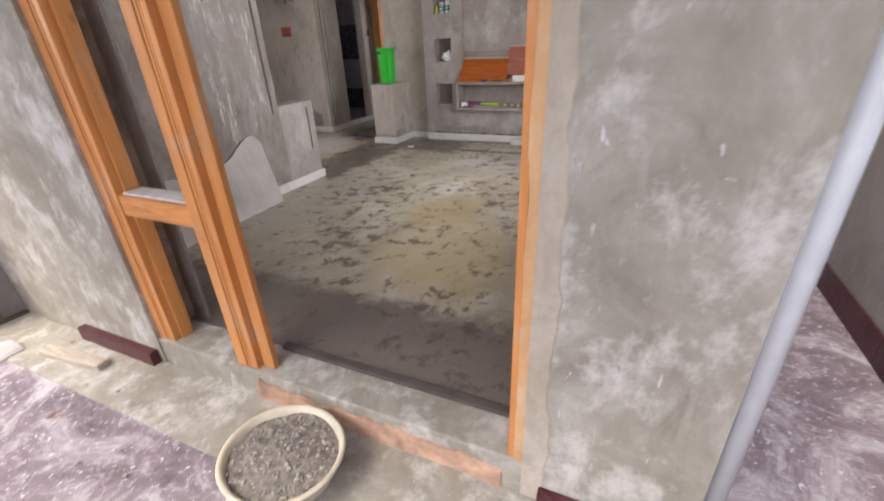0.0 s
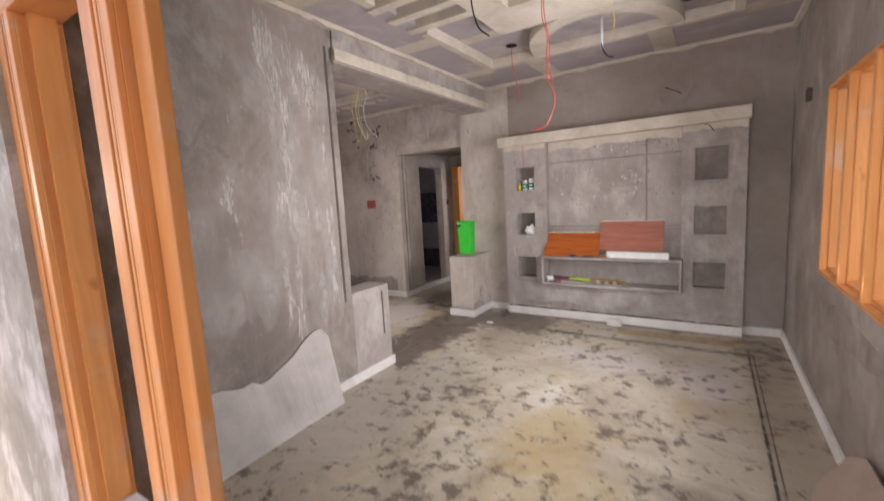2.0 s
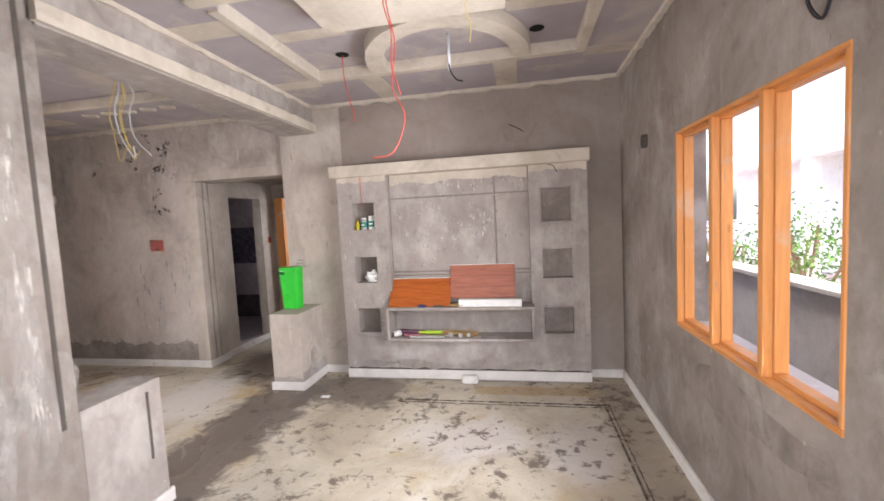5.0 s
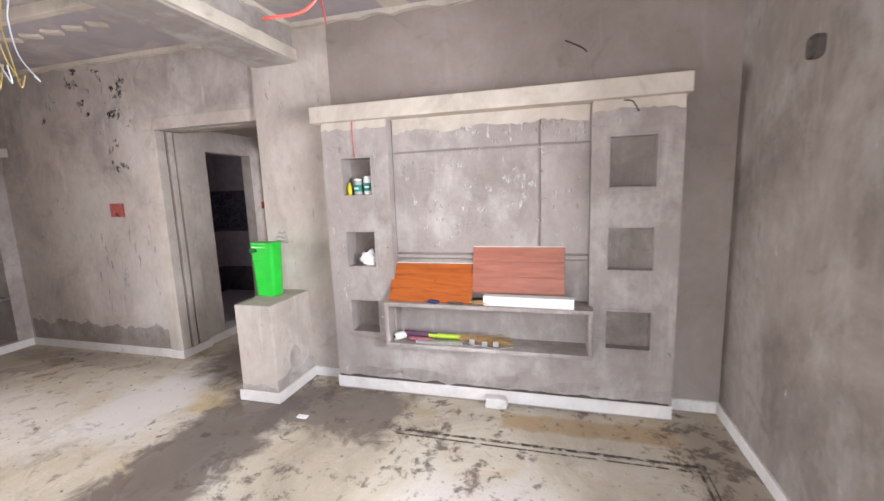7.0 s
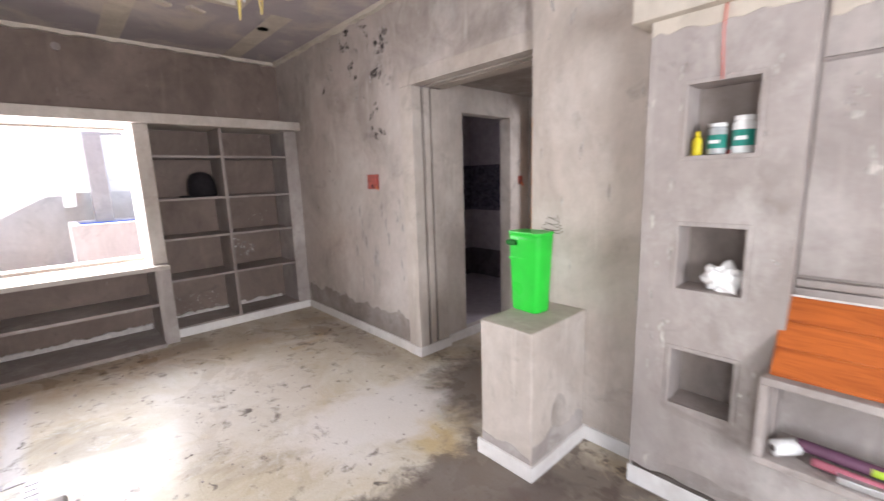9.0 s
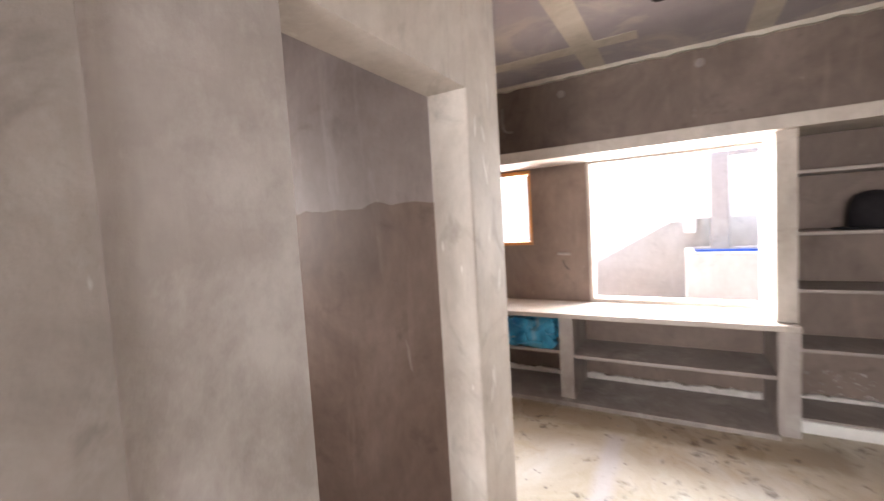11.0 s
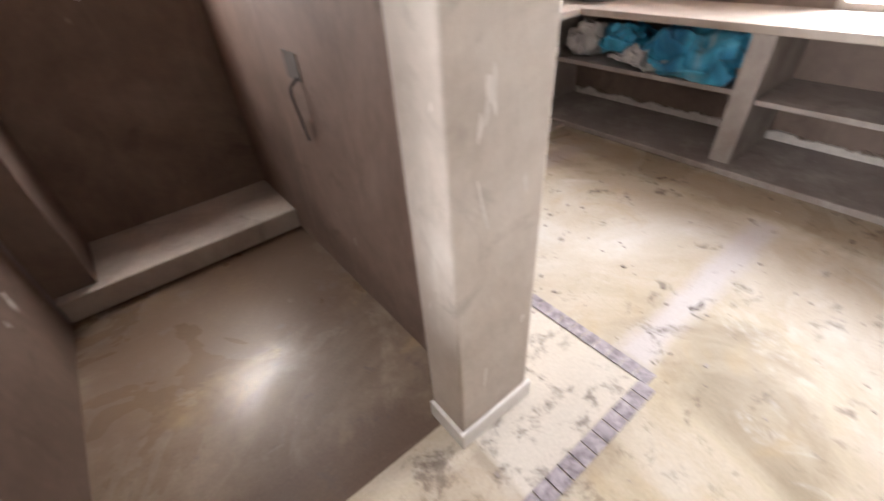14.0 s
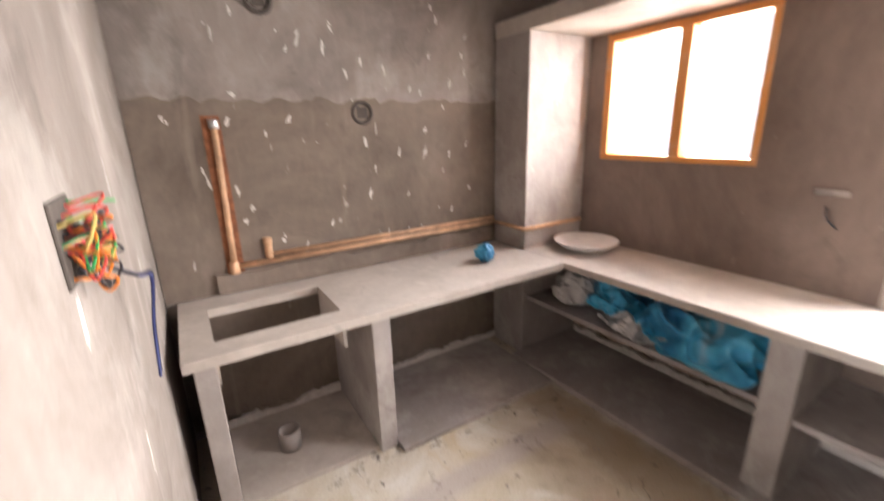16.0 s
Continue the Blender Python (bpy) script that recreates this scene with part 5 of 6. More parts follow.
def leaning_panel(name, x0, x1, y_foot, y_head, z0, z1, material, label, boards):
    t = thing(name, ((x0 + x1) / 2, y_foot, z0), label, "wood panel", "loose wood panels")
    ln = math.hypot(y_head - y_foot, z1 - z0)
    tilt = math.atan2(y_head - y_foot, z1 - z0)
    m = Matrix.Translation((0, y_foot, z0)) @ Matrix.Rotation(-tilt, 4, "X")
    for i in range(boards):
        bm = box(x0, x1, 0, 0.012, ln * i / boards + 0.003, ln * (i + 1) / boards - 0.003, bev=0.003)
        bx(bm, x0, x1, 0.004, 0.011, ln * i / boards - 0.003, ln * i / boards + 0.006)
        bmesh.ops.transform(bm, matrix=m, verts=bm.verts)
        part("board", bm, material, t)
    bm = box(x0, x1, -0.002, 0.014, ln - 0.004, ln + 0.004)
    bmesh.ops.transform(bm, matrix=m, verts=bm.verts)
    part("edge", bm, PUTTY, t, "pale cut edge")


leaning_panel("wall_panel", -1.495, -0.845, 5.53, 5.69, 0.806, 1.075, PANEL_A, "glossy orange-brown grooved panel leaning on the unit", 3)
leaning_panel("wall_panel", -0.85, -0.19, 5.60, 5.69, 0.876, 1.205, PANEL_B, "dull pink-brown grooved panel leaning on the unit", 3)
single("foam_block", box(-0.755, -0.13, 5.50, 5.58, 0.802, 0.872, bev=0.004, rot=Matrix.Rotation(-0.03, 4, "Z")), FOAM, "long white foam block under the pink panel", "block")
bm = blob(bmesh.new(), (-0.77, 5.53, 0.818), (0.075, 0.03, 0.016), 0.5, 2, 4)
single("torn_paper", bm, STRAW, "scrap of torn brown paper on the shelf", "paper", smooth=True)
bm = blob(bmesh.new(), (-1.13, 5.515, 0.814), (0.05, 0.018, 0.014), 0.4, 2, 6)
single("cloth_scrap", bm, WIRE_BLUE, "dark blue scrap of cloth on the shelf", "cloth", smooth=True)
bm = blob(bmesh.new(), (-0.96, 5.51, 0.812), (0.06, 0.016, 0.01), 0.4, 2, 9)
single("cloth_scrap", bm, GROOVE, "dirty grey scrap of cloth on the shelf", "cloth", smooth=True)


def jar(x, y, z, r, h, body, lid, label):
    t = thing("jar", (x, y, z), label, "jar", "jars in the niche")
    part("body", lathe(bmesh.new(), [(r * 0.96, z + 0.001), (r, z + 0.006), (r, z + h * 0.8), (r * 0.82, z + h * 0.86), (r * 0.8, z + h * 0.88)], (x, y, 0), 24), body, t, smooth=True)
    part("label_band", lathe(bmesh.new(), [(r * 1.01, z + h * 0.2), (r * 1.012, z + h * 0.21), (r * 1.012, z + h * 0.62), (r * 1.01, z + h * 0.63)], (x, y, 0), 24), LABEL_TEAL, t, "teal paper label", True)
    part("label_bar", box(x - r * 0.5, x + r * 0.5, y - r * 1.03, y - r * 0.98, z + h * 0.36, z + h * 0.46), FOAM, t)
    part("lid", lathe(bmesh.new(), [(r * 0.86, z + h * 0.88), (r * 0.88, z + h * 0.89), (r * 0.88, z + h * 0.99), (r * 0.8, z + h)], (x, y, 0), 24), lid, t, smooth=True)


jar(-1.765, 5.68, 1.617, 0.035, 0.125, simple("clear_grey_plastic", (0.4, 0.42, 0.42), 0.25), FOAM, "grey plastic jar with a teal label in the niche")
jar(-1.675, 5.68, 1.617, 0.038, 0.145, FOAM, FOAM, "white plastic jar with a teal label in the niche")
t = thing("bottle", (-1.83, 5.66, 1.617), "small yellow plastic bottle in the niche", "bottle")
part("body", lathe(bmesh.new(), [(0.016, 1.618), (0.018, 1.622), (0.018, 1.68), (0.008, 1.695)], (-1.83, 5.66, 0), 16), PLASTIC_Y, t, smooth=True)
part("cap", lathe(bmesh.new(), [(0.009, 1.695), (0.009, 1.715)], (-1.83, 5.66, 0), 12), PLASTIC_Y, t, smooth=True)
single("cap", lathe(bmesh.new(), [(0.02, 1.745), (0.02, 1.763)], (-1.715, 5.71, 0.0), 16), LID_RED, "red screw cap behind the jars", "cap", smooth=True).location.z = 1.617
bm = blob(bmesh.new(), (-1.70, 5.67, 1.11), (0.07, 0.05, 0.062), 0.55, 2.2, 11)
single("plastic_bag", bm, FOAM, "crumpled white plastic bag in the niche", "bag")
# Tools on the low shelf
br = thing("broom", (-1.0, 5.6, 0.482), "short straw broom with a purple and lime handle on the shelf", "broom")
part("grip", tube(bmesh.new(), [(-1.40, 5.60, 0.53), (-1.28, 5.60, 0.525), (-1.13, 5.60, 0.52)], 0.022, 10), PLASTIC_PURPLE, br, smooth=True)
part("collar", tube(bmesh.new(), [(-1.20, 5.595, 0.522), (-1.08, 5.595, 0.52), (-0.95, 5.597, 0.52)], 0.018, 10), PLASTIC_LIME, br, "lime plastic collar", True)
bm = bmesh.new()
rng = random.Random(8)
for i in range(70):
    y, z = 5.6 + rng.gauss(0, 0.012), 0.515 + rng.gauss(0, 0.007)
    e = (-0.6 + rng.uniform(-0.12, 0.06), 5.6 + rng.gauss(0, 0.045), max(0.486, 0.50 + rng.gauss(0, 0.02)))
    tube(bm, [(-0.96, y, z), (-0.8, (y + e[1]) / 2, z), e], 0.0025, 4)
part("bristles", bm, STRAW, br)
rl = thing("paint_roller", (-1.42, 5.55, 0.482), "dirty paint roller with a pink handle on the shelf", "roller")
part("sleeve", rod(bmesh.new(), (-1.46, 5.53, 0.515), (-1.40, 5.6, 0.515), 0.03), FOAM, rl, smooth=True)
part("core", rod(bmesh.new(), (-1.463, 5.527, 0.515), (-1.40, 5.602, 0.515), 0.012), GROOVE, rl)
part("handle", tube(bmesh.new(), [(-1.35, 5.56, 0.50), (-1.25, 5.55, 0.5), (-1.16, 5.55, 0.5)], 0.016, 8), PLASTIC_PINK, rl, smooth=True)
for a in ((-1.28, -0.92, 5.51, 5.545, 0.482, 0.506, 0.02), (-1.22, -0.86, 5.56, 5.58, 0.482, 0.495, 0.04)):
    single("metal_strip", box(*a[:6], bev=0.002, rot=Matrix.Rotation(a[6], 4, "Z")), METAL, "dull aluminium strip lying on the shelf", "metal strip", "metal strips on the shelf")
for x, y, r in ((-0.80, 5.56, 0.3), (-0.70, 5.53, -0.5), (-0.62, 5.54, 0.9)):
    bm = box(x - 0.07, x + 0.07, y - 0.025, y + 0.025, 0.483, 0.489, bev=0.001, rot=Matrix.Rotation(r * 0.4, 4, "Z"))
    bx(bm, x - 0.07, x - 0.03, y - 0.022, y - 0.016, 0.489, 0.53, 0.001, 0)
    single("bracket", bm, METAL, "small dull metal bracket on the shelf", "bracket", "brackets on the shelf")

# Green jerrycan on the plinth
def jerrycan():
    c = Vector((-2.615, 5.60, 0.796))
    t = thing("jerrycan", tuple(c), "bright green plastic jerrycan with its top cut off", "jerrycan")
    rot = Matrix.Rotation(radians(-6), 4, "Z")
    h, w0, d0, w1, d1 = 0.45, 0.096, 0.062, 0.116, 0.072

    def loop(w, d, z, k=0.03):
        pts = []
        for sx, sy in ((1, 1), (-1, 1), (-1, -1), (1, -1)):
            for j in range(4):
                a = math.atan2(sy, sx) - math.pi / 4 + math.pi / 2 * j / 3
                pts.append(Vector((sx * (w - k) + k * math.cos(a), sy * (d - k) + k * math.sin(a), z)))
        return [c + (rot @ p) for p in pts]

    bm = bmesh.new()
    prof = [(0.0, 0.0), (0.02, 0.0)] + [(i / 10, 0.0) for i in range(1, 10)] + [(1.0, 0.0)]
    loops = [loop((w0 + (w1 - w0) * f) * (0.97 if f == 0 else 1), d0 + (d1 - d0) * f, h * f) for f, _ in prof]
    loops += [loop(w1 - 0.006, d1 - 0.006, h), loop(w1 - 0.008, d1 - 0.008, h * 0.75), loop(w0 - 0.006, d0 - 0.006, 0.01)]
    rings(bm, loops)
    part("body", bm, GREEN, t, smooth=True)
    bm = bmesh.new()
    rings(bm, [loop(w1 + 0.001, d1 + 0.001, h - 0.012), loop(w1 + 0.002, d1 + 0.002, h - 0.006), loop(w1 + 0.001, d1 + 0.001, h + 0.002), loop(w1 - 0.006, d1 - 0.006, h + 0.002)])
    part("rim", bm, GREEN, t)
    # solid block coloured like the shaded inside of the grip slot
    bm = box(c.x - 0.115, c.x - 0.045, c.y - d1 - 0.004, c.y - d1 + 0.006, c.z + h - 0.075, c.z + h - 0.045, bev=0.01)
    part("grip_hole", bm, simple("dark_green_shadow", (0.01, 0.12, 0.015), 0.6), t, "grip slot with its shade put into the colour")
    bm = box(c.x - 0.10, c.x + 0.095, c.y - d1 + 0.001, c.y - d1 + 0.012, c.z + h * 0.66, c.z + h * 0.68, bev=0.002)
    part("rib", bm, GREEN, t)


jerrycan()

# Boards leaning in the living room
def torn_sheet():
    """Gypsum sheet with a torn upper edge leaning on the partition."""
    bm = bmesh.new()
    n = 22
    loops = []
    for i in range(n + 1):
        f = i / n
        y = 1.30 + 1.47 * f
        top = 0.42 + 0.14 * math.exp(-((f - 0.95) / 0.14) ** 2) + 0.06 * math.sin(f * 9) * (f > 0.3) + 0.03 * noise.noise(Vector((f * 11, 2, 0))) + 0.1 * (f < 0.55) * f
        if f > 0.97:
            top -= 0.04
        foot, head = XP + 0.16 + 0.08 * (1 - f), XP + 0.012
        k = 0.012
        loops.append([Vector((foot, y, 0.002)), Vector((foot + (head - foot) * 0.99, y + 0.02 * f, top)), Vector((foot + (head - foot) * 0.99 + k, y + 0.02 * f, top + 0.002)), Vector((foot + k, y, 0.002))])
    rings(bm, loops)
    single("gypsum_sheet", bm, BOARD, "torn grey gypsum sheet leaning on the partition", "board")


torn_sheet()
bm = bmesh.new()
outline = [(0.0, 0.0), (0.36, 0.0), (0.5, 0.12), (0.5, 0.30), (0.40, 0.36), (0.05, 0.36)]
loops = []
for k in (0.0, 0.012):
    loops.append([Vector((0.69 - 0.14 * u + (0.14 + 0.14 * u) * (v / 0.36) + k * 0.8, 2.59 + u, 0.004 + v * 0.92 - k * 0.5 + 0.006)) for u, v in outline])
rings(bm, loops)
single("tile_board", bm, simple("brown_card", (0.3, 0.225, 0.185), 0.85, 0, 0.15, 4), "brown-grey board with cut corners leaning on the wall", "board")

# Wires of the ceiling and walls
def wire(name, pts, r, material, label):
    return single(name, tube(bmesh.new(), pts, r, 6), material, label, "wire", "loose wires", True)


wire("ceiling_wire", [(-0.84, 2.69, 2.94), (-0.845, 2.70, 2.80), (-0.87, 2.72, 2.62), (-0.84, 2.73, 2.48), (-0.78, 2.74, 2.42)], 0.0045, WIRE_BLACK, "grey-black cable hanging from the ceiling frame")
wire("ceiling_wire", [(-0.72, 3.457, 3.03), (-0.72, 3.46, 2.75), (-0.69, 3.47, 2.55), (-0.72, 3.48, 2.35), (-0.66, 3.47, 2.2), (-0.72, 3.45, 2.03), (-0.82, 3.42, 2.0)], 0.003, WIRE_RED, "red wire hanging from the boarded recess")
wire("ceiling_wire", [(-0.715, 3.45, 3.03), (-0.73, 3.44, 2.75), (-0.70, 3.45, 2.6), (-0.71, 3.46, 2.45), (-0.67, 3.45, 2.3)], 0.003, WIRE_RED, "second red wire hanging from the boarded recess")
wire("ceiling_wire", [(-1.5, 4.755, 3.06), (-1.5, 4.76, 2.9), (-1.47, 4.77, 2.72), (-1.44, 4.76, 2.6), (-1.42, 4.74, 2.52)], 0.004, WIRE_RED, "dark red wire hanging from a down light hole")
wire("ceiling_wire", [(-0.60, 4.62, 3.05), (-0.60, 4.62, 2.92), (-0.595, 4.61, 2.80), (-0.55, 4.6, 2.72), (-0.5, 4.6, 2.70)], 0.006, WIRE_BLACK, "black cable with a white sleeve hanging from the ceiling")
single("cable_sleeve", rod(bmesh.new(), (-0.60, 4.62, 2.80), (-0.60, 4.62, 3.06), 0.011), PVC, "white plastic cable sleeve at the ceiling", "sleeve", smooth=True)
wire("ceiling_wire", [(-0.37, 3.66, 3.03), (-0.36, 3.7, 2.9), (-0.37, 3.78, 2.82), (-0.35, 3.82, 2.74), (-0.36, 3.84, 2.66)], 0.003, WIRE_YELLOW, "thin yellow wire hanging from the recess")
wire("wall_wire", [(XE - 0.004, 2.98, 2.62), (XE - 0.03, 3.0, 2.5), (XE - 0.03, 2.96, 2.36), (XE - 0.02, 3.02, 2.26), (XE - 0.03, 3.08, 2.36), (XE - 0.02, 3.02, 2.52)], 0.006, WIRE_BLACK, "black cable looped out of the wall above the window")
wire("wall_wire", [(XE - 0.01, 2.92, 2.99), (XE - 0.01, 2.95, 2.75), (XE - 0.005, 2.98, 2.55)], 0.008, GROOVE, "dark cable chased into the wall above the window")
wire("wall_wire", [(-2.345, 1.62, 0.86), (-2.28, 1.68, 0.87), (-2.26, 1.7, 0.81), (-2.345, 1.65, 0.76)], 0.006, WIRE_BLACK, "bent black cable end sticking out of the wall")
wire("wall_wire", [(-0.06, YT - 0.002, 2.53), (-0.1, YT - 0.05, 2.55), (-0.2, YT - 0.06, 2.6)], 0.005, WIRE_BLACK, "stiff cable end above the television unit")
wire("wall_wire", [(0.16, 5.61, 2.16), (0.2, 5.55, 2.14), (0.24, 5.56, 2.08)], 0.004, WIRE_BLACK, "short black cable end below the cornice")
wire("wall_wire", [(-1.75, 5.61, 2.17), (-1.75, 5.60, 2.05), (-1.745, 5.61, 1.9)], 0.003, WIRE_RED, "thin red wire over the niche")
for i, (dx, dy) in enumerate(((0, 0), (0.05, 0.03), (-0.04, 0.05), (0.02, -0.05), (-0.06, -0.02))):
    x, y = -3.3 + dx * 1.2, 4.4 + dy * 1.2
    wire("ceiling_wire", [(-3.24, 4.34, 3.0), (x + 0.03, y, 2.85), (x - 0.06, y + 0.03, 2.7), (x - 0.04, y + 0.04, 2.5), (x + 0.06 + dx, y + 0.03, 2.36 - 0.015 * i), (x + 0.12, y, 2.34 + 0.02 * i)], 0.004, (WIRE_YELLOW, PVC)[i % 2], "pale wire in a tangle hanging from the dining ceiling")
wire("ceiling_wire", [(-3.5, 1.75, 2.99), (-3.52, 1.76, 2.85), (-3.53, 1.77, 2.7), (-3.56, 1.79, 2.56), (-3.62, 1.8, 2.46)], 0.005, WIRE_BLACK, "black cable hanging from the alcove ceiling")

# Switch boxes
def switch_box(name, x0, x1, y0, y1, z0, z1, axis, label):
    t = thing(name, ((x0 + x1) / 2, (y0 + y1) / 2, z0), label, "switch box", "switch boxes")
    part("box", box(x0, x1, y0, y1, z0, z1, bev=0.004), SWITCH, t)
    rng = random.Random(z0)
    for m in (WIRE_RED, WIRE_ORANGE, WIRE_BLACK):
        if axis == "y":
            s = (rng.uniform(x0 + 0.02, x1 - 0.02), y0, rng.uniform(z0 + 0.02, z1 - 0.02))
            pts = [s, (s[0] + rng.uniform(-0.03, 0.03), y0 - 0.02, s[2] - 0.01), (s[0] + rng.uniform(-0.04, 0.04), y0 - 0.012, s[2] - 0.04)]
        else:
            s = (x1, rng.uniform(y0 + 0.02, y1 - 0.02), rng.uniform(z0 + 0.02, z1 - 0.02))
            pts = [s, (x1 + 0.02, s[1] + rng.uniform(-0.03, 0.03), s[2] - 0.01), (x1 + 0.012, s[1] + rng.uniform(-0.04, 0.04), s[2] - 0.04)]
        part("wire", tube(bmesh.new(), pts, 0.004, 5), m, t)


switch_box("switch_box", -4.665, -4.48, YN - 0.006, YN + 0.01, 1.47, 1.605, "y", "red-brown recessed switch box with loose wires in the dining wall")
switch_box("switch_box", -3.99, -3.98, 7.30, 7.38, 1.46, 1.55, "x", "small red switch box beside the bathroom door")


def wired_box():
    t = thing("wiring_box", (-3.958, 2.48, 1.38), "open wiring box stuffed with coloured wires beside the sink", "switch box")
    part("box", box(-3.964, -3.957, 2.43, 2.56, 1.375, 1.505, bev=0.003), GROOVE, t)
    rng = random.Random(12)
    for i in range(30):
        m = (WIRE_ORANGE, WIRE_RED, WIRE_BLACK, WIRE_GREEN, WIRE_BLACK, WIRE_ORANGE, WIRE_RED, WIRE_YELLOW)[i % 8]
        y, z = rng.uniform(2.44, 2.55), rng.uniform(1.385, 1.495)
        pts = [(-3.962, y, z), (-4.0 - rng.uniform(0, 0.02), y + rng.uniform(-0.06, 0.04), z + rng.uniform(-0.03, 0.02)), (-3.99, y + rng.uniform(-0.08, 0.03), z - rng.uniform(0, 0.06)), (-3.968, rng.uniform(2.42, 2.54), rng.uniform(1.37, 1.47))]
        part("wire", tube(bmesh.new(), pts, 0.0024, 5), m, t)
    for k in (0, 0.03):
        part("wire", tube(bmesh.new(), [(-3.965, 2.45, 1.4), (-4.02, 2.35, 1.33), (-4.03, 2.2 - k, 1.28), (-4.01, 2.17 - k, 1.15), (-4.0, 2.18 - k, 1.02)], 0.004, 6), (WIRE_BLUE, WIRE_BLACK)[k > 0], t)


wired_box()
t = thing("socket_box", (-3.857, 1.93, 0.86), "dark recessed socket box with a hanging cable in the alcove", "switch box")
part("box", box(-3.858, -3.852, 1.87, 2.0, 0.86, 0.965, bev=0.003), GROOVE, t)
part("wire", tube(bmesh.new(), [(-3.852, 1.97, 0.875), (-3.82, 1.95, 0.83), (-3.835, 1.93, 0.72), (-3.84, 1.95, 0.62)], 0.005, 6), WIRE_BLACK, t)
single("wall_plug", rod(bmesh.new(), (-3.34, 0.80, 1.145), (-3.34, 0.83, 1.145), 0.016), PVC, "pale pipe plug in the alcove wall", "plug")
single("wall_hole", bx(bmesh.new(), XE - 0.004, XE + 0.001, 4.92, 5.02, 2.16, 2.26, 0.03), GROOVE, "dark round patch on the wall", "hole")

# ---- dining shelf ----
def shelf_unit():
    t = thing("wall_shelf", (-6.35, 5.06, 0), "built-in cement shelf of ten compartments", "shelf")
    xf, xb, y0, y1 = -6.15, XW + 0.002, 4.40, 5.715
    part("column", box(xb, -6.09, 4.272, 4.398, 0.80, 2.14, bev=0.006), PLASTER_PALE, t)
    part("column", box(xb, xf + 0.0, y1, YN - 0.002, 0, 2.14, bev=0.006), PLASTER_TV, t)
    part("divider", box(xb, xf, 5.018, 5.048, 0.10, 2.14, bev=0.003), SHELFC, t)
    for z in (0.605, 1.03, 1.432, 1.858):
        for a, b in ((y0, 5.018), (5.048, y1)):
            part("shelf", box(xb, xf, a, b, z - 0.024, z, bev=0.004), SHELFC, t)
    part("base", box(xb, xf, y0, y1, 0, 0.10, bev=0.004), SHELFC, t)
    bm = ragged(bmesh.new(), "y", y0 + 0.05, y1 - 0.05, xb + 0.001, xb + 0.03, 0.10, 0.13, 0.03, 0.03, False, 3)
    part("chipped_edge", bm, PUTTY, t)


shelf_unit()
structure("lintel_slab", box(XW, -6.02, 1.0, YN - 0.002, 2.14, 2.235, bev=0.006), PLASTER_PALE, "projecting cement slab over window and shelf")
bmc = thing("cap_hat", (-6.33, 4.83, 1.434), "black cap resting on a shelf", "hat")
bm = lathe(bmesh.new(), [(0.125, 1.436), (0.13, 1.46), (0.135, 1.53), (0.128, 1.61), (0.1, 1.665), (0.05, 1.69), (0.006, 1.695)], (-6.33, 4.85, 0), 24, (1, 1.0))
for v in bm.verts:
    v.co.x += 0.018 * noise.noise(v.co * 9)
    v.co.y += 0.025 * noise.noise(v.co * 8 + Vector((3, 1, 2)))
part("crown", bm, BLACKP, bmc, smooth=True)
part("brim", lathe(bmesh.new(), [(0.12, 1.4345), (0.125, 1.442), (0.11, 1.45)], (-6.27, 4.74, 0), 18, (0.8, 1.1)), BLACKP, bmc, smooth=True)
for y, z in ((2.72, 2.815), (3.86, 2.84)):
    single("conduit_end", rod(bmesh.new(), (XW, y, z), (XW + 0.02, y, z), 0.035), SHELFC, "capped conduit end high on the wall", "conduit", "conduit ends")

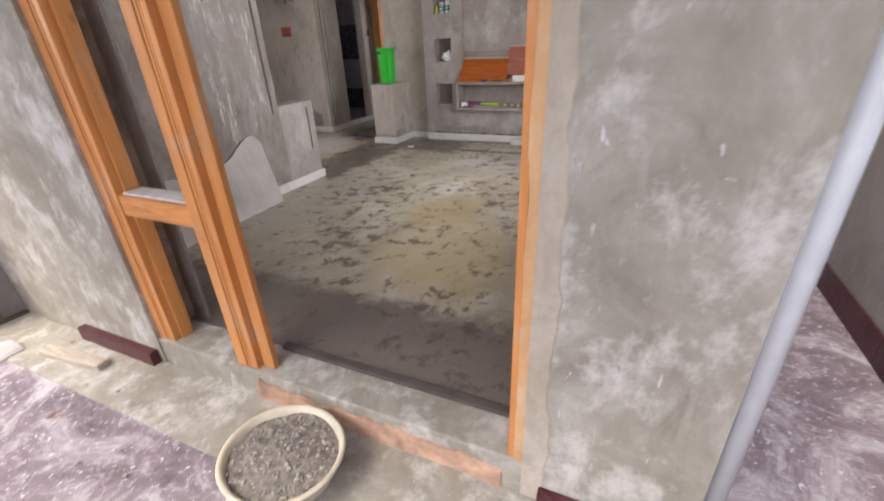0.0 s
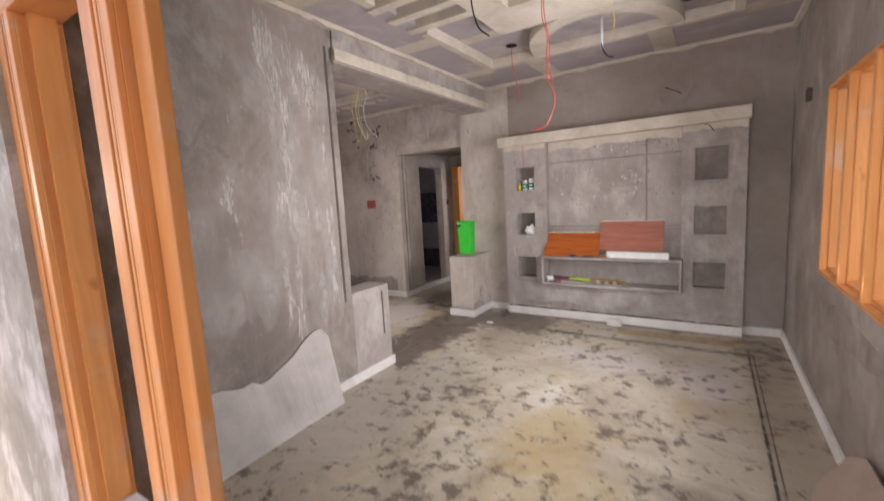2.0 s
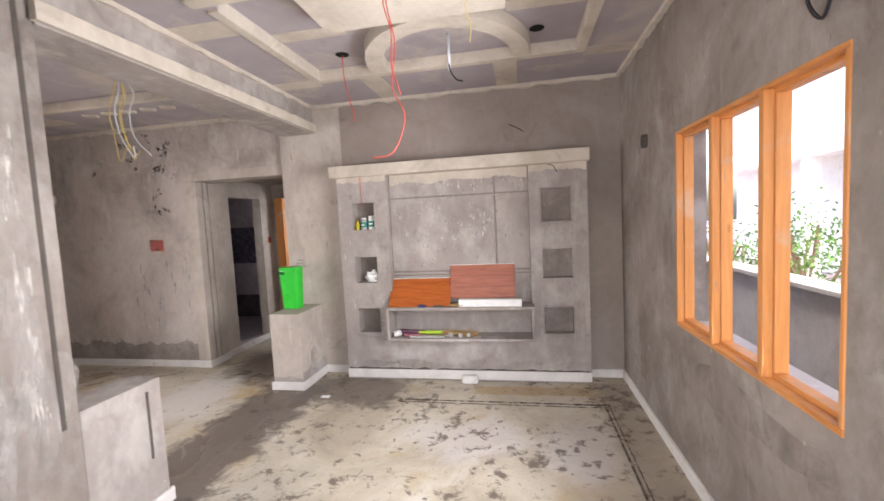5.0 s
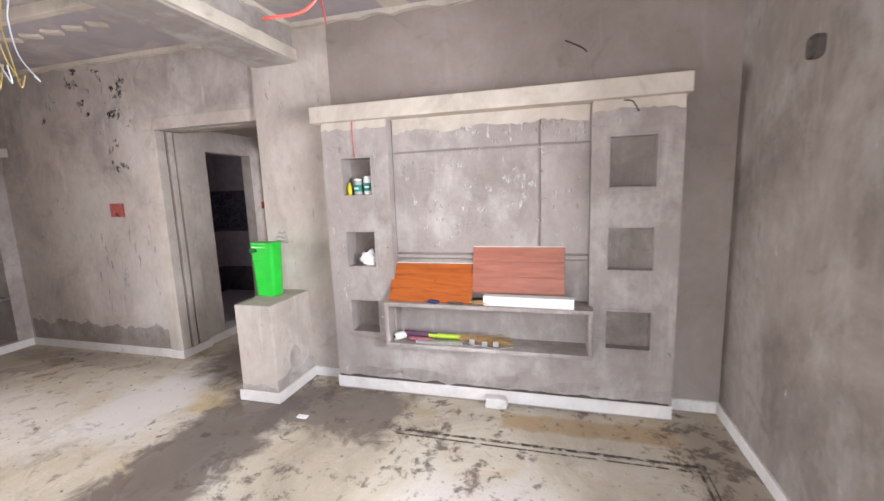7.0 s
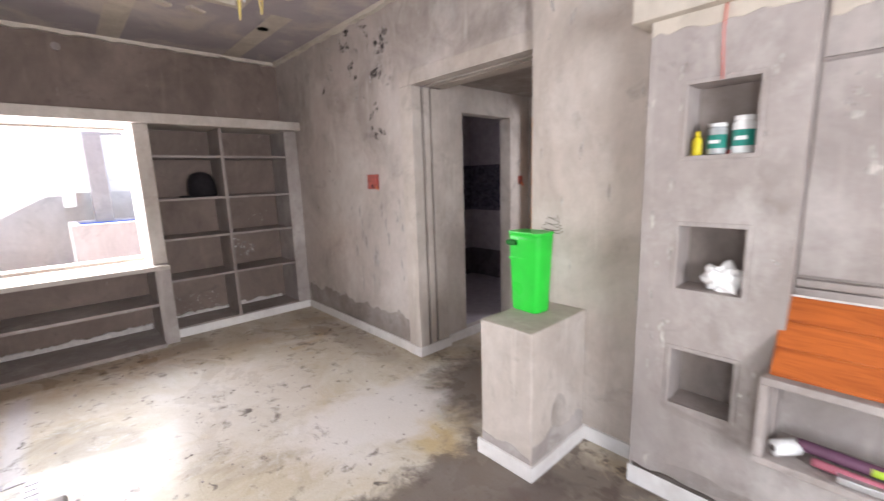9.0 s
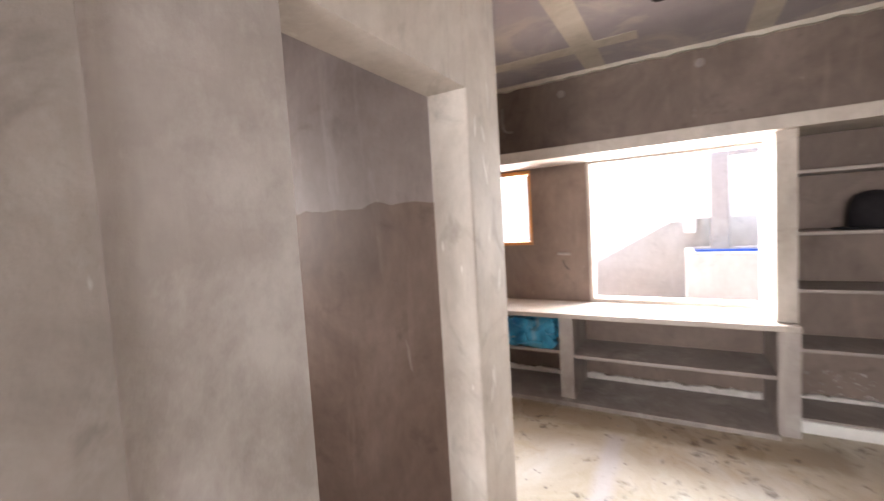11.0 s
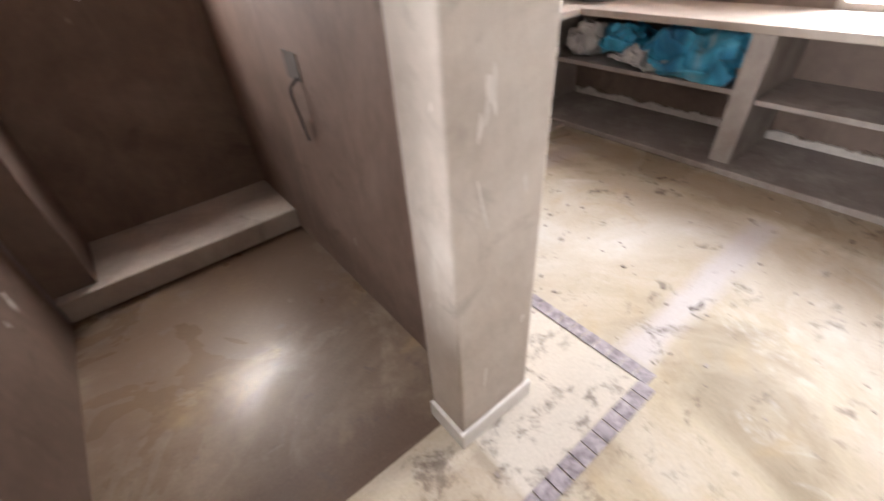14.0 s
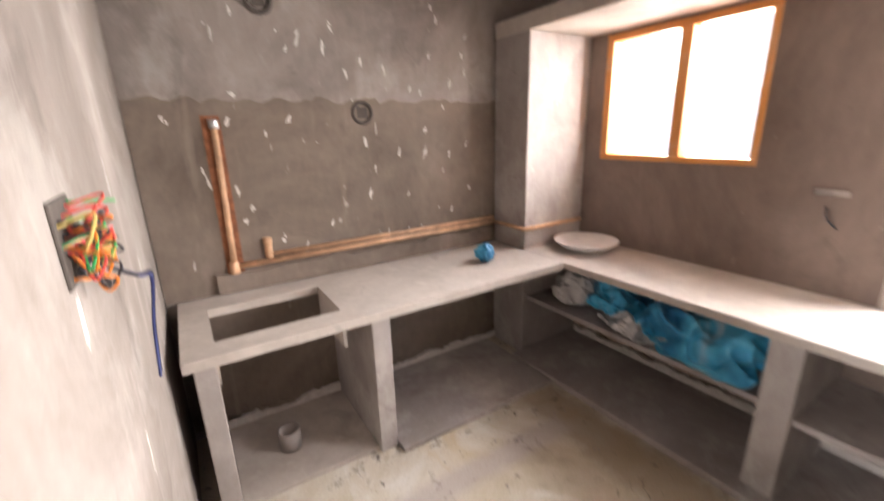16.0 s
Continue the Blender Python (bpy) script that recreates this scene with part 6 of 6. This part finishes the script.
# ---- kitchen ----
def counter():
    t = thing("kitchen_counter", (-5.8, 2.2, 0), "L-shaped cement kitchen counter on masonry legs, unfinished", "counter")
    z0, z1 = 0.752, 0.795
    sx0, sx1, sy0, sy1 = -4.655, -4.13, 1.18, 1.56
    bm = bmesh.new()
    bx(bm, XW, -6.0, 1.32, 4.40, z0, z1, 0.006)
    part("worktop_return", bm, SLAB, t)
    bm = wall_with_holes(bmesh.new(), "x", -6.0, -4.01, 1.0, 1.69, z0, z1, [(sx0, sx1, sy0, sy1)])
    for v in bm.verts:
        v.co = Vector((v.co.x, v.co.z, v.co.y))
    part("worktop", bm, SLAB, t)
    for a in ((sx0 - 0.015, sx0, sy0, sy1), (sx1, sx1 + 0.012, sy0, sy1)):
        part("sink_lip", box(*a, 0.60, z0), SLAB, t)
    for a in ((-4.12, -4.04, 1.0, 1.645), (-4.86, -4.765, 1.0, 1.65)):
        part("leg", box(*a, 0, z0, bev=0.006), PLASTER_TV, t)
    for a in ((2.75, 2.868), (4.268, 4.398)):
        part("leg", box(XW, -6.012, *a, 0, z0, bev=0.006), PLASTER_TV, t)
    for a, zz in (((1.32, 2.75), 0.45), ((2.868, 4.268), 0.42)):
        part("shelf", box(XW, -6.05, *a, zz - 0.03, zz, bev=0.004), PLASTER_TV, t)
    bm = ragged(bmesh.new(), "y", 1.35, 4.25, XW + 0.001, XW + 0.03, 0.04, 0.085, 0.035, 0.025, False, 6)
    ragged(bm, "x", -6.02, -4.1, 1.004, 1.03, 0.02, 0.06, 0.03, 0.025, False, 9)
    part("chipped_edge", bm, PUTTY, t)
    bm = ragged(bmesh.new(), "y", 1.36, 4.24, XW + 0.001, XW + 0.012, 0.045, 0.082, 0.05, 0.02, False, 16)
    ragged(bm, "x", -6.02, -4.1, 1.004, 1.014, 0.025, 0.07, 0.06, 0.02, False, 19)
    part("foot_gap", bm, COAT, t, "dark crumbled gap at the foot of the wall")
    bm = lathe(bmesh.new(), [(0.055, 0.02), (0.055, 0.125), (0.043, 0.125), (0.043, 0.03)], (-4.38, 1.36, 0), 22)
    part("drain_stub", bm, SHELFC, t, "grey plastic waste pipe stub", True)
    part("sink_ledge", box(-4.765, -4.12, 1.0, 1.62, 0.0, 0.022, bev=0.005), SLAB, t)


counter()


def plumbing():
    t = thing("water_pipes", (-5.0, 1.01, 0.9), "tan plastic water pipes along the kitchen wall", "pipes")
    y = 1.018
    part("groove", box(-4.335, -4.255, 1.005, 1.009, 0.9, 1.68), simple("rust_stain", (0.25, 0.1, 0.05), 0.9, 0, 0.4, 20), t, "rust-stained chase")
    part("pipe", rod(bmesh.new(), (-4.29, y, 0.92), (-4.305, y, 1.64), 0.015), CPVC, t, smooth=True)
    part("pipe", tube(bmesh.new(), [(-4.29, y, 0.935), (-6.0, y, 0.935)], 0.015, 12, False), CPVC, t, smooth=True)
    part("pipe", tube(bmesh.new(), [(-4.45, y + 0.002, 0.97), (-6.0, y + 0.002, 0.97)], 0.012, 12, False), CPVC, t, smooth=True)
    part("pipe", tube(bmesh.new(), [(-6.008, 1.0, 0.935), (-6.008, 1.338, 0.935), (XW + 0.03, 1.338, 0.935)], 0.015, 12, False), CPVC, t, smooth=True)
    part("elbow", lathe(bmesh.new(), [(0.02, 0.90), (0.024, 0.905), (0.024, 0.955), (0.02, 0.96)], (-4.29, y, 0), 16), CPVC, t, smooth=True)
    part("elbow", lathe(bmesh.new(), [(0.018, 1.62), (0.022, 1.625), (0.022, 1.66), (0.018, 1.665)], (-4.305, y, 0), 16), METAL, t, smooth=True)
    part("tap_stub", lathe(bmesh.new(), [(0.016, 0.95), (0.02, 0.955), (0.02, 1.03), (0.024, 1.035), (0.024, 1.06), (0.014, 1.065)], (-4.465, y, 0), 16), CPVC, t, smooth=True)
    part("bracket_mortar", ragged(bmesh.new(), "x", -5.99, -4.2, 1.005, 1.03, 0.80, 0.90, 0.03, 0.03, False, 14), COAT, t)


plumbing()
for x, z in ((-5.06, 1.69), (-4.58, 2.2)):
    bm = bmesh.new()
    loops = []
    for i in range(20):
        a = 2 * math.pi * i / 20
        loops.append([Vector((x + (0.055 + 0.012 * math.cos(b)) * math.cos(a), 1.008 + 0.01 * math.sin(b), z + (0.055 + 0.012 * math.cos(b)) * math.sin(a))) for b in (0, 1.57, 3.14, 4.71)])
    made = [[bm.verts.new(p) for p in l] for l in loops]
    for i in range(20):
        for k in range(4):
            bm.faces.new((made[i][k], made[(i + 1) % 20][k], made[(i + 1) % 20][(k + 1) % 4], made[i][(k + 1) % 4]))
    bx(bm, x - 0.03, x + 0.03, 1.006, 1.01, z - 0.03, z + 0.03)
    single("pipe_collar", bm, GROOVE, "dark chiselled ring round a pipe end in the wall", "pipe collar", "pipe ends")
bm = lathe(bmesh.new(), [(0.1, 0.797), (0.15, 0.815), (0.2, 0.85), (0.207, 0.86), (0.198, 0.86), (0.145, 0.823), (0.02, 0.806)], (-6.34, 1.57, 0), 32)
single("dish", bm, FOAM, "shallow white enamel dish on the counter", "dish", smooth=True)
bm = blob(bmesh.new(), (-5.64, 1.38, 0.852), (0.062, 0.062, 0.058), 0.25, 2.6, 5, 4)
for v in bm.verts:
    v.co += (v.co - Vector((-5.64, 1.38, 0.852))) * -0.35 * abs(noise.noise(v.co * 24))
single("plastic_bag", bm, BLUE_BAG, "blue and white plastic bag crumpled into a ball on the counter", "plastic bag", "", True)
for i, (m, name, label, at, size) in enumerate((
        (BLUE_BAG, "plastic_bag", "crumpled blue plastic sheet stuffed under the counter", (-6.15, 2.46, 0.59), (0.19, 0.29, 0.16)),
        (BLUE_BAG, "plastic_bag", "crumpled blue plastic sheet stuffed under the counter", (-6.25, 1.93, 0.58), (0.17, 0.2, 0.09)),
        (CLEAR_BAG, "plastic_bag", "milky plastic sheet bundled under the counter", (-6.17, 1.66, 0.585), (0.13, 0.14, 0.09)),
        (CLEAR_BAG, "plastic_bag", "milky plastic sheet bundled under the counter", (-6.09, 2.14, 0.52), (0.10, 0.2, 0.055)))):
    bm = blob(bmesh.new(), at, size, 0.35, 1.5, i + 20, 5)
    for v in bm.verts:
        q = Vector((v.co.x * 5, v.co.y * 6 + v.co.z * 3, v.co.z * 4 - v.co.y * 2 + i * 3))
        d = 0.05 - 0.15 * abs(noise.noise(q)) ** 0.8 - 0.05 * abs(noise.noise(q * 2.3 + Vector((i, 0, 0))))
        v.co += Vector((d * 1.3, d, d))
        v.co.z = min(max(v.co.z, 0.452 if v.co.x < -6.04 else 0.4), 0.73)
        v.co.x = max(v.co.x, XW + 0.01)
        v.co.y = min(v.co.y, 2.745)
    single(name, bm, m, label, "plastic bag", "plastic sheets under the counter", True)
t = thing("pipe_fitting", (XW + 0.02, 2.67, 1.26), "pale pipe fitting with a wire stub on the kitchen wall", "fitting")
part("body", rod(bmesh.new(), (XW + 0.012, 2.63, 1.27), (XW + 0.014, 2.75, 1.265), 0.014), SHELFC, t, smooth=True)
part("wire", tube(bmesh.new(), [(XW + 0.005, 2.68, 1.2), (XW + 0.03, 2.70, 1.15), (XW + 0.01, 2.73, 1.11)], 0.005, 5), WIRE_BLACK, t)
t = thing("ceiling_lamp", (-4.45, 2.84, 2.1), "round white bulb hanging on a short cable", "lamp")
part("bulb", blob(bmesh.new(), (-4.45, 2.84, 2.17), (0.037, 0.037, 0.037), 0.0, 1, 0, 3), lampm, t, smooth=True)
part("cable", tube(bmesh.new(), [(-4.45, 2.84, 2.21), (-4.45, 2.84, 2.98)], 0.005, 6, False), WIRE_BLACK, t)
t = thing("hook_pipe", (XW + 0.02, 2.15, 2.5), "bent conduit end on the upper kitchen wall", "conduit")
part("bend", tube(bmesh.new(), [(XW + 0.015, 2.12, 2.78), (XW + 0.03, 2.12, 2.65), (XW + 0.03, 2.14, 2.55), (XW + 0.02, 2.22, 2.53)], 0.012, 8), SHELFC, t, smooth=True)

bm = bmesh.new()
for k in range(6):
    z = 1.225 + 0.018 * k
    tube(bm, [(-2.69 + 0.012 * k, YT - 0.001, z), (-2.69 + 0.07, YT - 0.001, z + 0.008 * (-1) ** k), (-2.69 + 0.12, YT - 0.001, z - 0.01), (-2.69 + 0.16 - 0.008 * k, YT - 0.001, z + 0.006)], 0.002, 4)
structure("wall_scuffs", bm, GROOVE, "dark scribbled scuffs above the plinth", kind="stuff")
bm = bmesh.new()
rng = random.Random(77)
smears(bm, "y", XW, 0.003, scatter(rng, 40, 4.5, 4.95, 0.13, 0.33, (0.01, 0.03), (0.012, 0.03), 60) + scatter(rng, 26, 5.1, 5.4, 0.7, 0.92, (0.01, 0.04), (0.012, 0.04), 60) + scatter(rng, 10, 5.2, 5.6, 1.1, 1.25, (0.01, 0.025), (0.012, 0.02), 60), 15)
structure("shelf_flakes", bm, PUTTY_BRUSH, "white flakes on the back of the shelf", kind="stuff")

# Border strip of small tiles in the kitchen floor
def tile_border():
    t = thing("border_tiles", (-4.31, 3.0, 0), "grey patterned border tiles laid in the kitchen floor", "tiles")
    me = finish("tile", box(-0.03, 0.03, -0.026, 0.026, 0, 0.004, bev=0.001), STRIP)
    me.parent = t
    me.location = (-4.31 + 4.31, 2.38 - 3.0, 0.0)
    for i in range(1, 18):
        ob = new("tile", me.data)
        ob.parent = t
        ob.location = (0, 2.38 + i * 0.056 - 3.0, 0)
    for i in range(1, 12):
        ob = new("tile", me.data)
        ob.parent = t
        ob.rotation_euler = (0, 0, math.pi / 2)
        ob.location = (i * 0.056, 3.36 - 3.0, 0)



tile_border()

# Chalk sign in the alcove
bm = bmesh.new()
for pts in (((2.38, 1.235), (2.52, 1.14), (2.5, 1.06), (2.36, 1.15), (2.38, 1.235)), ((2.42, 1.15), (2.40, 1.12), (2.44, 1.11), (2.42, 1.08)), ((2.34, 1.16), (2.31, 1.13), (2.36, 1.1)), ((2.47, 0.89), (2.47, 0.8)), ((2.43, 0.9), (2.40, 0.8))):
    tube(bm, [(-2.6445, y, z) for y, z in pts], 0.006, 5, False)
structure("chalk_sign", bm, CHALK, "white chalk diamond drawn on the alcove wall", kind="stuff")

# Scratched scribble on the partition
bm = tube(bmesh.new(), [(XP + 0.001, 1.735 + 0.02 * k * math.cos(k * 0.8) * 0.35, 1.345 + 0.02 * k * math.sin(k * 0.8) * 0.5) for k in range(2, 22)], 0.0022, 4)
tube(bm, [(XP + 0.001, 1.86, 1.16), (XP + 0.001, 1.96, 1.35), (XP + 0.001, 1.99, 1.48), (XP + 0.001, 1.944, 1.52), (XP + 0.001, 1.91, 1.44), (XP + 0.001, 1.935, 1.33), (XP + 0.001, 2.04, 1.34), (XP + 0.001, 2.15, 1.28)], 0.0022, 4)
structure("wall_scribble", bm, PUTTY_HAZE, "loops scratched into the render", kind="stuff")

# ---- small marks and debris ----
rng = random.Random(21)
bm = bmesh.new()
marks = []
for i in range(34):
    f = rng.random()
    y = 2.42 + 0.5 * f
    top = 2.84 - 0.14 * f - rng.random() * 0.3
    marks.append((y + 0.16 * (2.84 - top) * (1 - 1.6 * f), top - 0.1, rng.uniform(0.1, 0.3), rng.uniform(0.012, 0.035), 14 - 22 * f + rng.gauss(0, 3)))
marks += [(2.44 + 0.17 * k / 8, 2.82 - 0.55 * k / 8, 0.2, 0.035, 16) for k in range(9)]
marks += [(y + rng.uniform(-0.012, 0.012), z, rng.uniform(0.16, 0.34), rng.uniform(0.014, 0.028), rng.gauss(0, 2)) for y, zs in ((2.59, (2.1, 1.95, 1.82, 1.7, 1.2, 1.1, 0.98, 0.85, 0.72)), (2.48, (2.15, 1.62, 1.2, 1.1, 0.9, 0.8)), (2.55, (1.62, 1.55, 0.72, 0.62))) for z in zs]
marks += [(2.46 + 0.016 * k, 1.08 - 0.055 * k, 0.11, 0.014, 17) for k in range(8)]
marks += [(2.53, 1.66, 0.1, 0.1, 0), (2.5, 1.6, 0.14, 0.05, 5), (2.58, 1.72, 0.12, 0.05, 0), (2.72, 1.62, 0.12, 0.03, 0), (2.74, 1.5, 0.1, 0.02, 10)]
marks += [(2.93 + rng.uniform(-0.03, 0.03), rng.uniform(0.9, 2.6), rng.uniform(0.1, 0.3), rng.uniform(0.008, 0.02), rng.gauss(0, 3)) for _ in range(18)]
marks += [(2.1 + rng.gauss(0, 0.025), 1.68 + rng.gauss(0, 0.05), rng.uniform(0.07, 0.15), rng.uniform(0.02, 0.05), rng.gauss(-20, 15)) for _ in range(7)] + [(2.15, 1.52, 0.12, 0.018, 22)]
marks += scatter(rng, 40, 1.3, 3.05, 0.3, 2.8, (0.008, 0.028), (0.006, 0.014), 40)
smears(bm, "y", XP, 0.003, marks, 2)
hz = bmesh.new()
smears(hz, "y", XP, 0.0003, [(2.52, 1.55, 2.3, 0.3, 0), (2.75, 1.2, 1.6, 0.4, 0), (2.2, 0.9, 0.9, 0.7, 0), (2.68, 2.5, 0.6, 0.45, 0)], 14)
structure("putty_haze", hz, PUTTY_HAZE, "thin veil of putty rubbed over the render", kind="stuff")
structure("putty_marks_partition", bm, PUTTY_BRUSH, "white putty strokes dragged over the render", kind="stuff")
bm = bmesh.new()
smears(bm, "x", 5.703, -0.003, scatter(rng, 95, -1.44, -0.06, 1.17, 2.1, (0.012, 0.06), (0.01, 0.034), 50) + scatter(rng, 26, -1.44, -0.06, 2.0, 2.14, (0.02, 0.06), (0.015, 0.05), 60) + [(-0.55 + rng.uniform(-0.15, 0.12), 1.6 + rng.uniform(-0.12, 0.14), rng.uniform(0.03, 0.08), rng.uniform(0.012, 0.022), rng.gauss(-35, 35)) for _ in range(12)], 3)
smears(bm, "x", 5.617, -0.003, scatter(rng, 16, -2.0, -1.88, 0.6, 2.1, (0.02, 0.1), (0.006, 0.014), 10) + scatter(rng, 8, -1.6, -1.5, 0.6, 2.1, (0.02, 0.07), (0.006, 0.012), 20) + scatter(rng, 8, -0.02, 0.5, 0.3, 2.1, (0.015, 0.04), (0.006, 0.012), 25), 4)
structure("putty_marks_unit", bm, PUTTY_BRUSH, "white putty dabs on the television unit", kind="stuff")
bm = bmesh.new()
smears(bm, "x", YT, -0.003, scatter(rng, 14, -2.7, -2.05, 0.9, 2.6, (0.02, 0.12), (0.006, 0.014), 10), 4)
smears(bm, "x", YN, -0.003, scatter(rng, 40, -5.4, -4.2, 2.3, 2.9, (0.02, 0.1), (0.01, 0.03), 30) + scatter(rng, 20, -5.0, -4.15, 0.5, 1.4, (0.05, 0.22), (0.01, 0.03), 6) + scatter(rng, 8, -6.1, -4.2, 0.3, 2.2, (0.02, 0.08), (0.01, 0.02), 60), 5)
smears(bm, "y", XE, -0.003, scatter(rng, 45, 1.3, 5.6, 0.3, 2.8, (0.015, 0.08), (0.006, 0.016), 14), 6)
bd = bmesh.new()
for x, z, n in ((-4.59, 2.92, 3), (-4.31, 2.71, 6), (-4.43, 2.48, 5), (-4.45, 2.18, 3), (-4.5, 1.93, 3), (-4.8, 2.58, 3), (-4.9, 2.8, 3), (-5.3, 2.4, 1)):
    smears(bd, "x", YN, -0.002, [(x + rng.gauss(0, 0.05), z + rng.gauss(0, 0.05), rng.uniform(0.04, 0.12), rng.uniform(0.03, 0.06), rng.gauss(0, 30)) for _ in range(n)], int(x * -100))
structure("damp_spots", bd, MOULD, "dark mould spots high on the dining wall", kind="stuff")
structure("putty_marks_walls", bm, PUTTY_BRUSH, "white putty dabs on the walls", kind="stuff")
bm = bmesh.new()
smears(bm, "x", 3.097, 0.003, scatter(rng, 15, -3.92, -3.69, 0.25, 2.3, (0.05, 0.14), (0.012, 0.028), 6), 7, 1)
smears(bm, "y", -3.667, 0.003, scatter(rng, 4, 2.97, 3.07, 0.4, 2.0, (0.03, 0.06), (0.005, 0.01), 8), 8, 1)
smears(bm, "x", 1.006, 0.003, scatter(rng, 60, -5.9, -4.1, 0.95, 2.3, (0.015, 0.075), (0.006, 0.018), 14), 9)
smears(bm, "y", -3.959, -0.003, scatter(rng, 14, 1.2, 2.8, 0.4, 2.0, (0.05, 0.16), (0.008, 0.02), 6), 10)
smears(bm, "y", -2.644, -0.003, scatter(rng, 14, 1.5, 2.8, 0.2, 1.6, (0.04, 0.14), (0.01, 0.03), 20), 11)
smears(bm, "y", -3.856, 0.003, scatter(rng, 24, 1.1, 1.7, 1.35, 1.72, (0.04, 0.2), (0.006, 0.016), 5), 12)
structure("putty_marks_kitchen", bm, PUTTY, "pale dabs and drips on pillar and kitchen walls", kind="stuff")
bm = bmesh.new()
smears(bm, "x", 0.92, -0.003, [(0.66, 1.07, 0.05, 0.012, 25), (0.62, 1.0, 0.05, 0.01, 30), (0.9, 1.0, 0.012, 0.05, 8), (0.87, 0.95, 0.012, 0.06, -8), (0.75, 0.93, 0.015, 0.02, 0), (0.65, 0.42, 0.05, 0.008, -12)] + scatter(rng, 14, 0.65, 1.0, 0.3, 1.8, (0.01, 0.05), (0.004, 0.012), 40) + scatter(rng, 10, -2.4, -1.4, 0.0, 1.5, (0.01, 0.03), (0.004, 0.008), 40), 13)
structure("putty_marks_front", bm, PUTTY_BRUSH, "white dabs on the front wall", kind="stuff")
bm = bmesh.new()
for x0, x1, y0, y1, n in ((-2.2, 0.7, 1.3, 5.4, 90), (-6.0, -2.8, 3.2, 5.7, 90), (-5.8, -4.1, 1.8, 3.1, 50), (-2.5, 1.0, 0.2, 0.9, 50)):
    z = GZ + 0.012 if y1 < 1 else 0.0
    for _ in range(n):
        s = rng.uniform(0.002, 0.007)
        bx(bm, *(lambda x, y: (x - s, x + s * rng.uniform(0.6, 2.2), y - s, y + s))(rng.uniform(x0, x1), rng.uniform(y0, y1)), z, z + s * 0.7, 0, 0, Matrix.Rotation(rng.uniform(0, 3), 4, "Z"))
dm = bmesh.new()
smears(dm, "y", -2.37, 0.001, [(5.55, 0.26, 0.3, 0.3, 0)], 61, 1)
smears(dm, "x", 5.617, -0.001, [(-1.7 + 0.5 * i, 0.17, 0.14, 0.7, 0) for i in range(5)], 63, 1)
smears(dm, "y", XE, -0.001, [(5.45, 1.75, 0.5, 0.16, 6), (3.6, 0.72, 0.3, 1.1, 0), (1.9, 1.2, 0.9, 0.35, 0)], 65, 1)
smears(dm, "y", XP, 0.001, [(1.6, 1.9, 0.6, 0.9, 0), (1.5, 1.2, 0.6, 0.5, 0)], 66, 1)
structure("damp_smudges", dm, DAMP_BRUSH, "brownish damp smudges on the render", kind="stuff")
structure("grit", bm, SHELFC, "crumbs of mortar scattered on the floor", kind="stuff")
bm = box(-0.76, -0.60, 5.52, 5.59, 0.001, 0.085, bev=0.012, rot=Matrix.Rotation(0.06, 4, "Z"))
bmesh.ops.subdivide_edges(bm, edges=bm.edges[:], cuts=2, use_grid_fill=True)
for v in bm.verts:
    v.co += Vector((1, 1, 0.4)) * 0.012 * noise.noise(v.co * 21)
single("mortar_lump", bm, WHITE_TILE, "chipped white lump of mortar against the skirting", "mortar")
single("paper_scrap", ragged(bmesh.new(), "x", -2.1, -2.02, 5.1, 5.14, 0.002, 0.012, 0.006, 0.02, False, 2), FOAM, "white paper scrap on the floor", "paper")
